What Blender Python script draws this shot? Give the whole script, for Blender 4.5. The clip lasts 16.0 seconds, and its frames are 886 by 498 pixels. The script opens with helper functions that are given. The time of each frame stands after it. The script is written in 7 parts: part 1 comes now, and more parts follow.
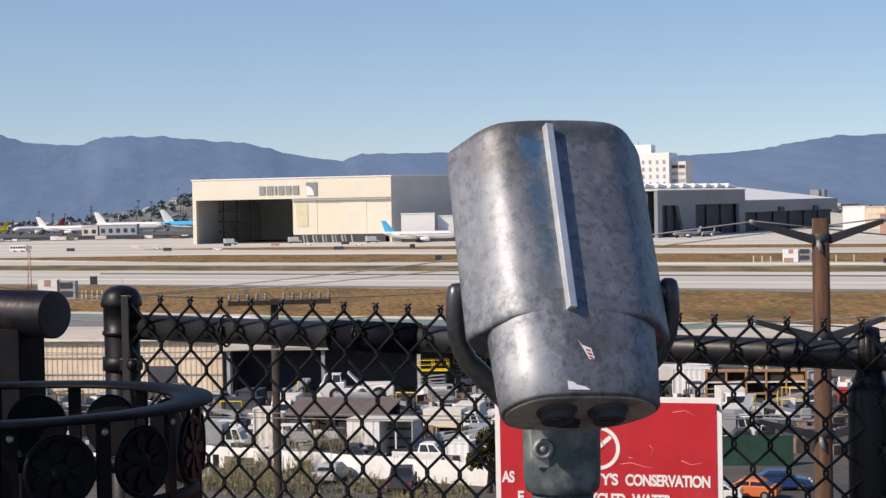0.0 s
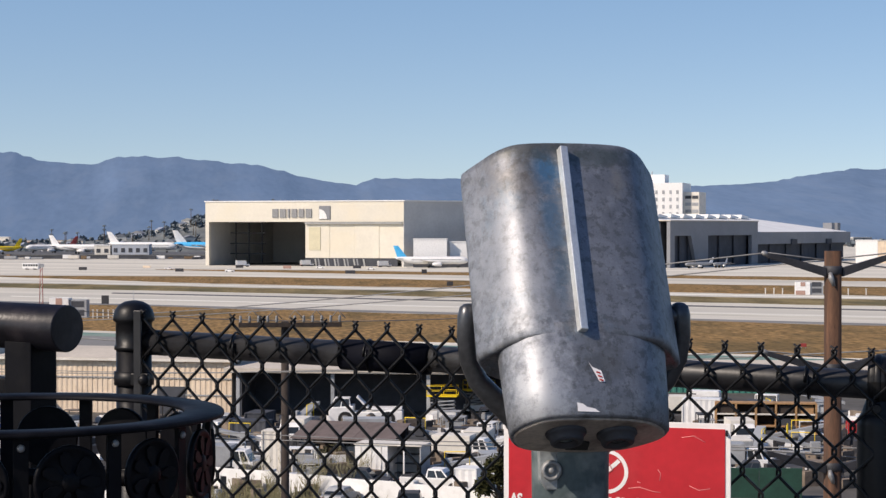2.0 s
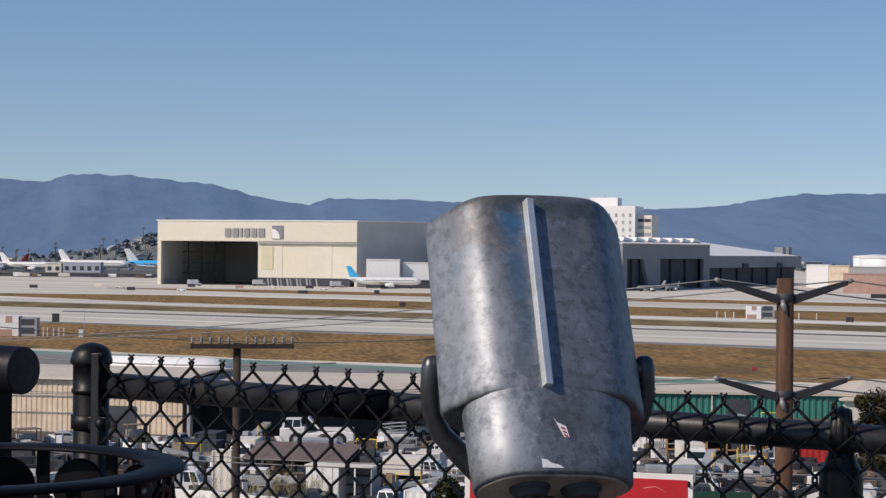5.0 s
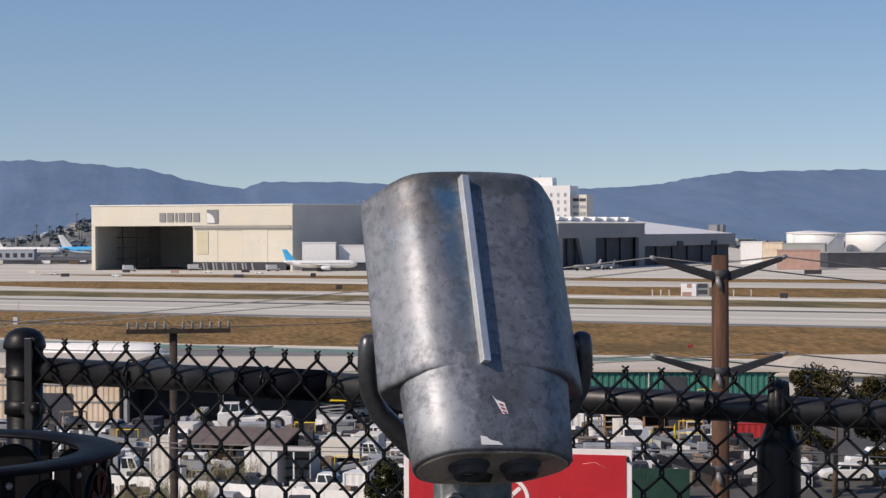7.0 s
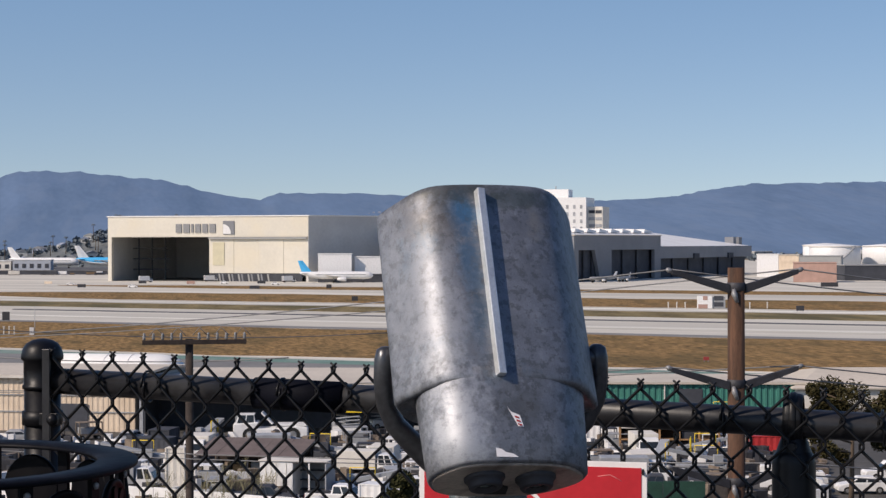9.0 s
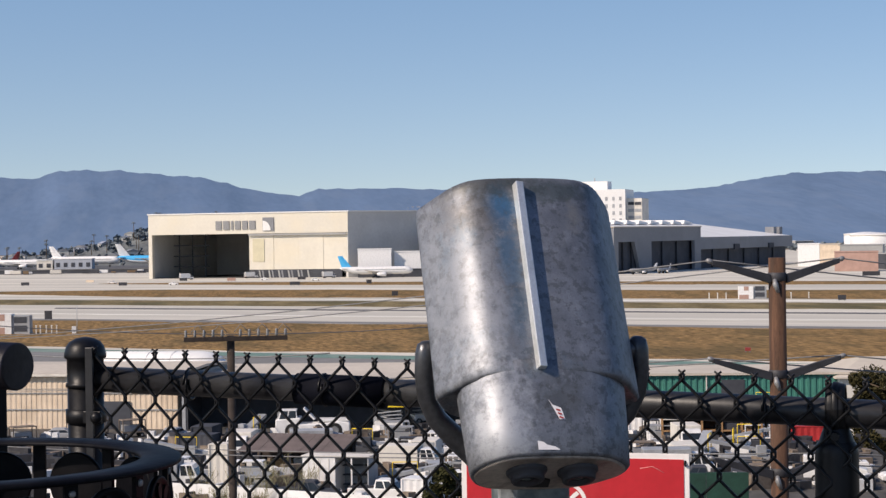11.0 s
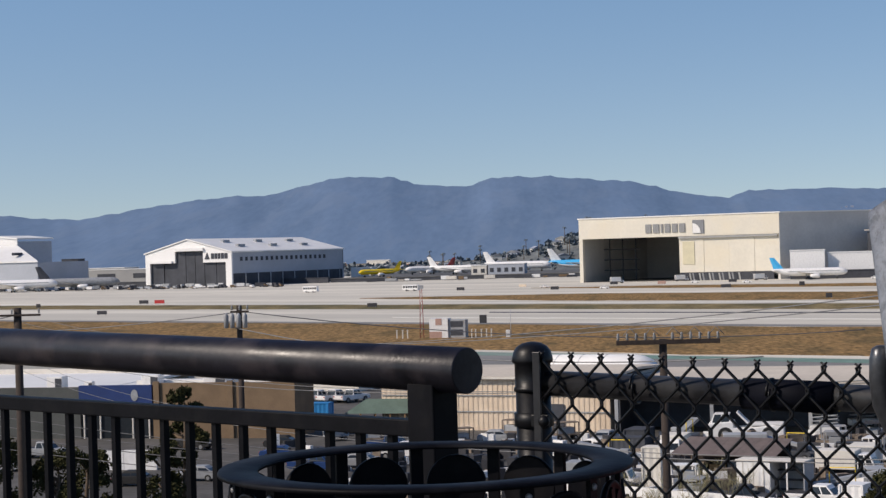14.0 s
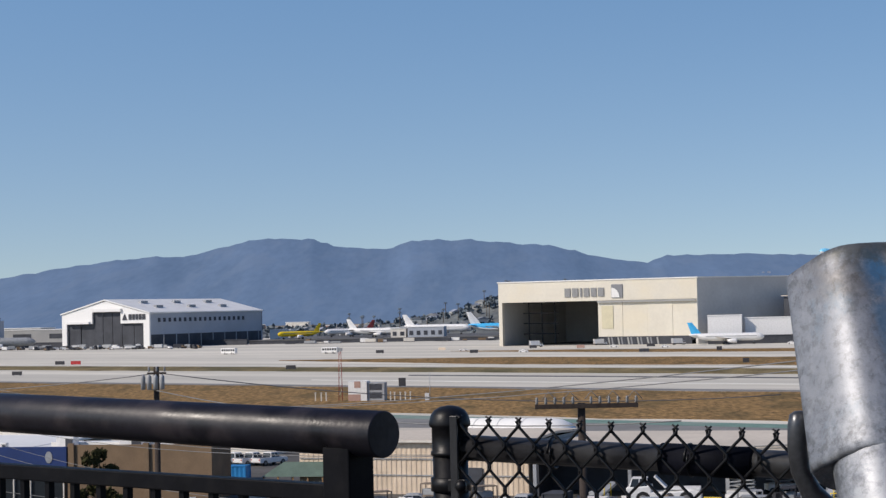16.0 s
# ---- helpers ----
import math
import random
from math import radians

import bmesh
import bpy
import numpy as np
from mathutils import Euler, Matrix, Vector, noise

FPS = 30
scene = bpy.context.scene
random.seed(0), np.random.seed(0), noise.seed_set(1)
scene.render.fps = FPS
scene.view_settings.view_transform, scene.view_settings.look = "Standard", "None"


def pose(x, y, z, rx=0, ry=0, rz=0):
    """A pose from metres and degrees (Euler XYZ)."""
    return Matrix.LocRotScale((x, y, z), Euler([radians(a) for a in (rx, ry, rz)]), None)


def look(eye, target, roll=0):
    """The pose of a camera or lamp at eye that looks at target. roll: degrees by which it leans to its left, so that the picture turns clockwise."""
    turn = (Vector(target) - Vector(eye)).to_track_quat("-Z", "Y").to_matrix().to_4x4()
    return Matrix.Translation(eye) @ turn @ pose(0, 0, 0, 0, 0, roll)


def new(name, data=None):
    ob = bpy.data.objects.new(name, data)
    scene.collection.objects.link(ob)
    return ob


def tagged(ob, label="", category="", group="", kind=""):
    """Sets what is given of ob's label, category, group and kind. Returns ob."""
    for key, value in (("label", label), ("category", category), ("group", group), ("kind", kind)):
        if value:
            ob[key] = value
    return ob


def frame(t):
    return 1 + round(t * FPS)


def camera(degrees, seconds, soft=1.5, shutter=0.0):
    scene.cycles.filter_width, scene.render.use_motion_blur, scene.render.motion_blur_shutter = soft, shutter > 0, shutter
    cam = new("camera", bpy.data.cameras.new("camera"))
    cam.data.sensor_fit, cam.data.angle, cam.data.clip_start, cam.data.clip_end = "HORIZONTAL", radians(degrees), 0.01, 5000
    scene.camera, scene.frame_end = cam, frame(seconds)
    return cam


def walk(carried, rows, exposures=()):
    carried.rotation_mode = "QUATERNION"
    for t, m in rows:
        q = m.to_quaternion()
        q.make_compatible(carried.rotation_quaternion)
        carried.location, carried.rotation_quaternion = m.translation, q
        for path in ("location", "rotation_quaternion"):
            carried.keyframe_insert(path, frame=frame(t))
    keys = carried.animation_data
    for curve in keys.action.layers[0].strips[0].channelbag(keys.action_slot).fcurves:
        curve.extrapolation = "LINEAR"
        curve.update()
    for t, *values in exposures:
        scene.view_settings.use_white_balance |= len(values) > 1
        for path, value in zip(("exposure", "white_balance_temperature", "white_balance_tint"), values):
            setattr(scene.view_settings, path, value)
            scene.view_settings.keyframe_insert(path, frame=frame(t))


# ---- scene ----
cam = camera(26.73, 16.0, soft=1.4)
PATH = [
    (0, 0.2749, -0.1936, 1.4917, 88.5377, 1.1222, -7.6550),
    (0.5, 0.2709, -0.2116, 1.4897, 88.4673, 1.2875, -6.7022),
    (1, 0.2688, -0.2093, 1.4829, 89.6271, 0.0498, -8.1572),
    (1.5, 0.2750, -0.1950, 1.4824, 89.8544, -0.0045, -7.6959),
    (2, 0.2718, -0.2063, 1.4819, 89.3368, 0.0184, -7.2672),
    (2.5, 0.2693, -0.1792, 1.4910, 89.9670, -0.5677, -8.5143),
    (3, 0.2763, -0.1775, 1.5020, 91.7920, -1.4333, -10.0485),
    (3.5, 0.2593, -0.1489, 1.5270, 91.4270, -1.8316, -9.9298),
    (4, 0.2547, -0.1881, 1.5371, 90.7624, -0.7744, -8.2792),
    (6.5, 0.2558, -0.1630, 1.5282, 89.4651, 0.1936, -10.1883),
    (7, 0.2583, -0.1617, 1.5275, 89.4262, 0.2529, -10.6814),
    (7.5, 0.2601, -0.1613, 1.5285, 89.7166, 0.2348, -11.1024),
    (8, 0.2578, -0.1636, 1.5279, 89.5176, 0.1755, -10.5217),
    (8.5, 0.2559, -0.1703, 1.5290, 89.7964, 0.1443, -10.2543),
    (11, 0.2549, -0.1803, 1.5299, 89.6088, 0.8697, -8.9850),
    (11.5, 0.2546, -0.1788, 1.5290, 89.9906, 1.1622, -7.8202),
    (12, 0.2523, -0.1818, 1.5302, 90.3864, 1.2984, -6.6488),
    (12.5, 0.2485, -0.1879, 1.5311, 92.1258, 1.2665, -4.7206),
    (13, 0.2381, -0.1907, 1.5318, 92.3544, 1.7133, -2.3259),
    (13.5, 0.2315, -0.1855, 1.5329, 90.1763, 1.9216, 1.3607),
    (14, 0.2249, -0.1761, 1.5332, 89.9986, 1.6891, 4.1693),
    (14.5, 0.2212, -0.1639, 1.5325, 89.5101, 1.5659, 5.1480),
    (15, 0.2234, -0.1660, 1.5319, 89.9283, 1.2247, 4.7197),
    (15.5, 0.2224, -0.1697, 1.5326, 90.8800, 1.4169, 4.8114),
    (16, 0.2273, -0.1390, 1.5321, 91.8641, 1.2751, 1.6997),
]
EXPOSURES = [(0, 0.04, 6860, 16), (0.5, 0.27, 6860, 15), (1.0, 0.12, 6710, 14), (2.0, 0.03, 6760, 15), (2.5, 0.05, 6780, 14), (3.0, -0.14, 6430, 11), (3.5, -0.32, 6430, 11), (4.0, -0.33, 6430, 12), (6.5, -0.24, 6710, 16), (8.0, -0.33, 6660, 16), (8.5, -0.28, 6660, 16), (11.0, -0.03, 6810, 16), (12.0, -0.04, 6710, 14), (13.0, -0.3, 6310, 12), (14.0, -0.22, 6610, 14), (14.5, -0.1, 6710, 15), (15.0, 0.05, 6810, 16), (16.0, -0.22, 6380, 13)]
walk(cam, [(t, pose(x, y, z, rx, ry, rz)) for t, x, y, z, rx, ry, rz in PATH], EXPOSURES)

# ---- light ----
SUN = Vector((-0.73, -0.30, 0.61)).normalized()
world = bpy.data.worlds.new("world")
scene.world = world
world.use_nodes = True
wn, wl = world.node_tree.nodes, world.node_tree.links
sky = wn.new("ShaderNodeTexSky")
sky.sky_type, sky.sun_disc = "NISHITA", False
sky.sun_elevation = math.asin(SUN.z)
sky.sun_rotation = math.atan2(SUN.x, SUN.y)
sky.altitude, sky.air_density, sky.dust_density, sky.ozone_density = 50, 1.0, 1.0, 2.0
wtc = wn.new("ShaderNodeTexCoord")
wmap = wn.new("ShaderNodeMapping")
wmap.inputs["Location"].default_value = (0, 0, 0.09)
wmap.inputs["Scale"].default_value = (1, 1, 1.9)
wl.new(wtc.outputs["Generated"], wmap.inputs["Vector"])
wl.new(wmap.outputs["Vector"], sky.inputs["Vector"])
sep = wn.new("ShaderNodeSeparateXYZ")
wl.new(wtc.outputs["Generated"], sep.inputs[0])
tone = wn.new("ShaderNodeValToRGB")
tone.color_ramp.elements[0].position, tone.color_ramp.elements[0].color = 0.0, (1.0, 0.89, 0.76, 1)
tone.color_ramp.elements[1].position, tone.color_ramp.elements[1].color = 0.2, (0.97, 1.15, 1.14, 1)
deep = tone.color_ramp.elements.new(0.75)
deep.color = (0.52, 0.66, 0.86, 1)  # the deep blue towards the zenith
wl.new(sep.outputs["Z"], tone.inputs[0])
tint = wn.new("ShaderNodeMix")
tint.data_type, tint.blend_type = "RGBA", "MULTIPLY"
tint.inputs["Factor"].default_value = 1.0
wl.new(sky.outputs["Color"], tint.inputs["A"])
wl.new(tone.outputs["Color"], tint.inputs["B"])
wl.new(tint.outputs["Result"], wn["Background"].inputs["Color"])
wn["Background"].inputs["Strength"].default_value = 0.17
sun_data = bpy.data.lights.new("sun", "SUN")
sun_data.energy, sun_data.angle, sun_data.color = 4.6, radians(0.5), (1.0, 0.905, 0.78)
sun = new("sun", sun_data)
sun.matrix_world = look((0, 0, 60), Vector((0, 0, 60)) - SUN)


# ---- materials ----
def mat(name, col, rough=0.6, metal=0.0, var=0.18, scale=4.0, bump=0.0, stain=None, stain_amount=0.0, stain_scale=1.0, gloss_var=0.1, tint=0.0, spec=0.4):
    """A surface with grain, broad mottling, optional stains and relief; tint varies it from thing to thing."""
    m = bpy.data.materials.new(name)
    m.use_nodes = True
    n, l = m.node_tree.nodes, m.node_tree.links
    b = n["Principled BSDF"]
    b.inputs["Metallic"].default_value = metal
    b.inputs["Specular IOR Level"].default_value = spec
    tc = n.new("ShaderNodeTexCoord")
    n1, n2 = n.new("ShaderNodeTexNoise"), n.new("ShaderNodeTexNoise")
    n1.inputs["Scale"].default_value, n1.inputs["Detail"].default_value = scale, 6
    n2.inputs["Scale"].default_value, n2.inputs["Detail"].default_value = scale * 9, 4
    for q in (n1, n2):
        l.new(tc.outputs["Object"], q.inputs["Vector"])
    add = n.new("ShaderNodeMath")
    add.operation = "MULTIPLY_ADD"
    add.inputs[1].default_value, add.inputs[2].default_value = 0.4, 0.0
    l.new(n2.outputs["Fac"], add.inputs[0])
    s2 = n.new("ShaderNodeMath")
    s2.operation = "MULTIPLY_ADD"
    s2.inputs[1].default_value = 0.6
    l.new(n1.outputs["Fac"], s2.inputs[0])
    l.new(add.outputs[0], s2.inputs[2])
    ramp = n.new("ShaderNodeValToRGB")
    lo = [max(0.0, c * (1 - var * 1.6)) for c in col]
    hi = [min(1.0, c * (1 + var * 1.6)) for c in col]
    ramp.color_ramp.elements[0].position, ramp.color_ramp.elements[1].position = 0.3, 0.7
    ramp.color_ramp.elements[0].color, ramp.color_ramp.elements[1].color = (*lo, 1), (*hi, 1)
    l.new(s2.outputs[0], ramp.inputs[0])
    out = ramp.outputs[0]
    if stain:
        n3 = n.new("ShaderNodeTexNoise")
        n3.inputs["Scale"].default_value, n3.inputs["Detail"].default_value = stain_scale, 8
        l.new(tc.outputs["Object"], n3.inputs["Vector"])
        mr = n.new("ShaderNodeMapRange")
        mr.inputs["From Min"].default_value, mr.inputs["From Max"].default_value = 0.5, 0.62
        mr.inputs["To Max"].default_value = stain_amount
        l.new(n3.outputs["Fac"], mr.inputs["Value"])
        mx = n.new("ShaderNodeMix")
        mx.data_type = "RGBA"
        l.new(mr.outputs[0], mx.inputs["Factor"])
        l.new(out, mx.inputs["A"])
        mx.inputs["B"].default_value = (*stain, 1)
        out = mx.outputs["Result"]
    if tint:
        oi = n.new("ShaderNodeObjectInfo")
        hs = n.new("ShaderNodeHueSaturation")
        mv = n.new("ShaderNodeMath")
        mv.operation = "MULTIPLY_ADD"
        mv.inputs[1].default_value, mv.inputs[2].default_value = tint, 1 - tint / 2
        l.new(oi.outputs["Random"], mv.inputs[0])
        l.new(mv.outputs[0], hs.inputs["Value"])
        l.new(out, hs.inputs["Color"])
        out = hs.outputs[0]
    l.new(out, b.inputs["Base Color"])
    rr = n.new("ShaderNodeMath")
    rr.operation = "MULTIPLY_ADD"
    rr.inputs[1].default_value, rr.inputs[2].default_value = gloss_var, rough - gloss_var / 2
    l.new(n1.outputs["Fac"], rr.inputs[0])
    l.new(rr.outputs[0], b.inputs["Roughness"])
    if bump:
        bp = n.new("ShaderNodeBump")
        bp.inputs["Strength"].default_value, bp.inputs["Distance"].default_value = bump, 0.01
        l.new(s2.outputs[0], bp.inputs["Height"])
        l.new(bp.outputs[0], b.inputs["Normal"])
    return m


def glass_dark(name, col=(0.02, 0.025, 0.03)):
    m = mat(name, col, 0.08, 0, 0.1, 3, gloss_var=0.02)
    return m


black_coat = mat("black_vinyl", (0.005, 0.005, 0.006), 0.42, 0, 0.3, 14, 0.08, (0.018, 0.018, 0.018), 0.3, 9, 0.2, 0, 0.25)
black_paint = mat("black_paint", (0.0035, 0.0035, 0.005), 0.5, 0, 0.3, 10, 0.08, (0.014, 0.013, 0.013), 0.25, 16, 0.2, 0, 0.1)
rail_paint = mat("worn_rail_paint", (0.009, 0.008, 0.012), 0.4, 0, 0.35, 7, 0.16, (0.05, 0.04, 0.043), 0.5, 8, 0.5, 0, 0.35)
ring_paint = mat("scuffed_ring_paint", (0.004, 0.004, 0.0055), 0.5, 0, 0.4, 9, 0.15, (0.02, 0.02, 0.023), 0.5, 7, 0.3, 0, 0.07)
rail_coat = mat("worn_black_vinyl", (0.014, 0.014, 0.016), 0.4, 0, 0.3, 14, 0.06, (0.05, 0.05, 0.05), 0.4, 9, 0.25, 0, 0.4)
rail_shadow_black = mat("matt_shadow_black", (0.003, 0.0035, 0.007), 0.7, 0, 0.2, 12, 0, None, 0, 1, 0.1, 0, 0.1)
bright_concrete = mat("bleached_concrete", (0.72, 0.70, 0.63), 0.95, 0, 0.15, 0.06, 0, (0.55, 0.53, 0.47), 0.6, 0.05, 0.1, 0, 0.15)
concrete = mat("concrete", (0.60, 0.565, 0.485), 0.95, 0, 0.2, 0.06, 0, (0.43, 0.41, 0.36), 0.65, 0.03, 0.1, 0, 0.15)
concrete_near = mat("grey_deck", (0.085, 0.081, 0.076), 0.9, 0, 0.2, 1.2, 0.2, (0.06, 0.057, 0.053), 0.4, 0.8)
asphalt = mat("asphalt", (0.10, 0.10, 0.10), 0.9, 0, 0.2, 0.2, 0, (0.17, 0.165, 0.15), 0.5, 0.05)
yard_ground = mat("yard_ground", (0.085, 0.08, 0.073), 0.95, 0, 0.3, 0.12, 0, (0.055, 0.053, 0.05), 0.6, 0.07)
dry_grass = mat("dry_grass", (0.24, 0.15, 0.062), 0.95, 0, 0.6, 0.8, 0, (0.09, 0.07, 0.032), 0.6, 0.12, 0.1, 0, 0.1)
dull_grass = mat("dull_grass", (0.19, 0.15, 0.075), 0.95, 0, 0.4, 0.2, 0, (0.09, 0.085, 0.045), 0.7, 0.08, 0.1, 0, 0.1)
earth = mat("earth", (0.20, 0.16, 0.11), 0.95, 0, 0.3, 0.05, 0, (0.12, 0.11, 0.06), 0.6, 0.03)
teal_paint = mat("teal_paint", (0.045, 0.19, 0.15), 0.7, 0, 0.15, 0.6, 0, (0.05, 0.2, 0.17), 0.4, 0.3)
faded_green = mat("faded_green_paint", (0.14, 0.23, 0.19), 0.8, 0, 0.2, 0.4, 0, (0.26, 0.29, 0.25), 0.5, 0.06)
patch_yellow = mat("yellowed_cladding", (0.58, 0.53, 0.37), 0.6, 0, 0.06, 0.2)
cream = mat("cream_cladding", (0.67, 0.625, 0.525), 0.6, 0, 0.05, 0.08, 0, (0.66, 0.58, 0.42), 0.4, 0.04)
grey_clad = mat("grey_cladding", (0.33, 0.33, 0.32), 0.6, 0, 0.08, 0.08, 0, (0.28, 0.28, 0.28), 0.4, 0.05)
side_grey = mat("pale_grey_cladding", (0.52, 0.51, 0.48), 0.6, 0, 0.07, 0.08, 0, (0.45, 0.44, 0.42), 0.4, 0.05)
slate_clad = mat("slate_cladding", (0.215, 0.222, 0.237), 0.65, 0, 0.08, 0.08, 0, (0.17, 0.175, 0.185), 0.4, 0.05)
# Distance haze is mixed into this wall colour as a dull blue-grey.
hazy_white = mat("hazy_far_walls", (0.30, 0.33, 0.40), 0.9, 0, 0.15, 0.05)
blue_grey_clad = mat("blue_grey_cladding", (0.39, 0.415, 0.46), 0.6, 0, 0.07, 0.1, 0, (0.3, 0.32, 0.35), 0.4, 0.05)
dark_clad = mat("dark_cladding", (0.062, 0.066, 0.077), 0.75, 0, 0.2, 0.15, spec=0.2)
white_roof = mat("white_roof", (0.78, 0.77, 0.74), 0.5, 0, 0.05, 0.1, 0, (0.66, 0.64, 0.6), 0.3, 0.06)
white_paint = mat("white_paint", (0.78, 0.77, 0.75), 0.4, 0, 0.06, 1.5, 0, (0.55, 0.53, 0.49), 0.25, 1.2, tint=0.12)
off_white = mat("off_white_wall", (0.68, 0.64, 0.57), 0.7, 0, 0.08, 0.4, 0, (0.5, 0.46, 0.4), 0.4, 0.3)
grey_paint = mat("grey_paint", (0.33, 0.34, 0.35), 0.5, 0, 0.12, 1.0, 0, (0.2, 0.2, 0.2), 0.4, 0.8, tint=0.3)
steel_grey = mat("weathered_steel", (0.26, 0.26, 0.26), 0.55, 0.4, 0.2, 2, 0.1)
dark_steel = mat("dark_steel", (0.035, 0.035, 0.04), 0.6, 0, 0.25, 2)
tan_clad = mat("tan_cladding", (0.70, 0.57, 0.43), 0.65, 0, 0.08, 0.5, 0, (0.52, 0.4, 0.28), 0.4, 0.3)
brown_wall = mat("brown_stucco", (0.20, 0.135, 0.08), 0.85, 0, 0.12, 0.6, 0, (0.15, 0.1, 0.06), 0.4, 0.2)
shop_grey = mat("dark_grey_stucco", (0.085, 0.09, 0.085), 0.85, 0, 0.15, 0.6, 0, (0.06, 0.065, 0.062), 0.4, 0.2)
blue_wall = mat("blue_paint", (0.012, 0.035, 0.14), 0.6, 0, 0.1, 0.8)
road_grey = mat("road_grey", (0.20, 0.195, 0.185), 0.9, 0, 0.15, 0.1, 0, (0.15, 0.148, 0.14), 0.5, 0.04)
bright_blue = mat("bright_blue_paint", (0.02, 0.20, 0.48), 0.5, 0, 0.12, 0.8)
pale_roof = mat("pale_roofing", (0.56, 0.50, 0.42), 0.9, 0, 0.1, 0.2, 0, (0.42, 0.38, 0.32), 0.4, 0.1, spec=0.15)
green_roof = mat("green_roofing", (0.10, 0.145, 0.115), 0.75, 0, 0.15, 0.8)
brick = mat("brick_wall", (0.42, 0.27, 0.22), 0.9, 0, 0.12, 0.3)
orange = mat("orange_paint", (0.62, 0.16, 0.05), 0.5, 0, 0.1, 1)
red_paint = mat("red_paint", (0.42, 0.03, 0.03), 0.5, 0, 0.12, 1)
yellow_paint = mat("yellow_paint", (0.85, 0.60, 0.02), 0.5, 0, 0.1, 1)
navy_paint = mat("navy_paint", (0.02, 0.05, 0.15), 0.25, 0, 0.1, 1)
pale_blue = mat("pale_blue_paint", (0.20, 0.58, 0.85), 0.4, 0, 0.06, 0.5)
sky_blue = mat("sky_blue_paint", (0.06, 0.42, 0.75), 0.4, 0, 0.06, 0.5)
timber = mat("rough_timber", (0.36, 0.21, 0.10), 0.85, 0, 0.25, 2)
pole_wood = mat("pole_wood", (0.085, 0.042, 0.024), 0.85, 0, 0.45, 9, 0.5, (0.05, 0.03, 0.02), 0.6, 5)
dark_wood = mat("dark_pole_wood", (0.04, 0.03, 0.025), 0.9, 0, 0.3, 5)
rubber = mat("rubber", (0.018, 0.018, 0.018), 0.8, 0, 0.2, 6)
glass = glass_dark("dark_glass")
bark = mat("bark", (0.11, 0.08, 0.055), 0.95, 0, 0.3, 3)
leaf = mat("leaf", (0.040, 0.040, 0.015), 0.8, 0, 0.4, 1.3, spec=0.1)
screen_green = mat("dark_green_screen", (0.012, 0.05, 0.035), 0.8, 0, 0.2, 0.8)
plate_metal = mat("stained_plate_metal", (0.42, 0.36, 0.31), 0.5, 0.4, 0.25, 14, 0.2, (0.09, 0.08, 0.07), 0.5, 18)
# Far foliage and scrub are tinted blue-grey, with the haze in their colour.
hazed_leaf = mat("hazed_far_leaf", (0.125, 0.15, 0.165), 0.9, 0, 0.4, 0.2)
hazed_scrub = mat("hazed_scrub", (0.15, 0.16, 0.155), 0.95, 0, 0.35, 0.05, 0, (0.10, 0.115, 0.12), 0.6, 0.03)
twig = mat("dry_twigs", (0.30, 0.27, 0.15), 0.9, 0, 0.4, 0.9)
red_sign = mat("red_sign_face", (0.50, 0.025, 0.035), 0.38, 0, 0.1, 6, 0, (0.58, 0.10, 0.10), 0.3, 4)
sign_white = mat("sign_white", (0.8, 0.77, 0.76), 0.4, 0, 0.05, 8)
wire_mat = mat("cable_grey", (0.20, 0.20, 0.20), 0.6, 0.2, 0.15, 3)


def cast_metal():
    """Worn cast aluminium: pale bare metal, dark pitting, faint blue-green paint remains."""
    m = mat("worn_cast_aluminium", (0.22, 0.232, 0.256), 0.58, 0.7, 0.14, 40, 0.1, (0.16, 0.165, 0.175), 0.4, 11, 0.2, 0, 0.2)
    n, l = m.node_tree.nodes, m.node_tree.links
    b = n["Principled BSDF"]
    src = b.inputs["Base Color"].links[0].from_socket
    tc = n.new("ShaderNodeTexCoord")
    for scale, lo, hi, amount, colour in ((5.0, 0.56, 0.7, 0.55, (0.06, 0.15, 0.22)), (26.0, 0.54, 0.64, 0.4, (0.36, 0.37, 0.39)), (60.0, 0.52, 0.57, 0.6, (0.11, 0.115, 0.12)), (18.0, 0.55, 0.66, 0.2, (0.12, 0.125, 0.135)), (7.0, 0.52, 0.66, 0.45, (0.12, 0.125, 0.13))):
        q = n.new("ShaderNodeTexNoise")
        q.inputs["Scale"].default_value, q.inputs["Detail"].default_value, q.inputs["Roughness"].default_value = scale, 8, 0.7
        l.new(tc.outputs["Object"], q.inputs["Vector"])
        mr = n.new("ShaderNodeMapRange")
        mr.inputs["From Min"].default_value, mr.inputs["From Max"].default_value, mr.inputs["To Max"].default_value = lo, hi, amount
        l.new(q.outputs["Fac"], mr.inputs["Value"])
        mx = n.new("ShaderNodeMix")
        mx.data_type = "RGBA"
        l.new(mr.outputs[0], mx.inputs["Factor"])
        l.new(src, mx.inputs["A"])
        mx.inputs["B"].default_value = (*colour, 1)
        src = mx.outputs["Result"]
    l.new(src, b.inputs["Base Color"])
    return m


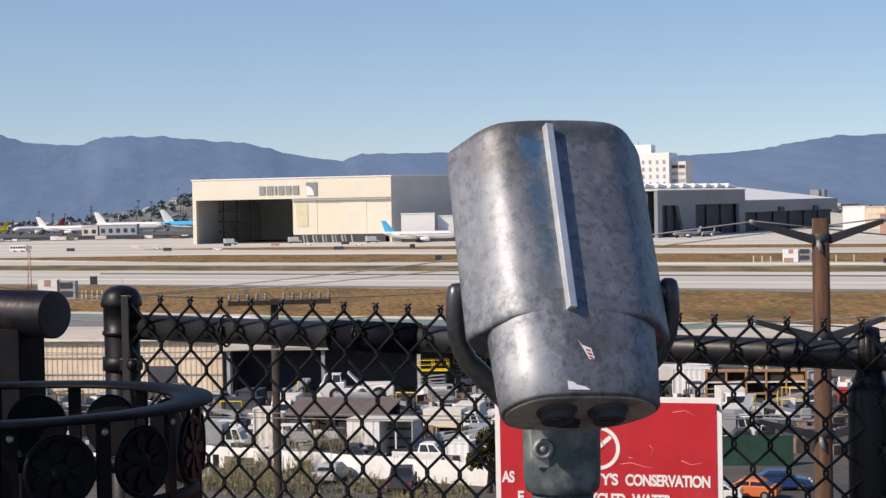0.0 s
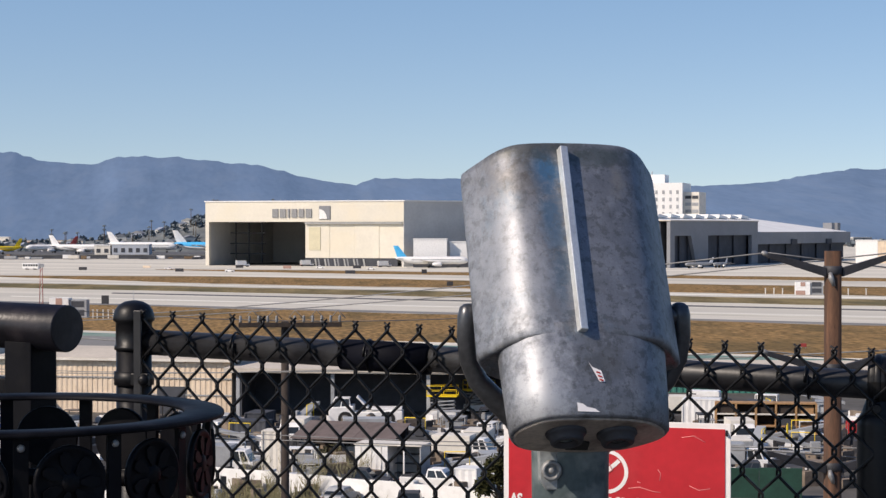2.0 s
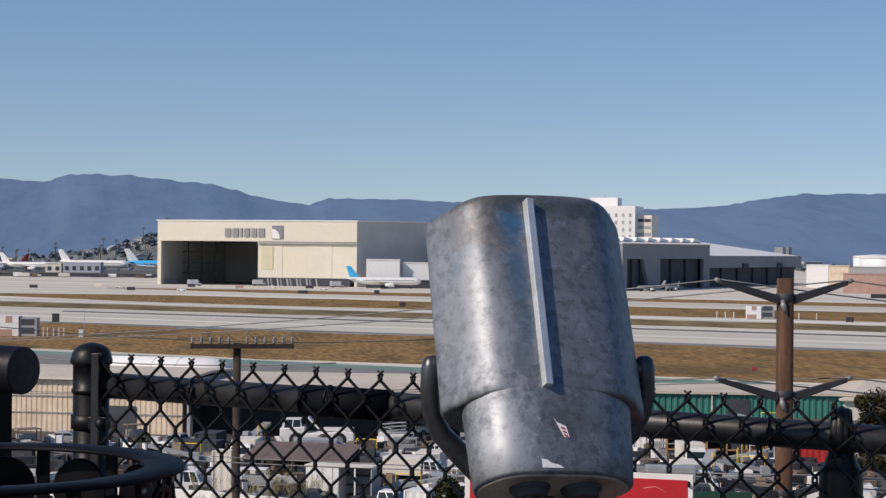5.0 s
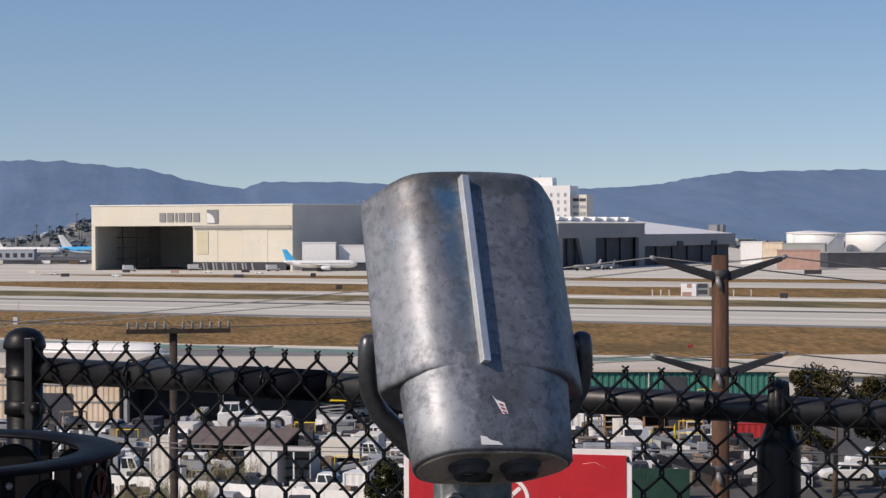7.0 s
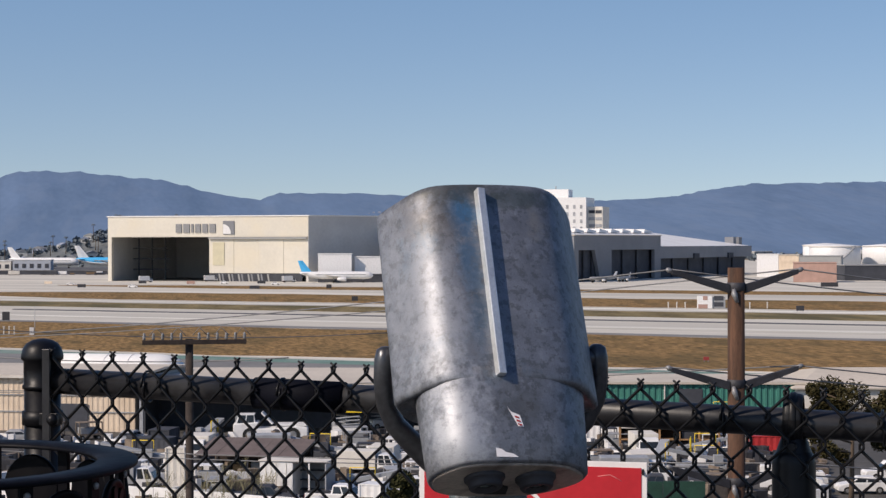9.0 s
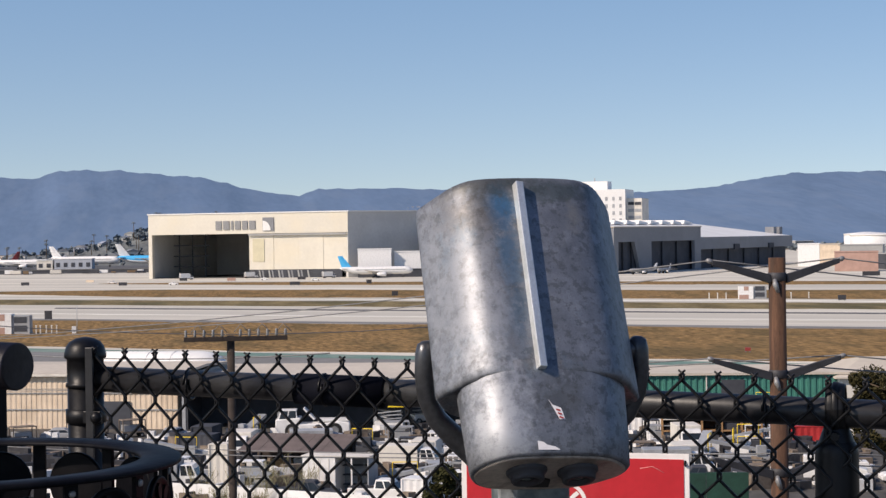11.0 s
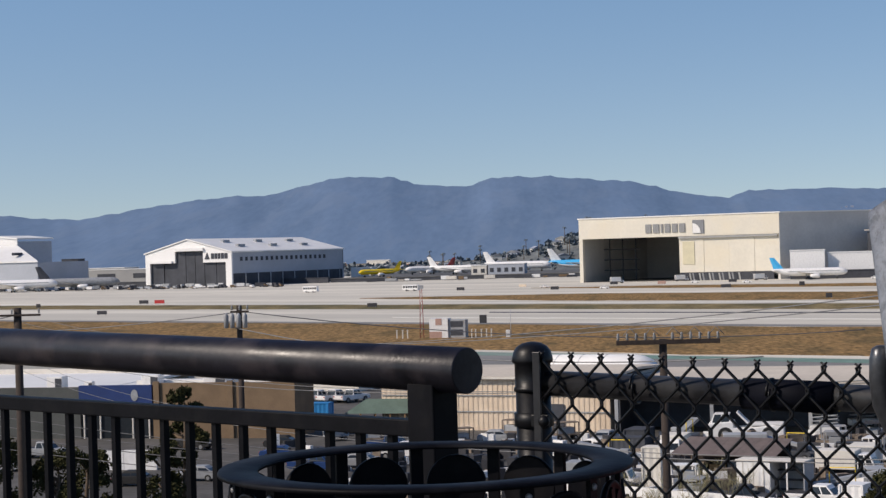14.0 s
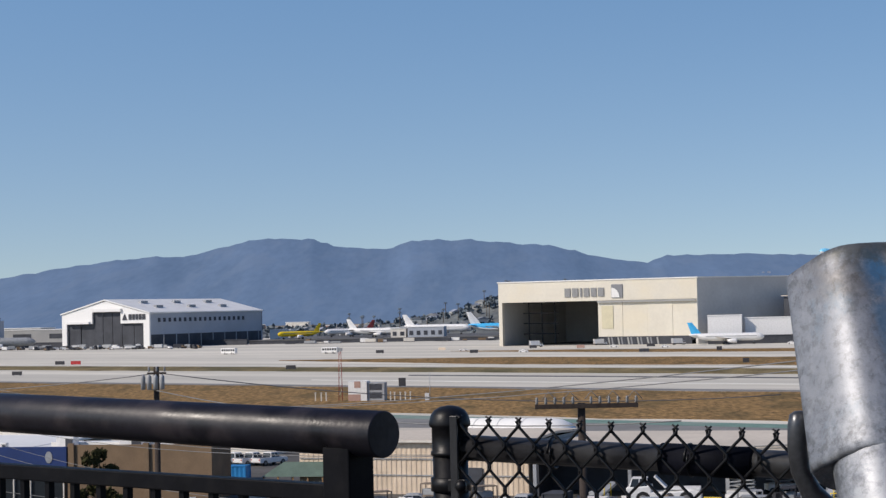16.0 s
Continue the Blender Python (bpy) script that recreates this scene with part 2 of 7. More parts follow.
viewer_metal = cast_metal()
fork_metal = mat("dull_fork_metal", (0.075, 0.078, 0.085), 0.34, 0.6, 0.25, 12, 0.15)
bare_metal = mat("bright_rib_metal", (0.68, 0.69, 0.68), 0.38, 0.6, 0.12, 20, 0.1)
teal_metal = mat("grey_green_paint", (0.07, 0.095, 0.10), 0.5, 0.1, 0.25, 10, 0.15, (0.24, 0.27, 0.27), 0.6, 14)
# Blue in the base colour and a blue glow stand in for distance haze.
hill_mat = mat("hazed_hill_brush", (0.055, 0.075, 0.11), 1.0, 0, 0.25, 0.009, 0, (0.085, 0.1, 0.125), 0.45, 0.022)
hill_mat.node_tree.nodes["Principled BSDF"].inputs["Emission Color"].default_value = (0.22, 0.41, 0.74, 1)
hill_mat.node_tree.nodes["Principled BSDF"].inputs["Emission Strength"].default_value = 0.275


def stretched(material, scale, turn=0.0):
    """Draws a material's mottling out along one direction of the plan."""
    n, l = material.node_tree.nodes, material.node_tree.links
    spin, draw = n.new("ShaderNodeMapping"), n.new("ShaderNodeMapping")
    spin.inputs["Rotation"].default_value = (0, 0, turn)
    draw.inputs["Scale"].default_value = scale
    l.new(spin.outputs[0], draw.inputs["Vector"])
    for node in [q for q in n if q.bl_idname == "ShaderNodeTexNoise"]:
        l.new(node.inputs["Vector"].links[0].from_socket, spin.inputs["Vector"])
        l.new(draw.outputs[0], node.inputs["Vector"])


ALONG = math.atan(0.76)  # turns the airfield's lines parallel to x
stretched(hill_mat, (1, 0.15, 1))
stretched(concrete, (0.07, 1, 1), ALONG)
stretched(bright_concrete, (0.05, 1, 1), ALONG)
stretched(dry_grass, (1, 0.3, 1))
stretched(dull_grass, (0.6, 0.14, 1))
stretched(pole_wood, (1.6, 1.6, 0.12))
galvanised = mat("pale_bare_plate", (0.34, 0.36, 0.36), 0.45, 0.3, 0.25, 18, 0.1, (0.16, 0.17, 0.17), 0.5, 20)
old_wood = mat("grey_brown_timber", (0.19, 0.15, 0.115), 0.9, 0, 0.3, 2)
tarp_brown = mat("faded_brown_sheet", (0.14, 0.11, 0.10), 0.85, 0, 0.2, 0.8, 0, (0.14, 0.11, 0.10), 0.5, 0.5)
pine_leaf = mat("pine_needles", (0.046, 0.040, 0.017), 0.85, 0, 0.4, 1.1, spec=0.08)
scratch_pink = mat("scratched_red", (0.68, 0.30, 0.29), 0.5, 0, 0.2, 20)


# ---- mesh helpers ----
class Mesh:
    """Collects corners and faces of one part."""

    def __init__(self):
        self.v, self.f, self.s = [], [], []

    def add(self, vs, fs, smooth=False, m=None):
        o = len(self.v)
        self.v += [tuple(m @ Vector(p)) for p in vs] if m else [tuple(p) for p in vs]
        self.f += [tuple(i + o for i in f) for f in fs]
        self.s += [smooth] * len(fs)
        return self

    def box(self, x0, x1, y0, y1, z0, z1, m=None, top=(1, 1)):
        """A box, whose top may be narrower."""
        cx, cy = (x0 + x1) / 2, (y0 + y1) / 2
        a, b = (x1 - x0) / 2 * top[0], (y1 - y0) / 2 * top[1]
        vs = [(x0, y0, z0), (x1, y0, z0), (x1, y1, z0), (x0, y1, z0), (cx - a, cy - b, z1), (cx + a, cy - b, z1), (cx + a, cy + b, z1), (cx - a, cy + b, z1)]
        return self.add(vs, [(3, 2, 1, 0), (4, 5, 6, 7), (0, 1, 5, 4), (1, 2, 6, 5), (2, 3, 7, 6), (3, 0, 4, 7)], False, m)

    def cyl(self, p0, p1, r0, r1=None, n=12, smooth=True):
        return self.tube([p0, p1], [r0, r0 if r1 is None else r1], n, smooth)

    def tube(self, pts, rad, n=8, smooth=True):
        """A round tube along points, with closed ends."""
        pts = [Vector(p) for p in pts]
        rad = rad if isinstance(rad, (list, tuple)) else [rad] * len(pts)
        vs, fs = [], []
        ref = None
        for i, p in enumerate(pts):
            d = (pts[min(i + 1, len(pts) - 1)] - pts[max(i - 1, 0)]).normalized()
            if ref is None:
                ref = d.orthogonal().normalized()
            a = (ref - d * ref.dot(d))
            a = a.normalized() if a.length > 1e-5 else d.orthogonal().normalized()
            ref, b = a, d.cross(a)
            vs += [p + (a * math.cos(2 * math.pi * k / n) + b * math.sin(2 * math.pi * k / n)) * rad[i] for k in range(n)]
        for i in range(len(pts) - 1):
            fs += [(i * n + k, i * n + (k + 1) % n, (i + 1) * n + (k + 1) % n, (i + 1) * n + k) for k in range(n)]
        self.add(vs, fs, smooth)
        o = len(self.v) - len(vs)
        self.f += [tuple(o + k for k in reversed(range(n))), tuple(o + (len(pts) - 1) * n + k for k in range(n))]
        self.s += [False, False]
        return self

    def loft(self, rings, smooth=True, caps=True, m=None):
        n = len(rings[0])
        vs = [p for r in rings for p in r]
        fs = [(i * n + k, i * n + (k + 1) % n, (i + 1) * n + (k + 1) % n, (i + 1) * n + k) for i in range(len(rings) - 1) for k in range(n)]
        self.add(vs, fs, smooth, m)
        o = len(self.v) - len(vs)
        if caps:
            self.f += [tuple(o + k for k in reversed(range(n))), tuple(o + (len(rings) - 1) * n + k for k in range(n))]
            self.s += [False, False]
        return self

    def prism(self, prof, y0, y1, m=None, inset=0.0):
        """A side outline in x and z, drawn out along y."""
        n = len(prof)
        vs = [(x, y0, z) for x, z in prof] + [(x, y1, z) for x, z in prof]
        fs = [tuple(range(n)), tuple(reversed(range(n, 2 * n)))] + [((k + 1) % n, k, n + k, n + (k + 1) % n) for k in range(n)]
        return self.add(vs, fs, False, m)

    def lathe(self, prof, at=(0, 0, 0), n=24, smooth=True):
        """A profile of radius and height turned about an upright axis."""
        rings = [[(at[0] + r * math.cos(2 * math.pi * k / n), at[1] + r * math.sin(2 * math.pi * k / n), at[2] + z) for k in range(n)] for r, z in prof]
        return self.loft(rings, smooth)


def part(name, mesh, material, parent=None, label="", bevel=0.0):
    """One mesh object, under a thing or a part where one is given."""
    me = bpy.data.meshes.new(name)
    me.from_pydata(mesh.v, [], mesh.f)
    me.polygons.foreach_set("use_smooth", mesh.s)
    bm = bmesh.new()
    bm.from_mesh(me)
    bmesh.ops.recalc_face_normals(bm, faces=bm.faces)
    if bevel:
        edges = [e for e in bm.edges if len(e.link_faces) == 2 and e.calc_face_angle(0) > 0.6]
        bmesh.ops.bevel(bm, geom=edges, offset=bevel, segments=2, profile=0.5, affect="EDGES")
    bm.to_mesh(me)
    bm.free()
    me.materials.append(material)
    ob = new(name, me)
    if parent:
        ob.parent = parent
    if label:
        tagged(ob, label)
    return ob


def thing(name, label, category, at=(0, 0, 0), rz=0.0, group="", kind=""):
    ob = new(name)
    ob.empty_display_size = 0.2
    ob.matrix_basis = pose(*at, 0, 0, rz)
    return tagged(ob, label, category, group, kind)


GROUND = -20.0
rng = random.Random(7)


def ramp01(a, b, x):
    t = min(1.0, max(0.0, (x - a) / (b - a)))
    return t * t * (3 - 2 * t)


def lie(x, y):
    """The height of the ground: a hilltop that falls to the plain."""
    f = min(1.0, max(0.0, (y - 6.9) / 38.0))
    return -0.12 + (GROUND + 0.12) * f


# ---- ground ----
def ground_sheet():
    xs = [-4900, -3500, -2200, -1200, -600, -300] + list(range(-160, 161, 8)) + [300, 600, 1200, 2200, 3500, 4900]
    ys = [-4900, -2500, -1000, -300, -80, -20, 0, 4, 6.9] + list(range(8, 80, 4)) + list(range(80, 320, 20)) + [400, 600, 1000, 1800, 3000, 4900]
    m = Mesh()
    m.add([(x, y, lie(x, y)) for y in ys for x in xs], [(j * len(xs) + i, j * len(xs) + i + 1, (j + 1) * len(xs) + i + 1, (j + 1) * len(xs) + i) for j in range(len(ys) - 1) for i in range(len(xs) - 1)], True)
    tagged(part("ground", m, earth), "brown dry earth of the hill and the plain", "ground", kind="structure")


ground_sheet()
SLOPE = 0.76  # the airfield's lines run along y = c - SLOPE * x


def strip(name, c0, c1, x0, x1, z, material, label, category, taper=0.0, ragged=0.0):
    """A long flat band of the airfield between two of its lines, with worn edges where it is ragged."""
    m = Mesh()
    b, t = GROUND - 0.2, GROUND + z
    n = 140 if ragged else 1
    near, far = [], []
    for k in range(n + 1):
        f = k / n
        x = x0 + (x1 - x0) * f
        shrink = (c1 - c0) * 0.5 * taper * (1 - f)
        w = [ragged * (noise.noise((x / 30, q, 0)) + 0.7 * noise.noise((x / 8, q, 5))) for q in (c0, c1)] if ragged else (0, 0)
        near.append((x, c0 + shrink + w[0] - SLOPE * x))
        far.append((x, c1 - shrink + w[1] - SLOPE * x))
    r = n + 1
    m.add([(*p, h) for h in (b, t) for row in (near, far) for p in row], [])
    for k in range(n):
        m.f += [(r + k, r + k + 1, k + 1, k), (2 * r + k, 2 * r + k + 1, 3 * r + k + 1, 3 * r + k), (k, k + 1, 2 * r + k + 1, 2 * r + k), (r + k + 1, r + k, 3 * r + k, 3 * r + k + 1)]
        m.s += [False] * 4
    m.f += [(0, 2 * r, 3 * r, r), (n, r + n, 3 * r + n, 2 * r + n)]
    m.s += [False] * 2
    tagged(part(name, m, material), label, category, kind="structure")


strip("pavement_airfield", 300, 2600, -1500, 900, 0.05, concrete, "pale concrete paving of the airfield", "pavement")
strip("road_perimeter", 300, 358, -900, 420, 0.12, road_grey, "grey asphalt perimeter road beside the airfield", "road")
strip("verge_near", 375, 500, -900, 500, 0.12, dry_grass, "golden brown dry grass beside the runway", "grass", ragged=7)
strip("verge_thin", 626, 678, -900, 600, 0.12, dull_grass, "thin dull strip of grass between runway and taxiway", "grass", ragged=6)
strip("verge_middle", 718, 825, 5, 900, 0.12, dry_grass, "dry grass between two taxiways", "grass", ragged=7)
strip("verge_tip", 718, 825, -100, 5, 0.12, dry_grass, "tapering end of the dry grass between taxiways", "grass", 0.92, ragged=3)
strip("verge_far", 913, 972, 45, 900, 0.12, dry_grass, "dry grass strip before the apron", "grass", ragged=6)
strip("verge_far_tip", 913, 972, -25, 45, 0.12, dry_grass, "tapering end of the dry grass before the apron", "grass", 0.9, ragged=3)
strip("pavement_shoulder", 500, 512, -900, 500, 0.09, road_grey, "sandy shoulder of the runway", "pavement")
strip("runway_wear", 590, 600, -30, 700, 0.09, asphalt, "dark rubber-worn line along the runway", "runway")
strip("runway_bleached", 540, 558, -60, 600, 0.09, bright_concrete, "bleached pale streak along the runway", "runway", 0.8, 3)
strip("taxiway_bleached", 692, 704, -300, 700, 0.09, bright_concrete, "bleached pale streak along the taxiway", "taxiway", 0.6, 3)
strip("green_verge", 356, 367, -900, 420, 0.14, faded_green, "faded green painted strip beside the perimeter road", "paint strip")


def yard_sheet():
    m = Mesh()
    m.add([(-240, 108, 0), (260, 108, 0), (260, 130, 0), (180, 250, 0), (-240, 470, 0)], [(0, 1, 2, 3, 4)])
    for i, p in enumerate(m.v):
        m.v[i] = (p[0], p[1], GROUND + 0.03)
    tagged(part("pavement_yard", m, yard_ground), "worn grey yard paving below the hill", "pavement", kind="structure")
    m = Mesh().box(-4.5, 5.5, -3.5, 6.6, -0.2, 0.0)
    tagged(part("pavement_lookout", m, concrete_near, None, "", 0.02), "grey worn paving of the lookout", "pavement", kind="structure")


yard_sheet()


# ---- distance: hills ----
RIDGE = [(-40, 1.1), (-26, 1.2), (-18.5, 1.42), (-15.2, 1.2), (-12.9, 1.55), (-10.4, 1.83), (-9.7, 1.75), (-7.4, 2.28), (-5.7, 2.27), (-5.0, 2.0), (-3.3, 1.9), (-2.6, 2.14), (-1.0, 2.14), (1.6, 1.9), (3.7, 1.38), (4.6, 1.31), (5.3, 1.52), (7.5, 1.49), (10, 1.4), (13, 1.2), (15.3, 1.26), (17.0, 1.35), (18.0, 1.52), (19.2, 1.71), (20.8, 1.77), (24, 1.76), (40, 1.5)]


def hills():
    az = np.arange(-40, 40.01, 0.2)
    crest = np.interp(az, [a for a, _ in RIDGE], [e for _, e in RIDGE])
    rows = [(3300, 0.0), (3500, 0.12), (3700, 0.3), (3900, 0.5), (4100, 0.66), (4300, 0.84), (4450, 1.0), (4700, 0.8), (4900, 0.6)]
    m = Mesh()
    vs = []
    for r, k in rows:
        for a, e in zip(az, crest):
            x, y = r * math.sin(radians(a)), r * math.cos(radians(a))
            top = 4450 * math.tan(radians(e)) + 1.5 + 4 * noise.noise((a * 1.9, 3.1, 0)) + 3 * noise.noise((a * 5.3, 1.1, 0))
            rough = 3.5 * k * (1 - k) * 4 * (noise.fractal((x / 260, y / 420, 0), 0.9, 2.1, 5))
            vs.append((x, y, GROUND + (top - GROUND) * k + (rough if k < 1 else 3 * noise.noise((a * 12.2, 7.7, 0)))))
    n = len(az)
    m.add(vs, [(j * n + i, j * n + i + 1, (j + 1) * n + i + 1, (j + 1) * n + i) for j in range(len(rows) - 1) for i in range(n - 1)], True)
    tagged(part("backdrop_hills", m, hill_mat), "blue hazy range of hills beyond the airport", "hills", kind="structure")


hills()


def far_houses():
    """Pale specks of houses on the lower slopes of the hills."""
    r = random.Random(77)
    m = Mesh()
    for lo, hi, f0, f1, count in ((9.5, 13.2, 0.02, 0.13, 60), (10.8, 12.4, 0.1, 0.2, 14), (7.2, 8.4, 0.5, 0.75, 5), (13.2, 17, 0.02, 0.12, 26)):
        for k in range(count):
            a, f = r.uniform(lo, hi), r.uniform(f0, f1)
            d = np.interp(f, (0, 0.12, 0.3, 0.5, 0.66, 0.84, 1), (3300, 3500, 3700, 3900, 4100, 4300, 4450))
            e = np.interp(a, [q for q, _ in RIDGE], [q for _, q in RIDGE])
            z = GROUND + (4450 * math.tan(radians(e)) + 1.5 - GROUND) * f
            w, h = r.uniform(3, 11), r.uniform(2, 4.5)
            m.box(-w / 2, w / 2, -6, 6, -8, h, pose(d * math.sin(radians(a)), d * math.cos(radians(a)), z, 0, 0, -a))
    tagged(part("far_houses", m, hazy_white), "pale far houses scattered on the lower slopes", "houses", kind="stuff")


far_houses()


# ---- lookout: coin viewer ----
def oval(w, t, flat=0.74, cut=0.17, side=-0.10):
    """The section of the viewer: flat top and bottom, straight slanting shoulders and tight rounded corners."""
    pts = [(w * 1.02, t * side), (w * (flat - 0.18), t), (-w * flat, t), (-w * 1.02, t * side), (-w * 1.02, -t * 0.22), (-w * flat, -t), (w * (flat - 0.18), -t), (w * 1.02, -t * 0.22)]
    for a in (cut, 0.25, 0.25):
        nxt = []
        for k, p in enumerate(pts):
            q = pts[(k + 1) % len(pts)]
            nxt += [(p[0] * (1 - a) + q[0] * a, p[1] * (1 - a) + q[1] * a), (p[0] * a + q[0] * (1 - a), p[1] * a + q[1] * (1 - a))]
        pts = nxt
    return pts


def coin_viewer():
    base = Vector((0.904, 2.85, 1.126))
    ahead = Vector((-0.026, 0.44, 0.893)).normalized()
    right = Vector((1, 0.15, -0.0448)).normalized()
    top = right.cross(ahead).normalized()
    if top.y > 0:
        top = -top
    frame_m = Matrix(((right.x, top.x, ahead.x, base.x), (right.y, top.y, ahead.y, base.y), (right.z, top.z, ahead.z, base.z), (0, 0, 0, 1)))
    root = thing("coin_viewer", "worn silver cast-metal coin viewer tilted up on a post", "viewer", (0.905, 3.0, 0))
    inv = root.matrix_basis.inverted()
    m = inv @ frame_m
    # hood: wide front shell
    def ring(w, t, z, drop=0.0, cut=0.17, shift=0.014, side=-0.10, wide=1.045):
        """One section; the mouth of the hood is cut a little askew."""
        skew = 0.045 * ramp01(0.2, 0.5, z)
        return [(x * wide + shift, y - drop, z + skew * x) for x, y in oval(w, t, 0.74, cut, side)]
    hood = Mesh().loft([ring(0.160, 0.094, 0.150, 0.006), ring(0.168, 0.102, 0.146, 0.006), ring(0.1735, 0.107, 0.152, 0.006), ring(0.1735, 0.107, 0.165, 0.006), ring(0.1728, 0.1065, 0.3, 0.006), ring(0.172, 0.106, 0.500, 0.006), ring(0.170, 0.104, 0.511, 0.006), ring(0.165, 0.1, 0.515, 0.006), ring(0.150, 0.086, 0.511, 0.006), ring(0.148, 0.084, 0.44, 0.006)], m=m)
    # old paint, grime and bare metal on the casting; the last three spots also paint in the sun on its left
    n, l = viewer_metal.node_tree.nodes, viewer_metal.node_tree.links
    base_in = n["Principled BSDF"].inputs["Base Color"]
    src = base_in.links[0].from_socket
    tc, grain = n.new("ShaderNodeTexCoord"), n.new("ShaderNodeTexNoise")
    grain.inputs["Scale"].default_value, grain.inputs["Detail"].default_value, grain.inputs["Roughness"].default_value = 38.0, 6, 0.7
    l.new(tc.outputs["Object"], grain.inputs["Vector"])
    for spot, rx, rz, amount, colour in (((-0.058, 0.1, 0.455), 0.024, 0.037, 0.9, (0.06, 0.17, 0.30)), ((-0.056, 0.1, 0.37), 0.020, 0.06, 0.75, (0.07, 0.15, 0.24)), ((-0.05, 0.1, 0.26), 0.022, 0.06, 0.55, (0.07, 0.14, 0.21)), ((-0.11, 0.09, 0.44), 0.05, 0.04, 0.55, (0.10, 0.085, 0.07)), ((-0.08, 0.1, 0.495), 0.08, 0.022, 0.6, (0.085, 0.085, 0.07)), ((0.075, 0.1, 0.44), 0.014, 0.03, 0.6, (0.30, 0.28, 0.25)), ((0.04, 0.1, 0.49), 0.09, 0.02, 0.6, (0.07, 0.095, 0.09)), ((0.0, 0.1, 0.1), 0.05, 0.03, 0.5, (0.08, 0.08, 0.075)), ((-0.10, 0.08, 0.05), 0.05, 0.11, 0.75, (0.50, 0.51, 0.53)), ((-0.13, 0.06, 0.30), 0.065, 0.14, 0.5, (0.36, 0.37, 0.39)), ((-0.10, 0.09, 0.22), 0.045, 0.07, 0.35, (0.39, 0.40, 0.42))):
        c = m @ Vector(spot)
        off = n.new("ShaderNodeVectorMath")
        off.operation = "SUBTRACT"
        off.inputs[1].default_value = c
        l.new(tc.outputs["Object"], off.inputs[0])
        size = n.new("ShaderNodeVectorMath")
        size.operation = "MULTIPLY"
        size.inputs[1].default_value = (1 / rx, 0.3 / rz, 1 / rz)
        l.new(off.outputs[0], size.inputs[0])
        far = n.new("ShaderNodeVectorMath")
        far.operation = "LENGTH"
        l.new(size.outputs[0], far.inputs[0])
        rough = n.new("ShaderNodeMath")
        rough.operation = "MULTIPLY_ADD"
        rough.inputs[1].default_value = 3.2
        l.new(grain.outputs["Fac"], rough.inputs[0])
        l.new(far.outputs["Value"], rough.inputs[2])
        mask = n.new("ShaderNodeMapRange")
        mask.inputs["From Min"].default_value, mask.inputs["From Max"].default_value = 2.9, 2.0
        mask.inputs["To Min"].default_value, mask.inputs["To Max"].default_value = 0.0, amount
        l.new(rough.outputs[0], mask.inputs["Value"])
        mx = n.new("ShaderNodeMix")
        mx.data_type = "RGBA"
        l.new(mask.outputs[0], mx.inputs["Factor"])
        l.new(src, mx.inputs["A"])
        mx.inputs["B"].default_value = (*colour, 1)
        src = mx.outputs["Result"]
    pits = n.new("ShaderNodeTexNoise")
    pits.inputs["Scale"].default_value, pits.inputs["Detail"].default_value, pits.inputs["Roughness"].default_value = 75.0, 5, 0.65
    l.new(tc.outputs["Object"], pits.inputs["Vector"])
    mask = n.new("ShaderNodeMapRange")
    mask.inputs["From Min"].default_value, mask.inputs["From Max"].default_value, mask.inputs["To Max"].default_value = 0.55, 0.64, 0.3
    l.new(pits.outputs["Fac"], mask.inputs["Value"])
    mx = n.new("ShaderNodeMix")
    mx.data_type = "RGBA"
    l.new(mask.outputs[0], mx.inputs["Factor"])
    l.new(src, mx.inputs["A"])
    mx.inputs["B"].default_value = (0.13, 0.13, 0.13, 1)
    l.new(mx.outputs["Result"], base_in)
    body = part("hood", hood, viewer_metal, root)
    rear = Mesh().loft([ring(0.118, 0.07, 0.012, -0.004, 0.21, 0.004, 0.3, 0.985), ring(0.134, 0.082, 0.008, -0.004, 0.21, 0.004, 0.3, 0.985), ring(0.1385, 0.086, 0.013, -0.005, 0.21, 0.004, 0.3, 0.985), ring(0.142, 0.087, 0.06, -0.009, 0.21, 0.004, 0.3, 0.985), ring(0.147, 0.0885, 0.147, -0.0128, 0.21, 0.004, 0.3, 0.985), ring(0.148, 0.0885, 0.17, -0.0128, 0.21, 0.004, 0.3, 0.985)], m=m)
    back = part("rear_housing", rear, viewer_metal, root)
    # eyepiece plate with two eyepieces and a nose notch
    pl = Mesh().loft([ring(0.130, 0.079, 0.010, -0.004, 0.21, 0.004, 0.3, 0.985), ring(0.130, 0.079, 0.0058, -0.004, 0.21, 0.004, 0.3, 0.985), ring(0.126, 0.075, 0.005, -0.004, 0.21, 0.004, 0.3, 0.985)], m=m)
    part("eyepiece_plate", pl, plate_metal, root, "stained flat end plate")
    for sx in (-0.045, 0.045):
        e = Mesh()
        prof = [(0.0345, 0.012), (0.0345, 0.001), (0.032, -0.002), (0.029, -0.003), (0.028, -0.012), (0.026, -0.015), (0.019, -0.015), (0.016, -0.006)]
        e.loft([[(sx + r * math.cos(2 * math.pi * k / 24), 0.024 + r * math.sin(2 * math.pi * k / 24), z) for k in range(24)] for r, z in prof], m=m)
        eye = part("eyepiece", e, dark_steel, root, "dark metal eyepiece ring")
        g = Mesh().loft([[(sx + r * math.cos(2 * math.pi * k / 20), 0.024 + r * math.sin(2 * math.pi * k / 20), z) for k in range(20)] for r, z in ((0.0175, -0.007), (0.012, -0.010), (0.004, -0.011))], m=m)
        part("lens", g, glass, eye)
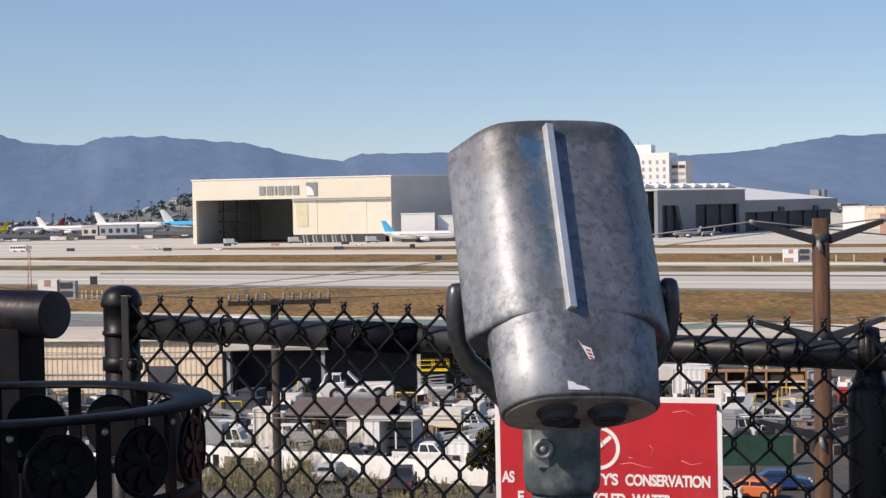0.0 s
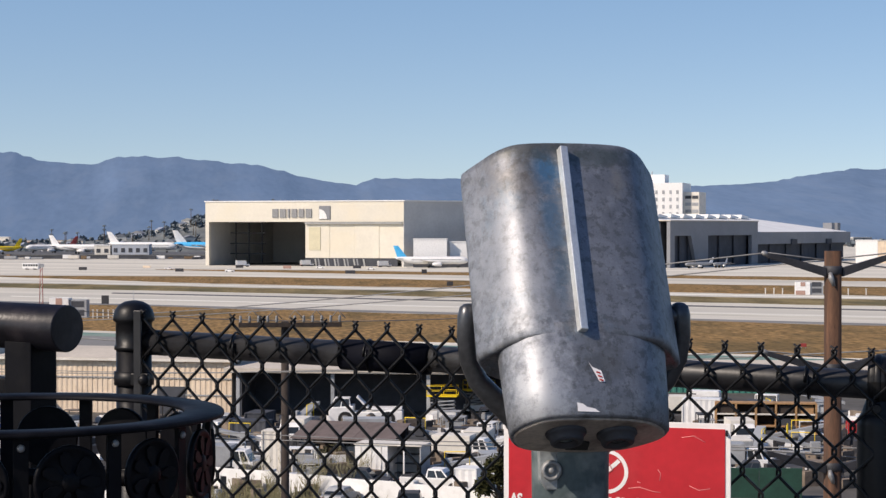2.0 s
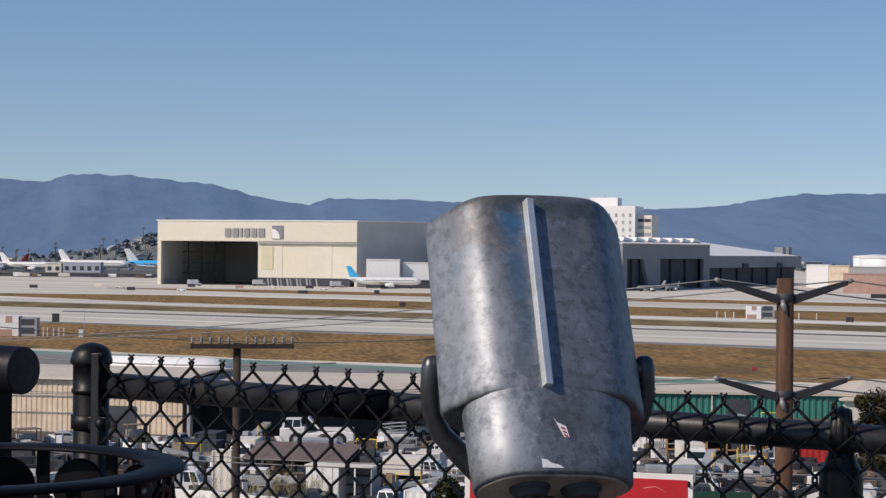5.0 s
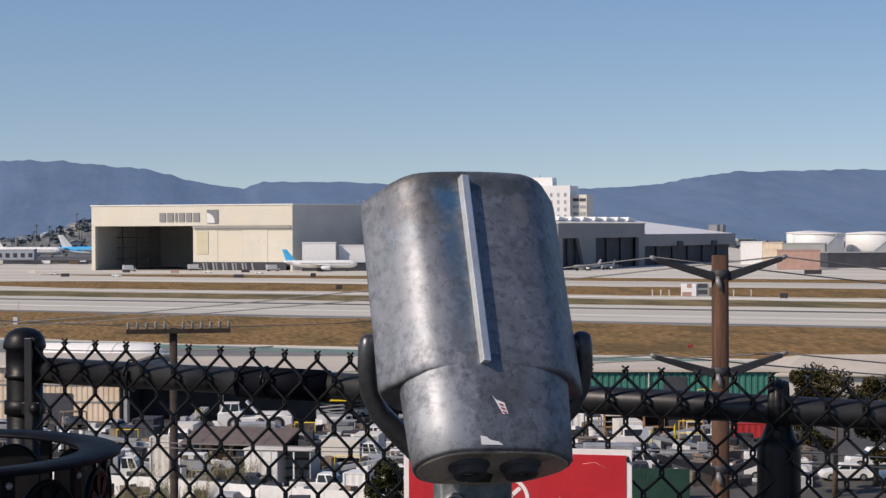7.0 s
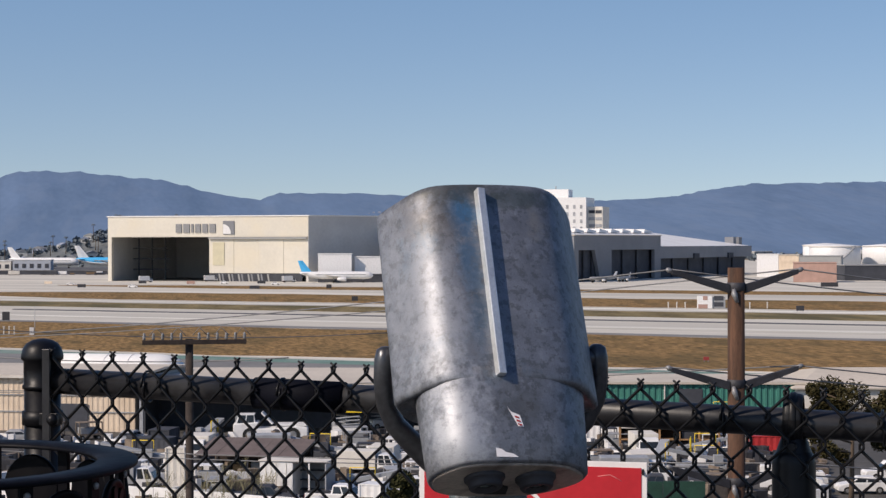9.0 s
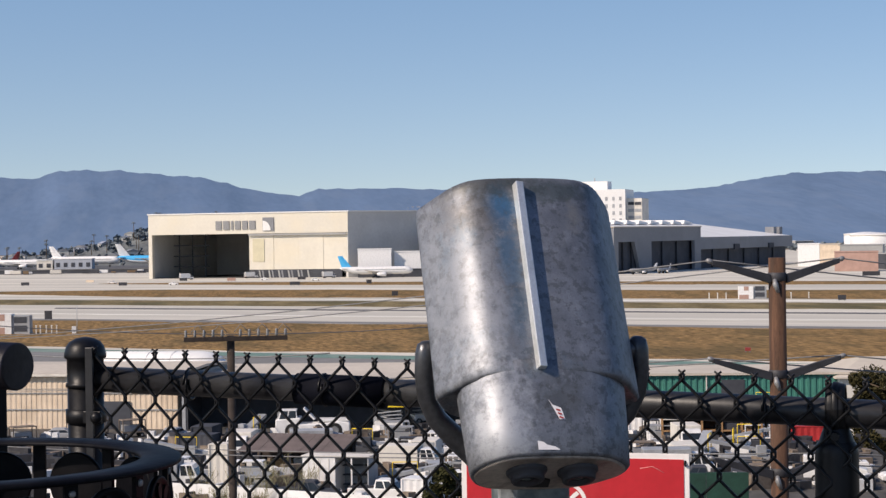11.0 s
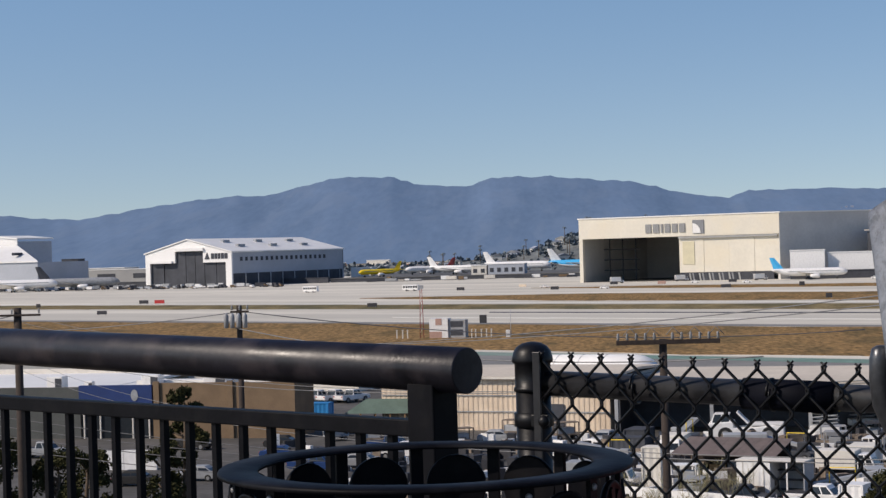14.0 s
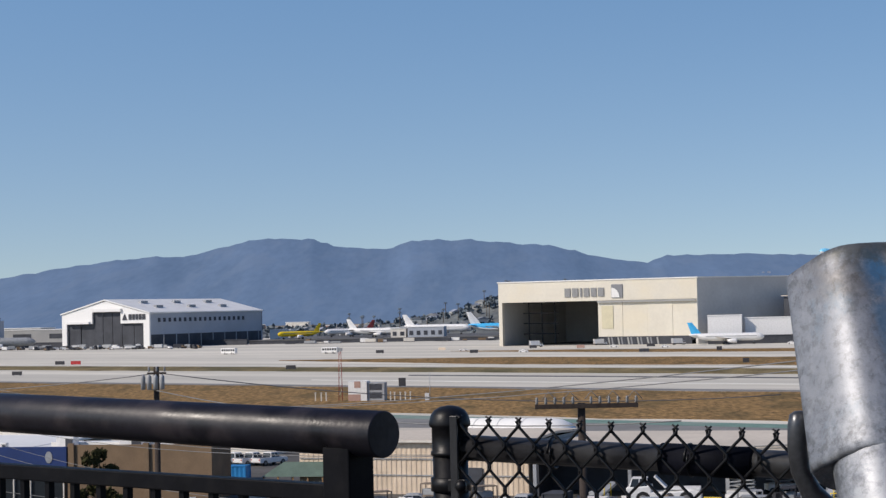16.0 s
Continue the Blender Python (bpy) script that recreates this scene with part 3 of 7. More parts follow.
    n = Mesh().loft([[(x * 0.020, -0.034 + y * 0.02, z) for x, y in ((-1, -1), (1, -1), (0.6, 0.7), (0, 1), (-0.6, 0.7))] for z in (0.011, 0.002)], m=m)
    part("nose_notch", n, rubber, root, "black notch between the eyepieces")
    # sighting rib along the top
    r = Mesh()
    r.loft([[(-0.034 + 0.003 * k, 0.095, z), (-0.017 + 0.003 * k, 0.095, z), (-0.018 + 0.003 * k, 0.114, z), (-0.032 + 0.003 * k, 0.116, z)] for k, z in ((0, 0.153), (0, 0.158), (1, 0.492), (1, 0.497))], smooth=False, m=m)
    part("sighting_rib", r, bare_metal, root, "bright worn metal sighting rib", 0.0015)
    # torn sticker and scratch of bare metal
    s = Mesh().add([(-0.014, 0.0985, 0.092), (0.001, 0.0983, 0.086), (0.006, 0.0973, 0.066), (-0.004, 0.0973, 0.067), (-0.020, 0.0989, 0.101)], [(0, 1, 2, 3, 4)], m=m)
    part("sticker", s, sign_white, back, "torn white and red sticker")
    for z in (0.066, 0.0725, 0.079):
        s = Mesh().add([(-0.0045 - (z - 0.066) * 0.3, 0.0990, z + 0.003), (0.0025 - (z - 0.066) * 0.3, 0.0989, z + 0.001), (0.0027 - (z - 0.066) * 0.3, 0.0989, z + 0.0035), (-0.0043 - (z - 0.066) * 0.3, 0.0991, z + 0.0058)], [(0, 1, 2, 3)], m=m)
        part("sticker_stripe", s, red_paint, back)
    s = Mesh().add([(-0.046, 0.0925, 0.016), (-0.008, 0.0925, 0.0155), (-0.016, 0.0930, 0.021), (-0.030, 0.0934, 0.024), (-0.036, 0.0936, 0.029), (-0.046, 0.0936, 0.031)], [(0, 1, 2, 3, 4, 5)], m=m)
    part("paint_chip", s, sign_white, back, "pale chipped patch on the rear edge")
    # fork
    for sx in (-1, 1):
        pts = []
        for u, v, z in ((0.187, 0.02, 1.349), (0.187, 0.02, 1.347), (0.188, 0.02, 1.341), (0.190, 0.02, 1.325), (0.193, 0.022, 1.29), (0.188, 0.026, 1.25), (0.170, 0.035, 1.212), (0.138, 0.045, 1.178), (0.095, 0.045, 1.14), (0.03, 0.02, 1.09)):
            pts.append((0.012 + sx * u, v, z))
        f = Mesh().tube(pts, [0.004, 0.010, 0.0165, 0.0185, 0.0165, 0.017, 0.0185, 0.02, 0.024, 0.026], 16)
        arm = part("fork_arm", f, fork_metal, root, "dull rounded metal fork arm")
        p = Mesh().cyl((0.012 + sx * 0.15, 0.02, 1.325), (0.012 + sx * 0.190, 0.02, 1.325), 0.016, 0.016, 16)
        part("pivot_pin", p, fork_metal, arm)
    # neck, collar and column
    c = Mesh().lathe([(0.06, 1.115), (0.066, 1.11), (0.068, 1.09), (0.067, 1.0), (0.064, 0.985), (0.06, 0.982)], n=32)
    collar = part("collar", c, teal_metal, root, "grey-green painted collar")
    bolt = Mesh()
    bolt.loft([[(-0.045 + r * math.cos(2 * math.pi * k / 16), y, 1.065 + r * math.sin(2 * math.pi * k / 16)) for k in range(16)] for r, y in ((0.018, -0.045), (0.018, -0.066), (0.016, -0.069), (0.012, -0.069), (0.0105, -0.061), (0.0065, -0.061), (0.0055, -0.067), (0.002, -0.068))])
    part("lock_bolt", bolt, steel_grey, collar, "round steel lock bolt")
    pl = Mesh().loft([[(-0.045 + x, y, 1.06 + z) for x, z in ((-0.022, 0.04), (0.028, 0.04), (0.026, -0.01), (0.012, -0.03), (-0.008, -0.03), (-0.02, -0.012))] for y in (-0.045, -0.058)], smooth=False)
    part("lock_plate", pl, galvanised, collar, "", 0.003)
    col = Mesh().lathe([(0.12, 0.0), (0.12, 0.02), (0.075, 0.03), (0.056, 0.05), (0.054, 0.5), (0.054, 0.99)], n=32)
    part("column", col, teal_metal, root, "round grey-green steel column")


coin_viewer()

# ---- lookout: chain-link fence ----
F0, F1 = Vector((0.113, 4.02, 0)), Vector((1.586, 3.32, 0))
FD = (F1 - F0).normalized()
FN = Vector((FD.y, -FD.x, 0))


def fence_top(s):
    return 1.226 - 0.034 * s


def fence():
    root = thing("chain_link_fence", "black vinyl-coated chain-link fence with round posts and top rail", "fence", (0, 0, 0))
    span = (F1 - F0).length
    # end post with dome cap and tension bands
    post = part("end_post", Mesh().lathe([(0.0395, 0.0), (0.0395, 1.27)], F0, 28), black_coat, root)
    part("dome_cap", Mesh().lathe([(0.040, 1.208), (0.0435, 1.209), (0.0435, 1.217), (0.0405, 1.219), (0.0405, 1.270), (0.0455, 1.273), (0.0465, 1.278), (0.0455, 1.285), (0.042, 1.298), (0.034, 1.309), (0.021, 1.316), (0.006, 1.319)], F0, 28), black_coat, post)
    for z in (1.145, 0.6, 0.2):
        b = Mesh().lathe([(0.0395, z - 0.016), (0.0445, z - 0.015), (0.0445, z + 0.015), (0.0395, z + 0.016)], F0, 28)
        band = part("tension_band", b, black_coat, post)
        e = F0 + FD * 0.040 + FN * 0.036
        lug = Mesh().loft([[(*(e + FD * a + FN * b2).xy, q) for a, b2 in ((-0.03, -0.006), (0.016, -0.006), (0.016, 0.006), (-0.03, 0.006))] for q in (z - 0.014, z + 0.014)], smooth=False)
        part("band_lug", lug, black_coat, band, "", 0.002)
        nut = Mesh().loft([[e + FD * 0.006 + FN * h + (FD * math.cos(w) + Vector((0, 0, 1)) * math.sin(w)) * r + Vector((0, 0, z)) for w in [2 * math.pi * k / 14 for k in range(14)]] for r, h in ((0.0135, 0.005), (0.0135, 0.010), (0.010, 0.016), (0.003, 0.019))])
        part("band_bolt", nut, black_coat, band)
    q = F0 + FD * 0.030 + FN * 0.040
    bar = Mesh()
    bar.loft([[(*(q + FD * a + FN * b).xy, z) for a, b in ((-0.009, -0.003), (0.009, -0.003), (0.009, 0.003), (-0.009, 0.003))] for z in (0.05, 1.298)], smooth=False)
    part("tension_bar", bar, rail_coat, root, "worn flat tension bar", 0.001)
    # line post with loop cap
    h = fence_top(span)
    post = part("line_post", Mesh().lathe([(0.043, 0.0), (0.043, h - 0.078), (0.041, h - 0.064), (0.034, h - 0.054), (0.028, h - 0.050)], F1, 28), black_coat, root)
    cap = Mesh()
    for r0, r1, half in ((0.034, 0.039, 0.019), (0.035, 0.0415, 0.007)):
        cap.loft([[F1 + FD * a + FN * (r * math.cos(w)) + Vector((0, 0, h + 0.010 + 1.25 * r * math.sin(w))) for r, a in ((r0, -half), (r1 - 0.002, -half), (r1, -half * 0.6), (r1, half * 0.6), (r1 - 0.002, half), (r0, half))] for w in [2 * math.pi * k / 28 for k in range(29)]], caps=False)
    part("loop_cap", cap, black_coat, post)
    part("cap_bolt", Mesh().cyl(F1 + FN * 0.03 + Vector((0, 0, h - 0.042)), F1 + FN * 0.052 + Vector((0, 0, h - 0.042)), 0.009, 0.008, 12), black_coat, post)
    part("cap_neck", Mesh().lathe([(0.042, h - 0.085), (0.035, h - 0.055), (0.026, h - 0.03), (0.022, h - 0.02)], F1, 24), black_coat, post)
    far_post = F0 + FD * (span * 2)
    h2 = fence_top(span * 2)
    part("line_post", Mesh().lathe([(0.043, 0.0), (0.043, h2 - 0.06), (0.03, h2 - 0.03)], far_post, 24), black_coat, root)
    # top rail, with a thicker black tube standing in for a shadow on it
    a, b = F0 + FD * 0.035, F0 + FD * (span * 2)
    za, zb = fence_top(0), fence_top(span * 2)
    part("top_rail", Mesh().tube([(*a.xy, za), (*((a + b) / 2).xy, (za + zb) / 2), (*b.xy, zb)], 0.0285, 20), rail_coat, root)
    j = F0 + FD * 0.60
    part("rail_shadow_band", Mesh().cyl((*(j - FD * 0.1).xy, fence_top(0.50)), (*(j + FD * 0.1).xy, fence_top(0.70)), 0.0335, 0.0335, 20), rail_shadow_black, root, "black band standing in for a shadow on the top rail")
    # mesh: bent wires that hook into one another
    w, hh, r = 0.0717, 0.0975, 0.0033
    count, rows = int(span * 2 / (w / 2)), 13
    link = Mesh()
    for i in range(count):
        s0 = 0.042 + i * w / 2
        pts = []
        up = fence_top(s0) + 0.062
        for k in range(rows * 2 + 1):
            z = up - k * hh / 2
            if z < 0.03:
                break
            side = (k + i) % 2
            s = s0 + (w / 2 + 0.004 if side else -0.004)
            off = FN * (0.0365 + (0.0045 if side else -0.0045) * (1 if i % 2 else 1))
            wob = 0.0015 * noise.noise((i * 1.7, k * 0.9, 0))
            c = F0 + FD * (s + wob) + off
            pts += [(*c.xy, z + 0.004), (*c.xy, z - 0.004)]
        link.tube(pts, r, 6)
        if i % 2:
            continue
        # twisted ends that stand above the rail
        c = F0 + FD * (s0 + 0.0) + FN * 0.036
        for d in (-1, 1):
            link.tube([(*(c + FD * 0.002 * d).xy, up - 0.004), (*(c - FD * 0.004 * d + FN * 0.003 * d).xy, up + 0.004), (*(c + FD * 0.007 * d).xy, up + 0.0135)], [r, r, r * 0.7], 5)
    part("chain_link_mesh", link, black_coat, root, "black woven wire mesh")
    # tie wires round the rail
    for k in range(9):
        s = 0.25 + k * 0.31
        c = F0 + FD * s
        pts = [c + FN * (0.034 * math.cos(a)) + FD * (0.006 * a / 6) + Vector((0, 0, fence_top(s) + 0.034 * math.sin(a))) for a in [2 * math.pi * q / 14 for q in range(16)]]
        part("tie_wire", Mesh().tube(pts, 0.0027, 6), black_coat, root)


fence()


def notice():
    """The red notice hung on the fence."""
    a, b = Vector((0.882, 3.585, 0)), Vector((1.305, 3.384, 0))
    d = (b - a).normalized()
    nrm = Vector((d.y, -d.x, 0))
    o = a + nrm * 0.0
    wide, high, top = (b - a).length, 0.40, 1.092
    root = thing("notice_sign", "red and white metal notice wired to the fence, scratched", "sign", (o.x, o.y, top - high), math.degrees(math.atan2(d.y, d.x)))
    part("plate", Mesh().box(0, wide, -0.002, 0.002, 0, high), sign_white, root, "white-edged metal plate", 0.0008)
    part("face", Mesh().box(0.011, wide - 0.011, -0.0035, -0.0021, 0.011, high - 0.011), red_sign, root, "red printed face with pale scratches")
    ringm = Mesh()
    cx, cz = 0.217, high - 0.104
    ringm.loft([[(cx + r * math.cos(2 * math.pi * k / 32), y, cz + r * math.sin(2 * math.pi * k / 32)) for k in range(32)] for r, y in ((0.0447, -0.0036), (0.0447, -0.0042), (0.037, -0.0042), (0.037, -0.0036))], smooth=False, caps=False)
    part("warning_ring", ringm, sign_white, root, "white ring of the warning symbol")
    g = Mesh().tube([(cx - 0.012, -0.004, cz + 0.012), (cx + 0.006, -0.004, cz + 0.016), (cx + 0.012, -0.004, cz + 0.004), (cx - 0.002, -0.004, cz - 0.006), (cx - 0.006, -0.004, cz - 0.02)], 0.0016, 6)
    part("symbol_line", g, scratch_pink, root)
    part("slash", Mesh().add([(cx - 0.029, -0.0043, cz - 0.020), (cx - 0.023, -0.0043, cz - 0.026), (cx + 0.029, -0.0043, cz + 0.020), (cx + 0.023, -0.0043, cz + 0.026)], [(0, 1, 2, 3)]), sign_white, root)
    for pts in (((0.262, 0.136), (0.285, 0.133), (0.311, 0.140), (0.328, 0.142)), ((0.322, 0.096), (0.328, 0.104), (0.326, 0.118)), ((0.37, 0.03), (0.395, 0.026), (0.418, 0.038)), ((0.386, 0.126), (0.405, 0.134), (0.428, 0.130)), ((0.28, 0.122), (0.287, 0.124)), ((0.38, 0.168), (0.39, 0.169)), ((0.30, 0.30), (0.34, 0.28), (0.36, 0.285))):
        part("scratch", Mesh().tube([(px, -0.0035, high - pz) for px, pz in pts], 0.0007, 5), scratch_pink, root, "pale scratch")
    for text, x, z, size in (("AS", 0.0145, high - 0.178, 0.031), ("CITY'S", 0.181, high - 0.178, 0.031), ("CONSERVATION", 0.2716, high - 0.178, 0.031), ("E", 0.046, high - 0.218, 0.031), ("RECYCLED", 0.154, high - 0.218, 0.031), ("WATER", 0.286, high - 0.218, 0.031)):
        cu = bpy.data.curves.new("lettering", "FONT")
        cu.body, cu.size, cu.extrude, cu.offset = text, size, 0.0004, 0.0011
        cu.space_character = 0.93
        t = new("lettering", cu)
        t.data.materials.append(sign_white)
        t.parent = root
        t.matrix_basis = pose(x, -0.0042, z, 90, 0, 0)
        bpy.context.view_layer.update()
        me = bpy.data.meshes.new_from_object(t.evaluated_get(bpy.context.evaluated_depsgraph_get()))
        bpy.data.objects.remove(t)
        ob = new("lettering", me)
        ob.parent, ob.matrix_basis = root, pose(x, -0.0042, z, 90, 0, 0)
        if not me.materials:
            me.materials.append(sign_white)
        if me.vertices:
            wx = max(v.co.x for v in me.vertices)
            want = {"AS": 0.026, "CITY'S": 0.076, "CONSERVATION": 0.172, "E": 0.014, "RECYCLED": 0.118, "WATER": 0.080}[text]
            ob.matrix_basis = pose(x, -0.0042, z, 90, 0, 0) @ Matrix.Diagonal((want / wx, 1, 1, 1))
    for sx in (0.008, wide - 0.008):
        part("fixing_wire", Mesh().tube([(sx, -0.008, high - 0.02), (sx, 0.002, high - 0.012), (sx + 0.004, 0.02, high - 0.018), (sx, 0.006, high - 0.026), (sx, -0.008, high - 0.02)], 0.0025, 6), black_coat, root)


notice()


# ---- lookout: guard rail ----
def guard_rail():
    a, b = Vector((-0.037, 4.08, 1.253)), Vector((-1.65, 5.4, 1.285))
    d = (b - a).normalized()
    end = a + d * 4.2
    flat = Vector((d.x, d.y, 0)).normalized()
    nrm = Vector((flat.y, -flat.x, 0))
    root = thing("guard_rail", "black painted steel guard rail with a thick round handrail", "railing", (a.x, a.y, 0))
    o = Vector((a.x, a.y, 0))
    rail = Mesh().tube([a - o, a - o + d * 0.003, a - o + d * 1.4, a - o + d * 2.8, end - o], [0.051, 0.0535, 0.0535, 0.0535, 0.0535], 36)
    part("handrail", rail, rail_paint, root, "thick round handrail with worn glossy black paint")

    def upright(s, half, z0, z1, name, material=black_paint, bev=0.004, off=0.0):
        c = flat * s + nrm * off
        m = Mesh().loft([[c + flat * (half * i) + nrm * (half * j) + Vector((0, 0, z)) for i, j in ((-1, -1), (1, -1), (1, 1), (-1, 1))] for z in (z0, z1)], smooth=False)
        return part(name, m, material, root, "", bev)

    for s in (0.115, 2.06, 4.0):
        upright(s, 0.042 if s < 1 else 0.036, 0.0, 1.225, "post")
    for z, hz in ((1.115, 0.02), (0.1, 0.02)):
        m = Mesh().loft([[flat * s + nrm * i * 0.02 + Vector((0, 0, z + j * hz)) for i, j in ((-1, -1), (1, -1), (1, 1), (-1, 1))] for s in (0.155, 4.0)], smooth=False)
        part("cross_rail", m, black_paint, root, "", 0.003)
    s = 0.25
    while s < 3.95:
        if abs(s - 2.06) > 0.05:
            upright(s, 0.0095, 0.1, 1.1, "picket", black_paint, 0.001)
        s += 0.109


guard_rail()


# ---- lookout: litter bin ----
def litter_bin():
    c = Vector((-0.032, 2.82, 0))
    root = thing("litter_bin", "round black metal litter bin with open top and disc medallions", "litter bin", c)
    ring = Mesh()
    n = 64
    prof = [(0.334, 1.182), (0.334, 1.187), (0.331, 1.190), (0.30, 1.191), (0.272, 1.189), (0.270, 1.186), (0.270, 1.182), (0.30, 1.181), (0.331, 1.181)]
    ring.loft([[(r * math.cos(2 * math.pi * k / n), r * math.sin(2 * math.pi * k / n), z) for r, z in prof] for k in range(n + 1)], caps=False)
    part("top_ring", ring, ring_paint, root, "flat glossy black top ring")
    for z in (1.045, 0.55, 0.08):
        b = Mesh()
        prof = [(0.312, z - 0.014), (0.312, z + 0.014), (0.306, z + 0.014), (0.306, z - 0.014)]
        b.loft([[(r * math.cos(2 * math.pi * k / n), r * math.sin(2 * math.pi * k / n), q) for r, q in prof] for k in range(n + 1)], caps=False)
        part("hoop", b, black_paint, root)
    count = 14
    for i in range(count):
        a = 2 * math.pi * (i + 0.3) / count
        out, side = Vector((math.cos(a), math.sin(a), 0)), Vector((-math.sin(a), math.cos(a), 0))
        o = out * 0.309
        for zc in (1.114, 0.93):
            d = Mesh()
            rings = []
            for r, h in ((0.052, -0.004), (0.054, 0.0), (0.054, 0.005), (0.050, 0.007), (0.046, 0.004), (0.016, 0.003), (0.013, 0.008), (0.004, 0.009)):
                rings.append([o + out * h + side * (r * math.cos(2 * math.pi * k / 28)) + Vector((0, 0, zc + r * math.sin(2 * math.pi * k / 28))) for k in range(28)])
            d.loft(rings)
            disc = part("medallion", d, black_paint, root, "black disc with a raised flower")
            pet = Mesh()
            for k in range(7):
                w = 2 * math.pi * k / 7
                u, t = side * math.cos(w) + Vector((0, 0, math.sin(w))), side * -math.sin(w) + Vector((0, 0, math.cos(w)))
                e = o + Vector((0, 0, zc)) + out * 0.004
                pet.loft([[e + u * x + t * y + out * q for x, y in ((0.014, 0.003), (0.03, 0.009), (0.042, 0.007), (0.045, 0), (0.042, -0.007), (0.03, -0.009), (0.014, -0.003))] for q in (0.0, 0.004)], smooth=False)
            part("flower", pet, black_paint, disc)
        a2 = a + math.pi / count
        out2, side2 = Vector((math.cos(a2), math.sin(a2), 0)), Vector((-math.sin(a2), math.cos(a2), 0))
        st = Mesh().loft([[out2 * (0.309 + q * 0.004) + side2 * (p * 0.011) + Vector((0, 0, z)) for p, q in ((-1, -1), (1, -1), (1, 1), (-1, 1))] for z in (0.06, 1.182)], smooth=False)
        strap = part("strap", st, black_paint, root, "", 0.001)
        part("rivet", Mesh().add([], []).loft([[out2 * (0.313 + q) + side2 * (r * math.cos(2 * math.pi * k / 10)) + Vector((0, 0, 1.166 + r * math.sin(2 * math.pi * k / 10))) for k in range(10)] for r, q in ((0.006, 0), (0.005, 0.003), (0.002, 0.0045))]), steel_grey, strap)
    part("liner", Mesh().lathe([(0.25, 0.05), (0.262, 0.06), (0.268, 0.94), (0.262, 0.94), (0.255, 0.08), (0.02, 0.07)], n=40), dark_steel, root, "dark liner inside the bin")
    part("foot", Mesh().lathe([(0.2, 0.0), (0.2, 0.05), (0.27, 0.06)], n=40), black_paint, root)


litter_bin()


# ---- slope: utility poles and wires ----
def wire(points, r, sag, label):
    a, b = Vector(points[0]), Vector(points[1])
    pts = [a.lerp(b, k / 16) - Vector((0, 0, sag * 4 * (k / 16) * (1 - k / 16))) for k in range(17)]
    tagged(part("overhead_wire", Mesh().tube(pts, r, 5), wire_mat), label, "wire", "overhead wires")


def near_pole():
    x, y = 10.72, 30.0
    z0 = lie(x, y) - 0.3
    root = thing("utility_pole", "brown wooden utility pole with three pairs of slanting arms", "utility pole", (x, y, z0))
    shaft = Mesh().tube([(0, 0, 0), (0, 0, 4), (0, 0, 1.085 - z0)], [0.175, 0.16, 0.143], 18)
    part("shaft", shaft, pole_wood, root)
    for zc in (0.78, -0.86, -2.52):
        for sx, tip in ((-1, 1.17), (1, 1.06)):
            z = zc - z0
            p = Mesh()
            base = Vector((sx * 0.14, -0.05, z - 0.05))
            end = Vector((sx * tip, -0.1, z + 0.24))
            p.loft([[c + Vector((0, b, a)) for a, b in ((-h, -0.045), (h, -0.045), (h, 0.045), (-h, 0.045))] for c, h in ((base, 0.075), (base.lerp(end, 0.5), 0.062), (end, 0.04))], smooth=False)
            arm = part("arm", p, dark_steel, root, "weathered slanting arm", 0.006)
            part("clamp", Mesh().tube([end + Vector((-0.04 * sx, 0, 0)), end + Vector((0.05 * sx, 0, 0.03)), end + Vector((0.09 * sx, 0, 0.05))], [0.03, 0.045, 0.025], 8), steel_grey, arm)
            wl_z, wr_z = z0 + z + 0.28, z0 + z + 0.28
            wire([(x + sx * tip, y - 0.1, wl_z), (x + sx * 1.0 - 48, y + 95, wl_z - 3.6)], 0.013, 1.6, "grey overhead wire sagging across the airfield view")
            wire([(x + sx * tip, y - 0.1, wr_z), (x + 15 + sx, y + 4, wr_z - 1.35)], 0.013, 0.12, "grey overhead wire running down from the pole arm")
        part("bracket", Mesh().lathe([(0.150, zc - z0 - 0.09), (0.157, zc - z0 - 0.085), (0.157, zc - z0 + 0.05), (0.150, zc - z0 + 0.055)], n=18), dark_steel, root)
        part("insulator", Mesh().tube([(-0.1, -0.16, zc - z0 - 0.06), (-0.1, -0.2, zc - z0 - 0.14), (-0.05, -0.2, zc - z0 - 0.28)], [0.03, 0.05, 0.028], 10), steel_grey, root)


near_pole()


def far_pole(x, y, top, r, arms, label):
    z0 = lie(x, y) - 0.3
    root = thing("utility_pole", label, "utility pole", (x, y, z0))
    h = top - z0
    part("shaft", Mesh().tube([(0, 0, 0), (0, 0, h * 0.5), (0, 0, h)], [r * 1.25, r * 1.1, r], 10), dark_wood, root)
    for dz, left, right in arms:
        thick = 0.07 if left + right > 2.8 else 0.045
        arm = part("crossarm", Mesh().box(-left, right, -r - 0.12, -r, h - dz - thick, h - dz + thick), dark_wood, root, "", 0.01)
        n = 12 if left + right > 2.8 else 3
        for k in range(n):
            px = -left + 0.06 + (left + right - 0.12) * k / (n - 1)
            if abs(px) < 0.25 and n > 3:
                continue
            ins = Mesh().lathe([(0.02, 0.07), (0.055, 0.10), (0.03, 0.14), (0.055, 0.18), (0.03, 0.22), (0.045, 0.25), (0.015, 0.29)], (px, -r - 0.06, h - dz), 8)
            part("insulator", ins, steel_grey, arm)
    return root, h


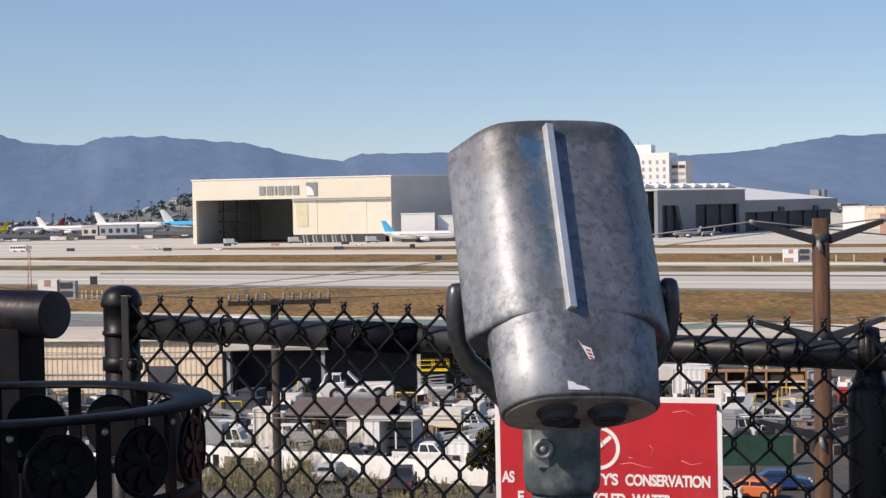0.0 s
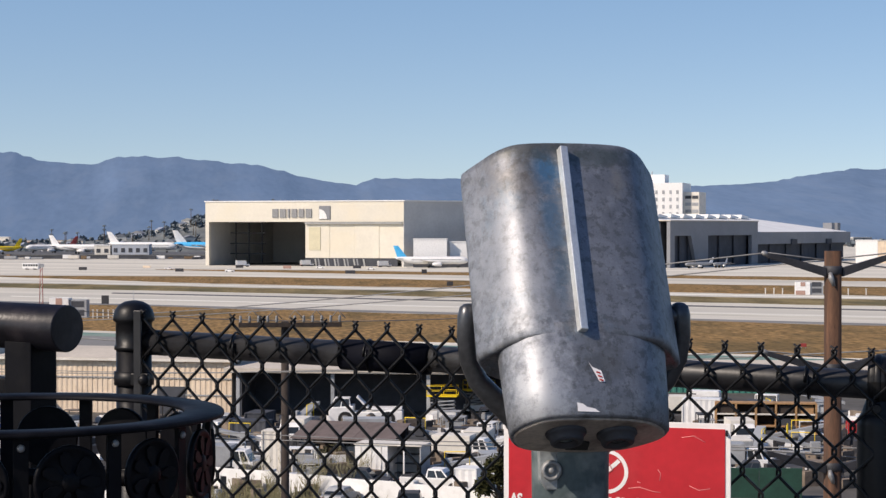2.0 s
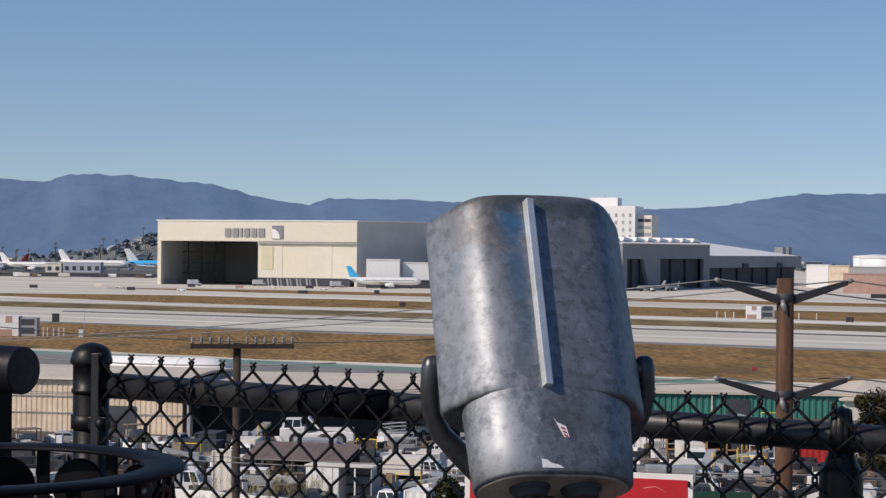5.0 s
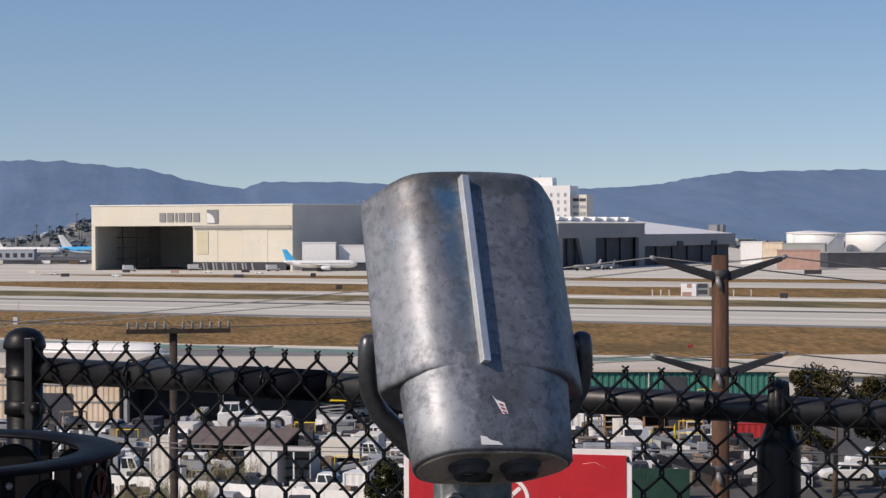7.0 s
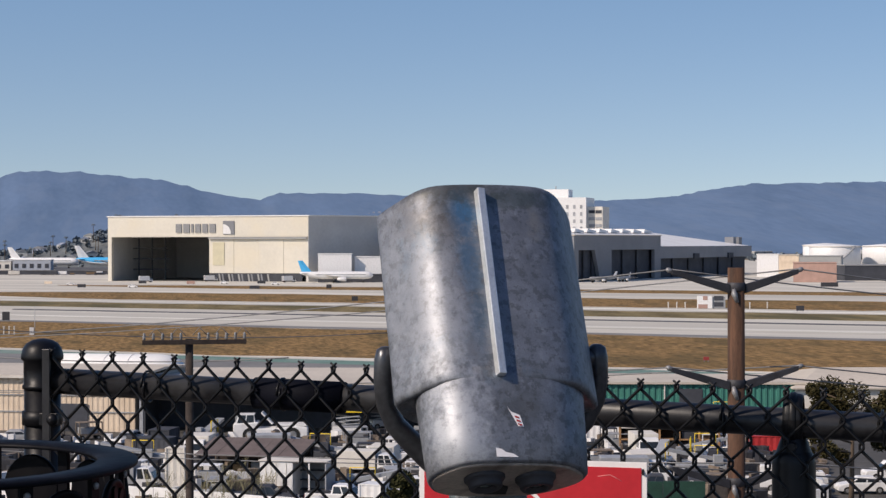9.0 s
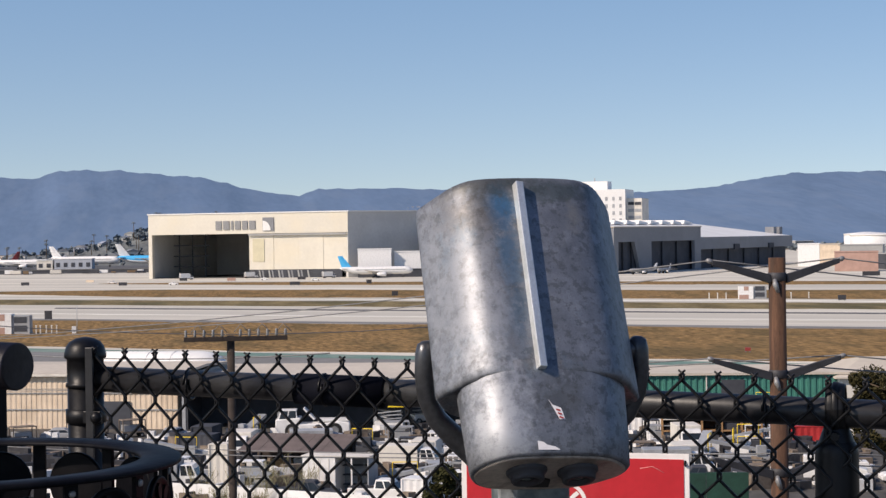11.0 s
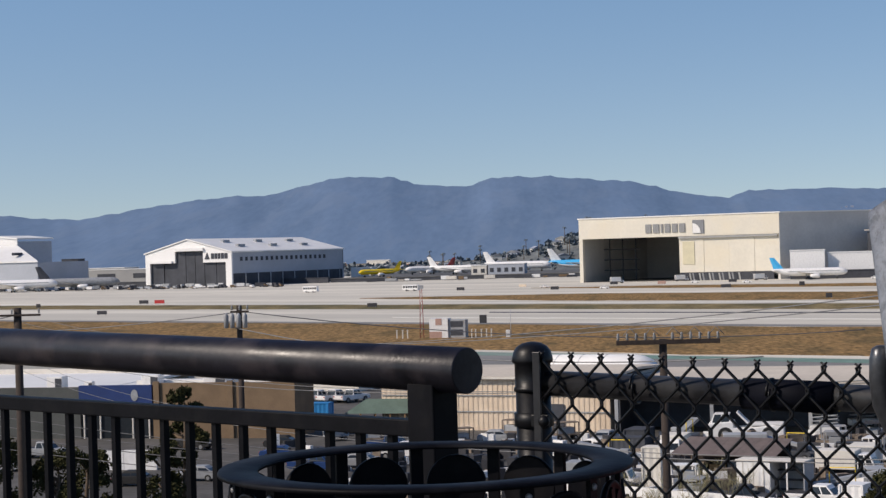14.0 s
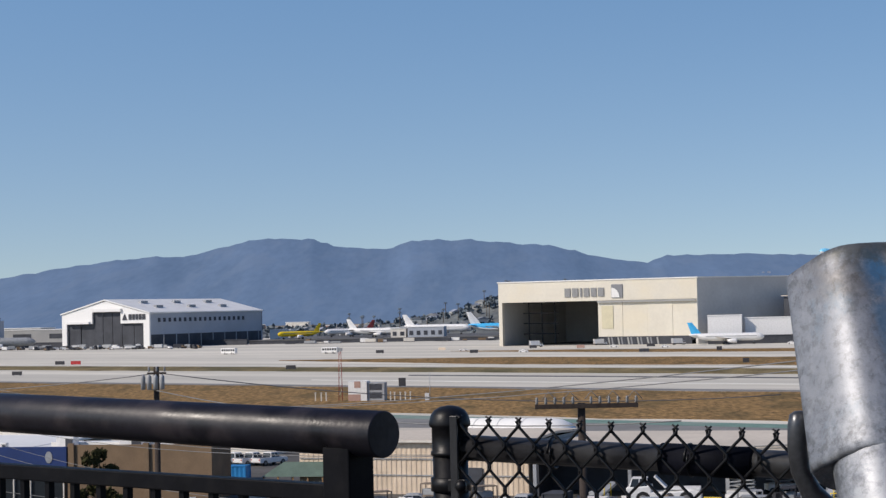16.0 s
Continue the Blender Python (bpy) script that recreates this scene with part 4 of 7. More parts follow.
root, h = far_pole(2.69, 57.0, -1.40, 0.12, [(0.09, 1.42, 1.72)], "dark wooden pole with one long crossarm of insulators")
for k in range(5):
    pts = [(-1.2 + k * 0.65, -0.18, h + 0.12), (-1.0 + k * 0.65, -0.2, h + 0.36), (-0.75 + k * 0.65, -0.18, h + 0.1)]
    part("jumper_wire", Mesh().tube(pts, 0.014, 5), wire_mat, root)
root, h = far_pole(-14.58, 80.0, -0.65, 0.12, [(0.28, 0.35, 0.45)], "dark wooden pole carrying grey transformers")
for k in (-0.42, -0.16, 0.12, 0.4):
    part("transformer", Mesh().lathe([(0.04, -0.98), (0.105, -0.96), (0.105, -0.45), (0.09, -0.41), (0.03, -0.32)], (k - 0.1, -0.3, h), 12), grey_paint, root, "grey transformer can")
far_pole(-24.4, 80.0, -0.5, 0.17, [(0.32, 1.45, 1.08)], "dark wooden pole with a crossarm and three pins")
for a, b in (((-40, 88, -1.2), (-14.3, 80, -0.9)), ((-14.3, 80, -0.95), (14, 92, -3.0)), ((-14.9, 80, -1.6), (6, 60, -2.2)), ((-45, 84, -2.0), (-24.4, 80, -0.8))):
    wire((a, b), 0.022, 0.7, "thin dark overhead wire between poles")
for z in (0.0, 0.45, 0.9, 1.5):
    wire(((-34, 80, -3.6 - z), (-10.5, 80, -7.2 - z * 0.8)), 0.02, 0.35, "pale service wire above the street")


# ---- airport buildings ----
def big_hangar():
    ang = -25.0
    root = thing("hangar", "large cream hangar with a wide open doorway and grey side wall", "hangar", (0.4, 1062, GROUND), ang)
    W, H, D = 118.5, 35.8, 95
    door_w0, door_w1, door_h = 2.2, 60.5, 24.6
    f = Mesh().box(0, door_w0, 0, 3, 0, H)
    part("front_pier", f, cream, root)
    part("header", Mesh().box(door_w0, W, 0, 3, door_h, H), cream, root)
    part("header_trim", Mesh().box(door_w1, W - 1, -0.8, 0, door_h - 1.2, door_h - 0.2), grey_clad, root)
    leaf_w = (W - door_w1) / 4
    for k in range(4):
        x = door_w1 + k * leaf_w
        d = part("door_leaf", Mesh().box(x + 0.04, x + leaf_w - 0.04, 0.5 + (k % 2) * 0.15, 1.2 + (k % 2) * 0.15, 4.6, door_h - 0.3), cream, root, "tall cream sliding door leaf", 0.05)
        if k == 0:
            part("door_panel", Mesh().box(x + 2.2, x + 9, 0.2, 0.5, 9, door_h - 3), patch_yellow, d, "yellowish patch panel")
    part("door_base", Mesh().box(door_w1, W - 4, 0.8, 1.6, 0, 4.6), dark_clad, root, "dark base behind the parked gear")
    for k in range(16):
        x = door_w1 + 6 + k * 1.9
        part("base_panel", Mesh().add([(x, 0.6, 0.1), (x + 0.9, 0.6, 0.1), (x + 0.2, 0.6, 4.2), (x - 0.7, 0.6, 4.2), (x, 0.75, 0.1), (x + 0.9, 0.75, 0.1), (x + 0.2, 0.75, 4.2), (x - 0.7, 0.75, 4.2)], [(0, 1, 2, 3), (7, 6, 5, 4), (0, 4, 5, 1), (1, 5, 6, 2), (2, 6, 7, 3), (3, 7, 4, 0)]), (grey_clad, slate_clad, dark_clad)[k % 3], root)
    part("side_wall", Mesh().add([(W, 0, 0), (W + 90, 131, 0), (W + 88, 133, 0), (W - 2, 2, 0), (W, 0, H), (W + 90, 131, H), (W + 88, 133, H), (W - 2, 2, H)], [(3, 2, 1, 0), (4, 5, 6, 7), (0, 1, 5, 4), (1, 2, 6, 5), (2, 3, 7, 6), (3, 0, 4, 7)]), side_grey, root, "plain grey side wall")
    part("annex_roof", Mesh().add([(W + 0.6, 0, H), (W + 90.6, 131, H), (W, 133, H), (W + 0.6, 0, H + 0.6), (W + 90.6, 131, H + 0.6), (W, 133, H + 0.6)], [(2, 1, 0), (3, 4, 5), (0, 1, 4, 3), (1, 2, 5, 4), (2, 0, 3, 5)]), white_roof, root)
    part("far_side_wall", Mesh().box(0, 2, 3, D, 0, H), side_grey, root, "grey lined side wall")
    part("rear_wall", Mesh().box(2, W - 2, D - 2, D, 0, H), side_grey, root, "grey inside rear wall")
    part("floor", Mesh().box(2, W - 2, 3, D - 2, 0, 0.15), asphalt, root)
    part("roof", Mesh().box(-0.6, W + 0.6, -0.4, D + 0.4, H, H + 0.6), white_roof, root)
    for k in range(3):
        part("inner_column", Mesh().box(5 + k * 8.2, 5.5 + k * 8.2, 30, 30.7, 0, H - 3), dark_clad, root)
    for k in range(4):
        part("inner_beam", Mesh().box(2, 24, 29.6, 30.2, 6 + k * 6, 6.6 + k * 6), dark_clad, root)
    # name board as plain bars, and an emblem square
    widths = (3.4, 3.6, 1.2, 3.2, 3.1, 3.5)
    x = 41.0
    for w in widths:
        part("sign_bar", Mesh().box(x, x + w, -0.5, 0, H - 8.8, H - 4.0), steel_grey, root, "grey sign bar")
        x += w + 1.1
    e = part("emblem", Mesh().box(69, 75.5, -0.5, 0, H - 9.8, H - 2.4), slate_clad, root, "blue-grey emblem square")
    part("emblem_globe", Mesh().loft([[(69.2 + 4.6 * math.cos(a), y, H - 9.6 + 5.4 * math.sin(a)) for a in [k * math.pi / 2 / 10 for k in range(11)]] + [(69.2, y, H - 9.6)] for y in (-0.7, -0.5)], smooth=False), white_paint, e, "pale quarter globe")


big_hangar()


def gable_hangar():
    ang = -25.0
    root = thing("hangar", "white gabled hangar with dark doors and a blue-grey side wall", "hangar", (-303.8, 1291.5, GROUND), ang)
    W, D, E, A = 74.0, 143.0, 23.4, 32.6
    # gable front
    part("gable_wall", Mesh().prism([(0, 14), (4, 14), (4, 17), (26, 17), (26, 25), (50, 25), (50, 17), (69, 17), (69, 0), (W, 0), (W, E), (W / 2, A), (0, E)], 0, 1.5), white_paint, root, "white gable wall stepped round the doorway")
    part("corner_pier", Mesh().box(0, 4, 0, 1.5, 0, 14), white_paint, root)
    for x0, x1, hh in ((4, 15, 17), (15, 26, 17), (26, 34, 25), (34, 42, 25), (42, 50, 25), (50, 60, 17), (60, 69, 17)):
        part("door_leaf", Mesh().box(x0 + 0.2, x1 - 0.2, 1.7 + (x0 % 2) * 0.5, 2.2 + (x0 % 2) * 0.5, 0, hh), dark_clad, root, "dark sliding door leaf")
    part("door_canopy", Mesh().box(27, 51, -1.5, 0, 25.2, 27.2), white_paint, root)
    part("door_canopy", Mesh().box(5, 24, -1.5, 0, 17.0, 18.6), white_paint, root)
    part("side_wall", Mesh().box(W - 1, W, 1.5, D, 9, E), blue_grey_clad, root, "blue-grey metal side wall")
    part("side_base", Mesh().box(W - 1.2, W - 0.2, 1.5, D, 0, 9), dark_clad, root, "dark lower wall")
    part("far_wall", Mesh().box(0, 1, 1.5, D, 0, E), blue_grey_clad, root)
    part("rear_wall", Mesh().prism([(0, 0), (W, 0), (W, E), (W / 2, A), (0, E)], D - 1.5, D), blue_grey_clad, root)
    for x0, z0, x1, z1 in ((-0.8, E + 0.1, W / 2, A + 0.3), (W + 0.8, E + 0.1, W / 2, A + 0.3)):
        part("roof_slope", Mesh().prism([(x0, z0), (x1, z1), (x1, z1 + 0.8), (x0, z0 + 0.8)], -0.8, D + 0.8), white_roof, root)
    for k in range(18):
        part("window", Mesh().box(W, W + 0.3, 10 + k * 6.2, 12.6 + k * 6.2, 17.5, 20.2), dark_clad, root)
    for k in range(9):
        part("lamp_mast", Mesh().tube([(W + 6, 8 + k * 15, 0), (W + 6, 8 + k * 15, 9.5)], 0.35, 6), grey_paint, root)
    for k in range(3):
        for q in (0.35, 0.7):
            x = W - (W / 2) * q
            z = E + (A - E) * q + 1.0
            part("roof_vent", Mesh().box(x - 1.2, x + 1.2, 25 + k * 40, 33 + k * 40, z, z + 1.6), grey_paint, root)
    e = part("emblem", Mesh().prism([(51.5, 19.2), (55.7, 19.2), (53.6, 23.8)], -0.4, 0), dark_clad, root, "dark triangular emblem")
    x = 57.0
    for w in (2.3, 2.0, 1.9, 2.1, 2.4):
        part("sign_bar", Mesh().box(x, x + w, -0.4, 0, 19.4, 23.2), dark_clad, root, "dark sign bar")
        x += w + 0.75


gable_hangar()


def west_hangar():
    root = thing("hangar", "white sloping-roofed hangar with a taller block behind", "hangar", (-395, 1322, GROUND), -22.0)
    part("front_wall", Mesh().box(-110, 6, 0, 2, 0, 20.5), blue_grey_clad, root, "pale blue-grey front wall")
    part("side_wall", Mesh().prism([(4, 0), (6, 0), (6, 20.5), (4, 20.5)], 2, 60), blue_grey_clad, root)
    part("roof_slope", Mesh().add([(-112, -1, 20.6), (7, -1, 20.6), (-44, 40, 32.6), (-112, 40, 32.6), (-112, -1, 21.6), (7, -1, 21.6), (-44, 40, 33.6), (-112, 40, 33.6)], [(0, 1, 2, 3), (7, 6, 5, 4), (0, 4, 5, 1), (1, 5, 6, 2), (2, 6, 7, 3), (3, 7, 4, 0)]), white_roof, root, "broad white roof slope")
    for x in (-95, -70, -45, -22):
        part("roof_vent", Mesh().box(x, x + 2, 6, 16, 26, 28), dark_clad, root)
    # The shaded side's darker tone is put into this wall's grey.
    part("upper_block", Mesh().box(-46, -45, 42, 82, 0, 36.6), blue_grey_clad, root, "taller side wall, coloured grey for its shade")
    part("upper_front", Mesh().prism([(-112, 20), (-45, 20), (-45, 38.6), (-68, 40.4), (-90, 36), (-112, 36)], 41, 42), white_paint, root)
    part("upper_roof", Mesh().prism([(-112, 36), (-90, 36), (-68, 40.4), (-44, 38.2), (-44, 39.2), (-68, 41.4), (-90, 37), (-112, 37)], 40, 83), white_roof, root)


west_hangar()


def east_hangars():
    """Grey hangar row in shade, its white roof and the white office tower behind."""
    ang = math.degrees(math.atan2(0.79, 0.61))
    root = thing("hangar", "grey hangar row with dark doorways and a pale roof", "hangar", (243, 958, GROUND), ang)
    H = 24.8
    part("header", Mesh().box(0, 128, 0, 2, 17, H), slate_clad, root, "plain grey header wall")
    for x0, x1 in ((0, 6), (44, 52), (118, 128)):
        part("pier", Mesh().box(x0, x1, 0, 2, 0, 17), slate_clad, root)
    part("slanted_pier", Mesh().prism([(36, 0), (44, 0), (44, 17), (28, 17)], 0, 2), slate_clad, root)
    for k in range(5):
        part("door_leaf", Mesh().box(6 + k * 6, 12 + k * 6, 2.4 + (k % 2), 3 + (k % 2), 0, 17), dark_clad, root)
    for k in range(6):
        part("door_leaf", Mesh().box(52 + k * 11, 62.8 + k * 11, 2.4 + (k % 2), 3 + (k % 2), 0, 17), dark_clad, root)
    part("east_header", Mesh().box(128, 300, 0.5, 2.5, 11.5, 18.6), slate_clad, root)
    for k in range(12):
        part("door_leaf", Mesh().box(128 + k * 14, 141.8 + k * 14, 3 + (k % 2), 3.6 + (k % 2), 0, 11.5), dark_clad, root)
    for x in (185, 250):
        part("wall_box", Mesh().box(x, x + 9, -0.6, 0.5, 11.0, 14.2), dark_clad, root)
    part("front_roof", Mesh().box(-0.5, 128.5, -0.5, 111, H, H + 0.5), pale_roof, root, "pale flat roof")
    part("roof", Mesh().add([(128, 1, 18.7), (296, 1, 18.7), (296, 111, 18.7), (128, 111, 18.7), (40, 60, 28.0), (258, 60, 28.0), (40, 111, 18.7), (40, 1, 18.7)], [(0, 1, 5, 4), (1, 2, 5), (2, 3, 4, 5), (0, 4, 7), (3, 6, 4), (0, 7, 6, 3, 2, 1)]), white_roof, root, "pale low-pitched roof")
    for k in range(11):
        x = 44 + k * 19
        part("roof_monitor", Mesh().prism([(x, 27.2), (x + 15, 27.2), (x + 15, 28.2), (x + 2, 29.6)], 52, 62), white_roof, root)
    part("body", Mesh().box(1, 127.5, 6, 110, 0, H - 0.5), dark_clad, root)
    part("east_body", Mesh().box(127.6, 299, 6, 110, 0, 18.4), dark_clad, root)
    for x in (306, 318):
        part("roof_stub", Mesh().box(x - 16, x - 10, 10, 16, 18.4, 24.5), slate_clad, root)
    tower = thing("office_tower", "white office tower with rows of small dark windows", "office building", (338.5, 1300, GROUND), -25.0)
    part("main_block", Mesh().box(-37, 0, 0, 34, 0, 53.4), white_paint, tower)
    part("stair_block", Mesh().box(0.0, 11, 6, 34, 0, 46.8), off_white, tower)
    part("roof_house", Mesh().box(-34, -14, 6, 22, 53.4, 59.5), white_paint, tower)
    part("roof_mast", Mesh().tube([(-24, 10, 59.5), (-24, 10, 62)], 0.4, 6), grey_paint, tower)
    for r in range(8):
        for k in range(7):
            part("window", Mesh().box(-35 + k * 5.1, -33.4 + k * 5.1, -0.3, 0, 9 + r * 5.2, 11.6 + r * 5.2), grey_paint, tower)
        for k in range(2):
            part("window", Mesh().box(1 + k * 4.9, 5.4 + k * 4.9, 5.7, 6, 7 + r * 5.0, 9.2 + r * 5.0), grey_paint if r < 7 else dark_clad, tower)


east_hangars()


def block(name, label, category, x, y, w, d, h, material, roof=white_roof, rz=-25.0, windows=0, group=""):
    """A plain building with a parapet roof, a doorway and a row of windows."""
    root = thing(name, label, category, (x, y, GROUND), rz, group)
    part("shell", Mesh().box(0, w, 0, d, 0, h), material, root)
    part("roof", Mesh().box(-0.3, w + 0.3, -0.3, d + 0.3, h, h + 0.5), roof, root)
    for k in range(windows):
        part("window", Mesh().box(w * (k + 0.25) / windows, w * (k + 0.75) / windows, -0.2, 0, h * 0.45, h * 0.75), dark_clad, root)
    return root


def tank(x, y, r, h):
    root = thing("storage_tank", "white round fuel storage tank with a spiral stair", "storage tank", (x, y, GROUND), 0, "fuel tanks")
    part("shell", Mesh().lathe([(r, 0), (r, h), (r - 0.5, h + 0.4), (2, h + 1.6)], n=40), white_paint, root)
    part("rim", Mesh().lathe([(r + 0.1, h - 0.6), (r + 0.5, h - 0.5), (r + 0.5, h), (r, h + 0.1)], n=40), off_white, root)
    pts = [((r + 0.7) * math.cos(a), (r + 0.7) * math.sin(a), 1 + (h - 1) * k / 12) for k, a in enumerate([-2.2 + q * 0.09 for q in range(13)])]
    part("stair", Mesh().tube(pts, 0.6, 5), grey_paint, root)


for x, y, r, h in ((507, 1250, 18, 18.0), (553, 1262, 19, 18.0), (600, 1275, 19, 18.0), (536, 1340, 17, 18.5)):
    tank(x, y, r, h)
block("brick_building", "red brick low building beside the airfield", "building", 354.5, 930, 22, 20, 10.0, brick, brick, -20, 0)
block("service_building", "white service building beside a tan one", "building", 388, 1080, 13, 24, 13.4, white_paint, white_roof, -25, 0)
block("service_building", "tan service building behind the brick one", "building", 399.9, 1074.4, 12, 24, 13.0, tan_clad, pale_roof, -25, 0)
block("service_building", "grey flat service building", "building", 410, 1070, 26, 24, 12.4, grey_clad, grey_clad, -25, 0)
block("service_building", "long dark low building below the tanks", "building", 395, 960, 260, 20, 8.2, dark_clad, grey_clad, -5, 0)
block("service_building", "white two-part cargo building", "building", 111.5, 998, 18, 8, 15.0, white_paint, white_roof, -10, 0)
block("service_building", "white cargo building with a sloped roof edge", "building", 131.5, 999, 40, 10, 13.4, white_paint, white_roof, -10, 0)
block("service_building", "dark base building by the apron", "building", 111, 994.5, 60, 3, 4.0, dark_clad, dark_clad, -10, 0)
block("cargo_shed", "grey low cargo shed with a pale roof", "shed", -395, 1480, 62, 30, 12.5, grey_clad, white_roof, -10, 2)
block("cargo_shed", "low white-roofed cargo shed", "shed", -470, 1560, 90, 30, 13.5, grey_clad, white_roof, -10, 3)
block("cargo_shed", "white-roofed shed among parked vehicles", "shed", -430, 1420, 45, 18, 6.5, off_white, white_roof, -10, 2)
block("cargo_shed", "dark blue small block behind the sheds", "shed", -462, 1640, 16, 14, 22, dark_clad, dark_clad, -10, 0)
block("cargo_shed", "grey glassy terminal block among parked jets", "building", -64, 1312, 26, 10, 9.6, blue_grey_clad, white_roof, -10, 5)
block("cargo_shed", "white service cabin among parked jets", "building", -76, 1314, 11, 8, 9.0, off_white, white_roof, -10, 2)
block("cargo_shed", "white cabin beside the gabled hangar", "building", -172, 1400, 16, 12, 9, white_paint, white_roof, -10, 0)
block("terrace", "raised concrete apron terrace with a dark front wall", "terrace", -176, 1312, 190, 180, 2.25, dark_clad, asphalt, -10, 0)
block("blast_wall", "long dark blast wall before the cargo sheds", "wall", -480, 1430, 330, 2, 3.4, dark_clad, dark_clad, -23, 0)


# ---- aircraft ----
def aircraft(x, y, z, heading, size, body, tail, label, pitch=0.0, belly=None):
    """An airliner with its nose along its own +x; size is its length."""
    root = thing("aircraft", label, "airliner", (x, y, z), 0)
    root.matrix_basis = pose(x, y, z, 0, -pitch, heading)
    L = size
    r = L * 0.052
    prof = [(0.5, 0.01, 0), (0.49, 0.35, -0.1), (0.465, 0.7, -0.05), (0.43, 0.93, 0), (0.38, 1, 0), (-0.2, 1, 0), (-0.32, 0.85, 0.12), (-0.42, 0.55, 0.4), (-0.48, 0.28, 0.6), (-0.5, 0.1, 0.65)]
    m = Mesh().loft([[(px * L, r * k * math.cos(2 * math.pi * q / 20), r * (lift + k * math.sin(2 * math.pi * q / 20))) for q in range(20)] for px, k, lift in prof])
    fus = part("fuselage", m, body, root)
    if belly:
        b = Mesh().loft([[(px * L, 1.012 * r * k * math.cos(a), r * (lift + 1.012 * k * math.sin(a))) for a in [math.pi + math.pi * (0.09 + 0.82 * q / 12) for q in range(13)]] for px, k, lift in prof[1:-1]])
        part("belly", b, belly, root, "white lower fuselage")
    for sy in (-1, 1):
        w = Mesh().loft([[(xx * L, sy * yy * L, zz * L + t * th * L) for xx, t in ((a, 0), ((a + c) / 2, 1), (c, 0), ((a + c) / 2, -0.6))] for a, c, yy, zz, th in ((0.14, -0.1, 0.03, -0.025, 0.012), (-0.03, -0.13, 0.2, -0.008, 0.007), (-0.13, -0.17, 0.44, 0.012, 0.003))], smooth=False)
        part("wing", w, body if belly is None else white_paint, root)
        e = Mesh().loft([[(px * L, sy * 0.165 * L + 0.029 * k * L * math.cos(2 * math.pi * q / 16), -0.05 * L + 0.029 * k * L * math.sin(2 * math.pi * q / 16)) for q in range(16)] for px, k in ((0.135, 0.85), (0.13, 1), (0.06, 0.98), (0.01, 0.6))])
        part("engine", e, white_paint, root, "round engine pod")
        t = Mesh().loft([[(xx * L, sy * yy * L, 0.03 * L + q * 0.003 * L) for xx, q in ((a, 0), ((a + c) / 2, 1), (c, 0), ((a + c) / 2, -1))] for a, c, yy in ((-0.38, -0.47, 0.01), (-0.46, -0.5, 0.16))], smooth=False)
        part("tailplane", t, body, root)
    f = Mesh().loft([[(xx * L, s * 0.006 * L, zz * L) for xx, s in ((a, 0), ((a + c) / 2, 1), (c, 0), ((a + c) / 2, -1))] for a, c, zz in ((-0.33, -0.47, 0.04), (-0.46, -0.525, 0.2))], smooth=False)
    part("tail_fin", f, tail, root, "painted tail fin")
    for sy in (-1, 1):
        part("window_line", Mesh().box(-0.27 * L, 0.4 * L, sy * r * 0.985 - 0.08, sy * r * 0.985 + 0.08, r * 0.12, r * 0.3), grey_paint, root)
    part("cockpit_window", Mesh().loft([[(0.462 * L, -r * 0.5, r * 0.25), (0.462 * L, r * 0.5, r * 0.25), (0.447 * L, r * 0.45, r * 0.62), (0.447 * L, -r * 0.45, r * 0.62)], [(0.474 * L, -r * 0.42, r * 0.2), (0.474 * L, r * 0.42, r * 0.2), (0.462 * L, r * 0.35, r * 0.55), (0.462 * L, -r * 0.35, r * 0.55)]], smooth=False), dark_clad, root)
    if z < 0:
        for px, sy in ((0.36, 0), (-0.04, -0.07), (-0.04, 0.07)):
            g = part("gear_leg", Mesh().tube([(px * L, sy * L, -0.03 * L), (px * L, sy * L, -0.085 * L)], 0.25, 6), grey_paint, root)
            part("wheel", Mesh().cyl((px * L, sy * L - 0.5, -0.085 * L), (px * L, sy * L + 0.5, -0.085 * L), 0.65, 0.65, 12), rubber, g)
    return root


def parked(x, y, heading, size, body, tail, label, belly=None, lift=0.0):
    aircraft(x, y, GROUND + lift + 0.085 * size + 0.72, heading, size, body, tail, label, 0, belly)


red_dull = mat("dull_red_paint", (0.30, 0.05, 0.045), 0.4, 0, 0.1, 0.5)
parked(119.5, 982, -8, 39, white_paint, sky_blue, "white airliner with a bright blue tail parked by the hangar")
parked(160, 1010, -10, 34, white_paint, navy_paint, "white airliner with a dark blue tail beside the cargo building")
parked(-143, 1335, 218, 36, yellow_paint, yellow_paint, "bright yellow airliner parked behind a blast wall", None, 2.8)
parked(-112, 1400, 205, 40, white_paint, red_dull, "white airliner with a dull red tail", None, 2.8)
parked(-88, 1345, -16, 44, white_paint, white_paint, "long white airliner with a streaked tail", None, 2.8)
parked(-46, 1400, -15, 52, white_paint, white_paint, "white airliner with a tall tail behind a cabin", None, 2.8)
parked(6, 1345, -8, 56, sky_blue, white_paint, "sky blue airliner partly behind the hangar", white_paint, 2.8)
parked(-352, 1292, 5, 58, grey_paint, dark_clad, "grey airliner with a dark tail by the white hangar")
parked(-392, 1276, 4, 58, white_paint, navy_paint, "airliner with a navy blue tail by the white hangar")
# Both small jets have grey bodies: the shade on them is in their colour.
parked(256, 948, 200, 18, grey_paint, white_paint, "small jet with a shade-grey body parked before the grey hangar")
parked(272, 964, 228, 16, grey_paint, white_paint, "small jet with a shade-grey body and an upswept tail")
aircraft(280, 1500, 38.0, 200, 50, pale_blue, white_paint, "sky blue and white airliner climbing after take-off", 9, white_paint)


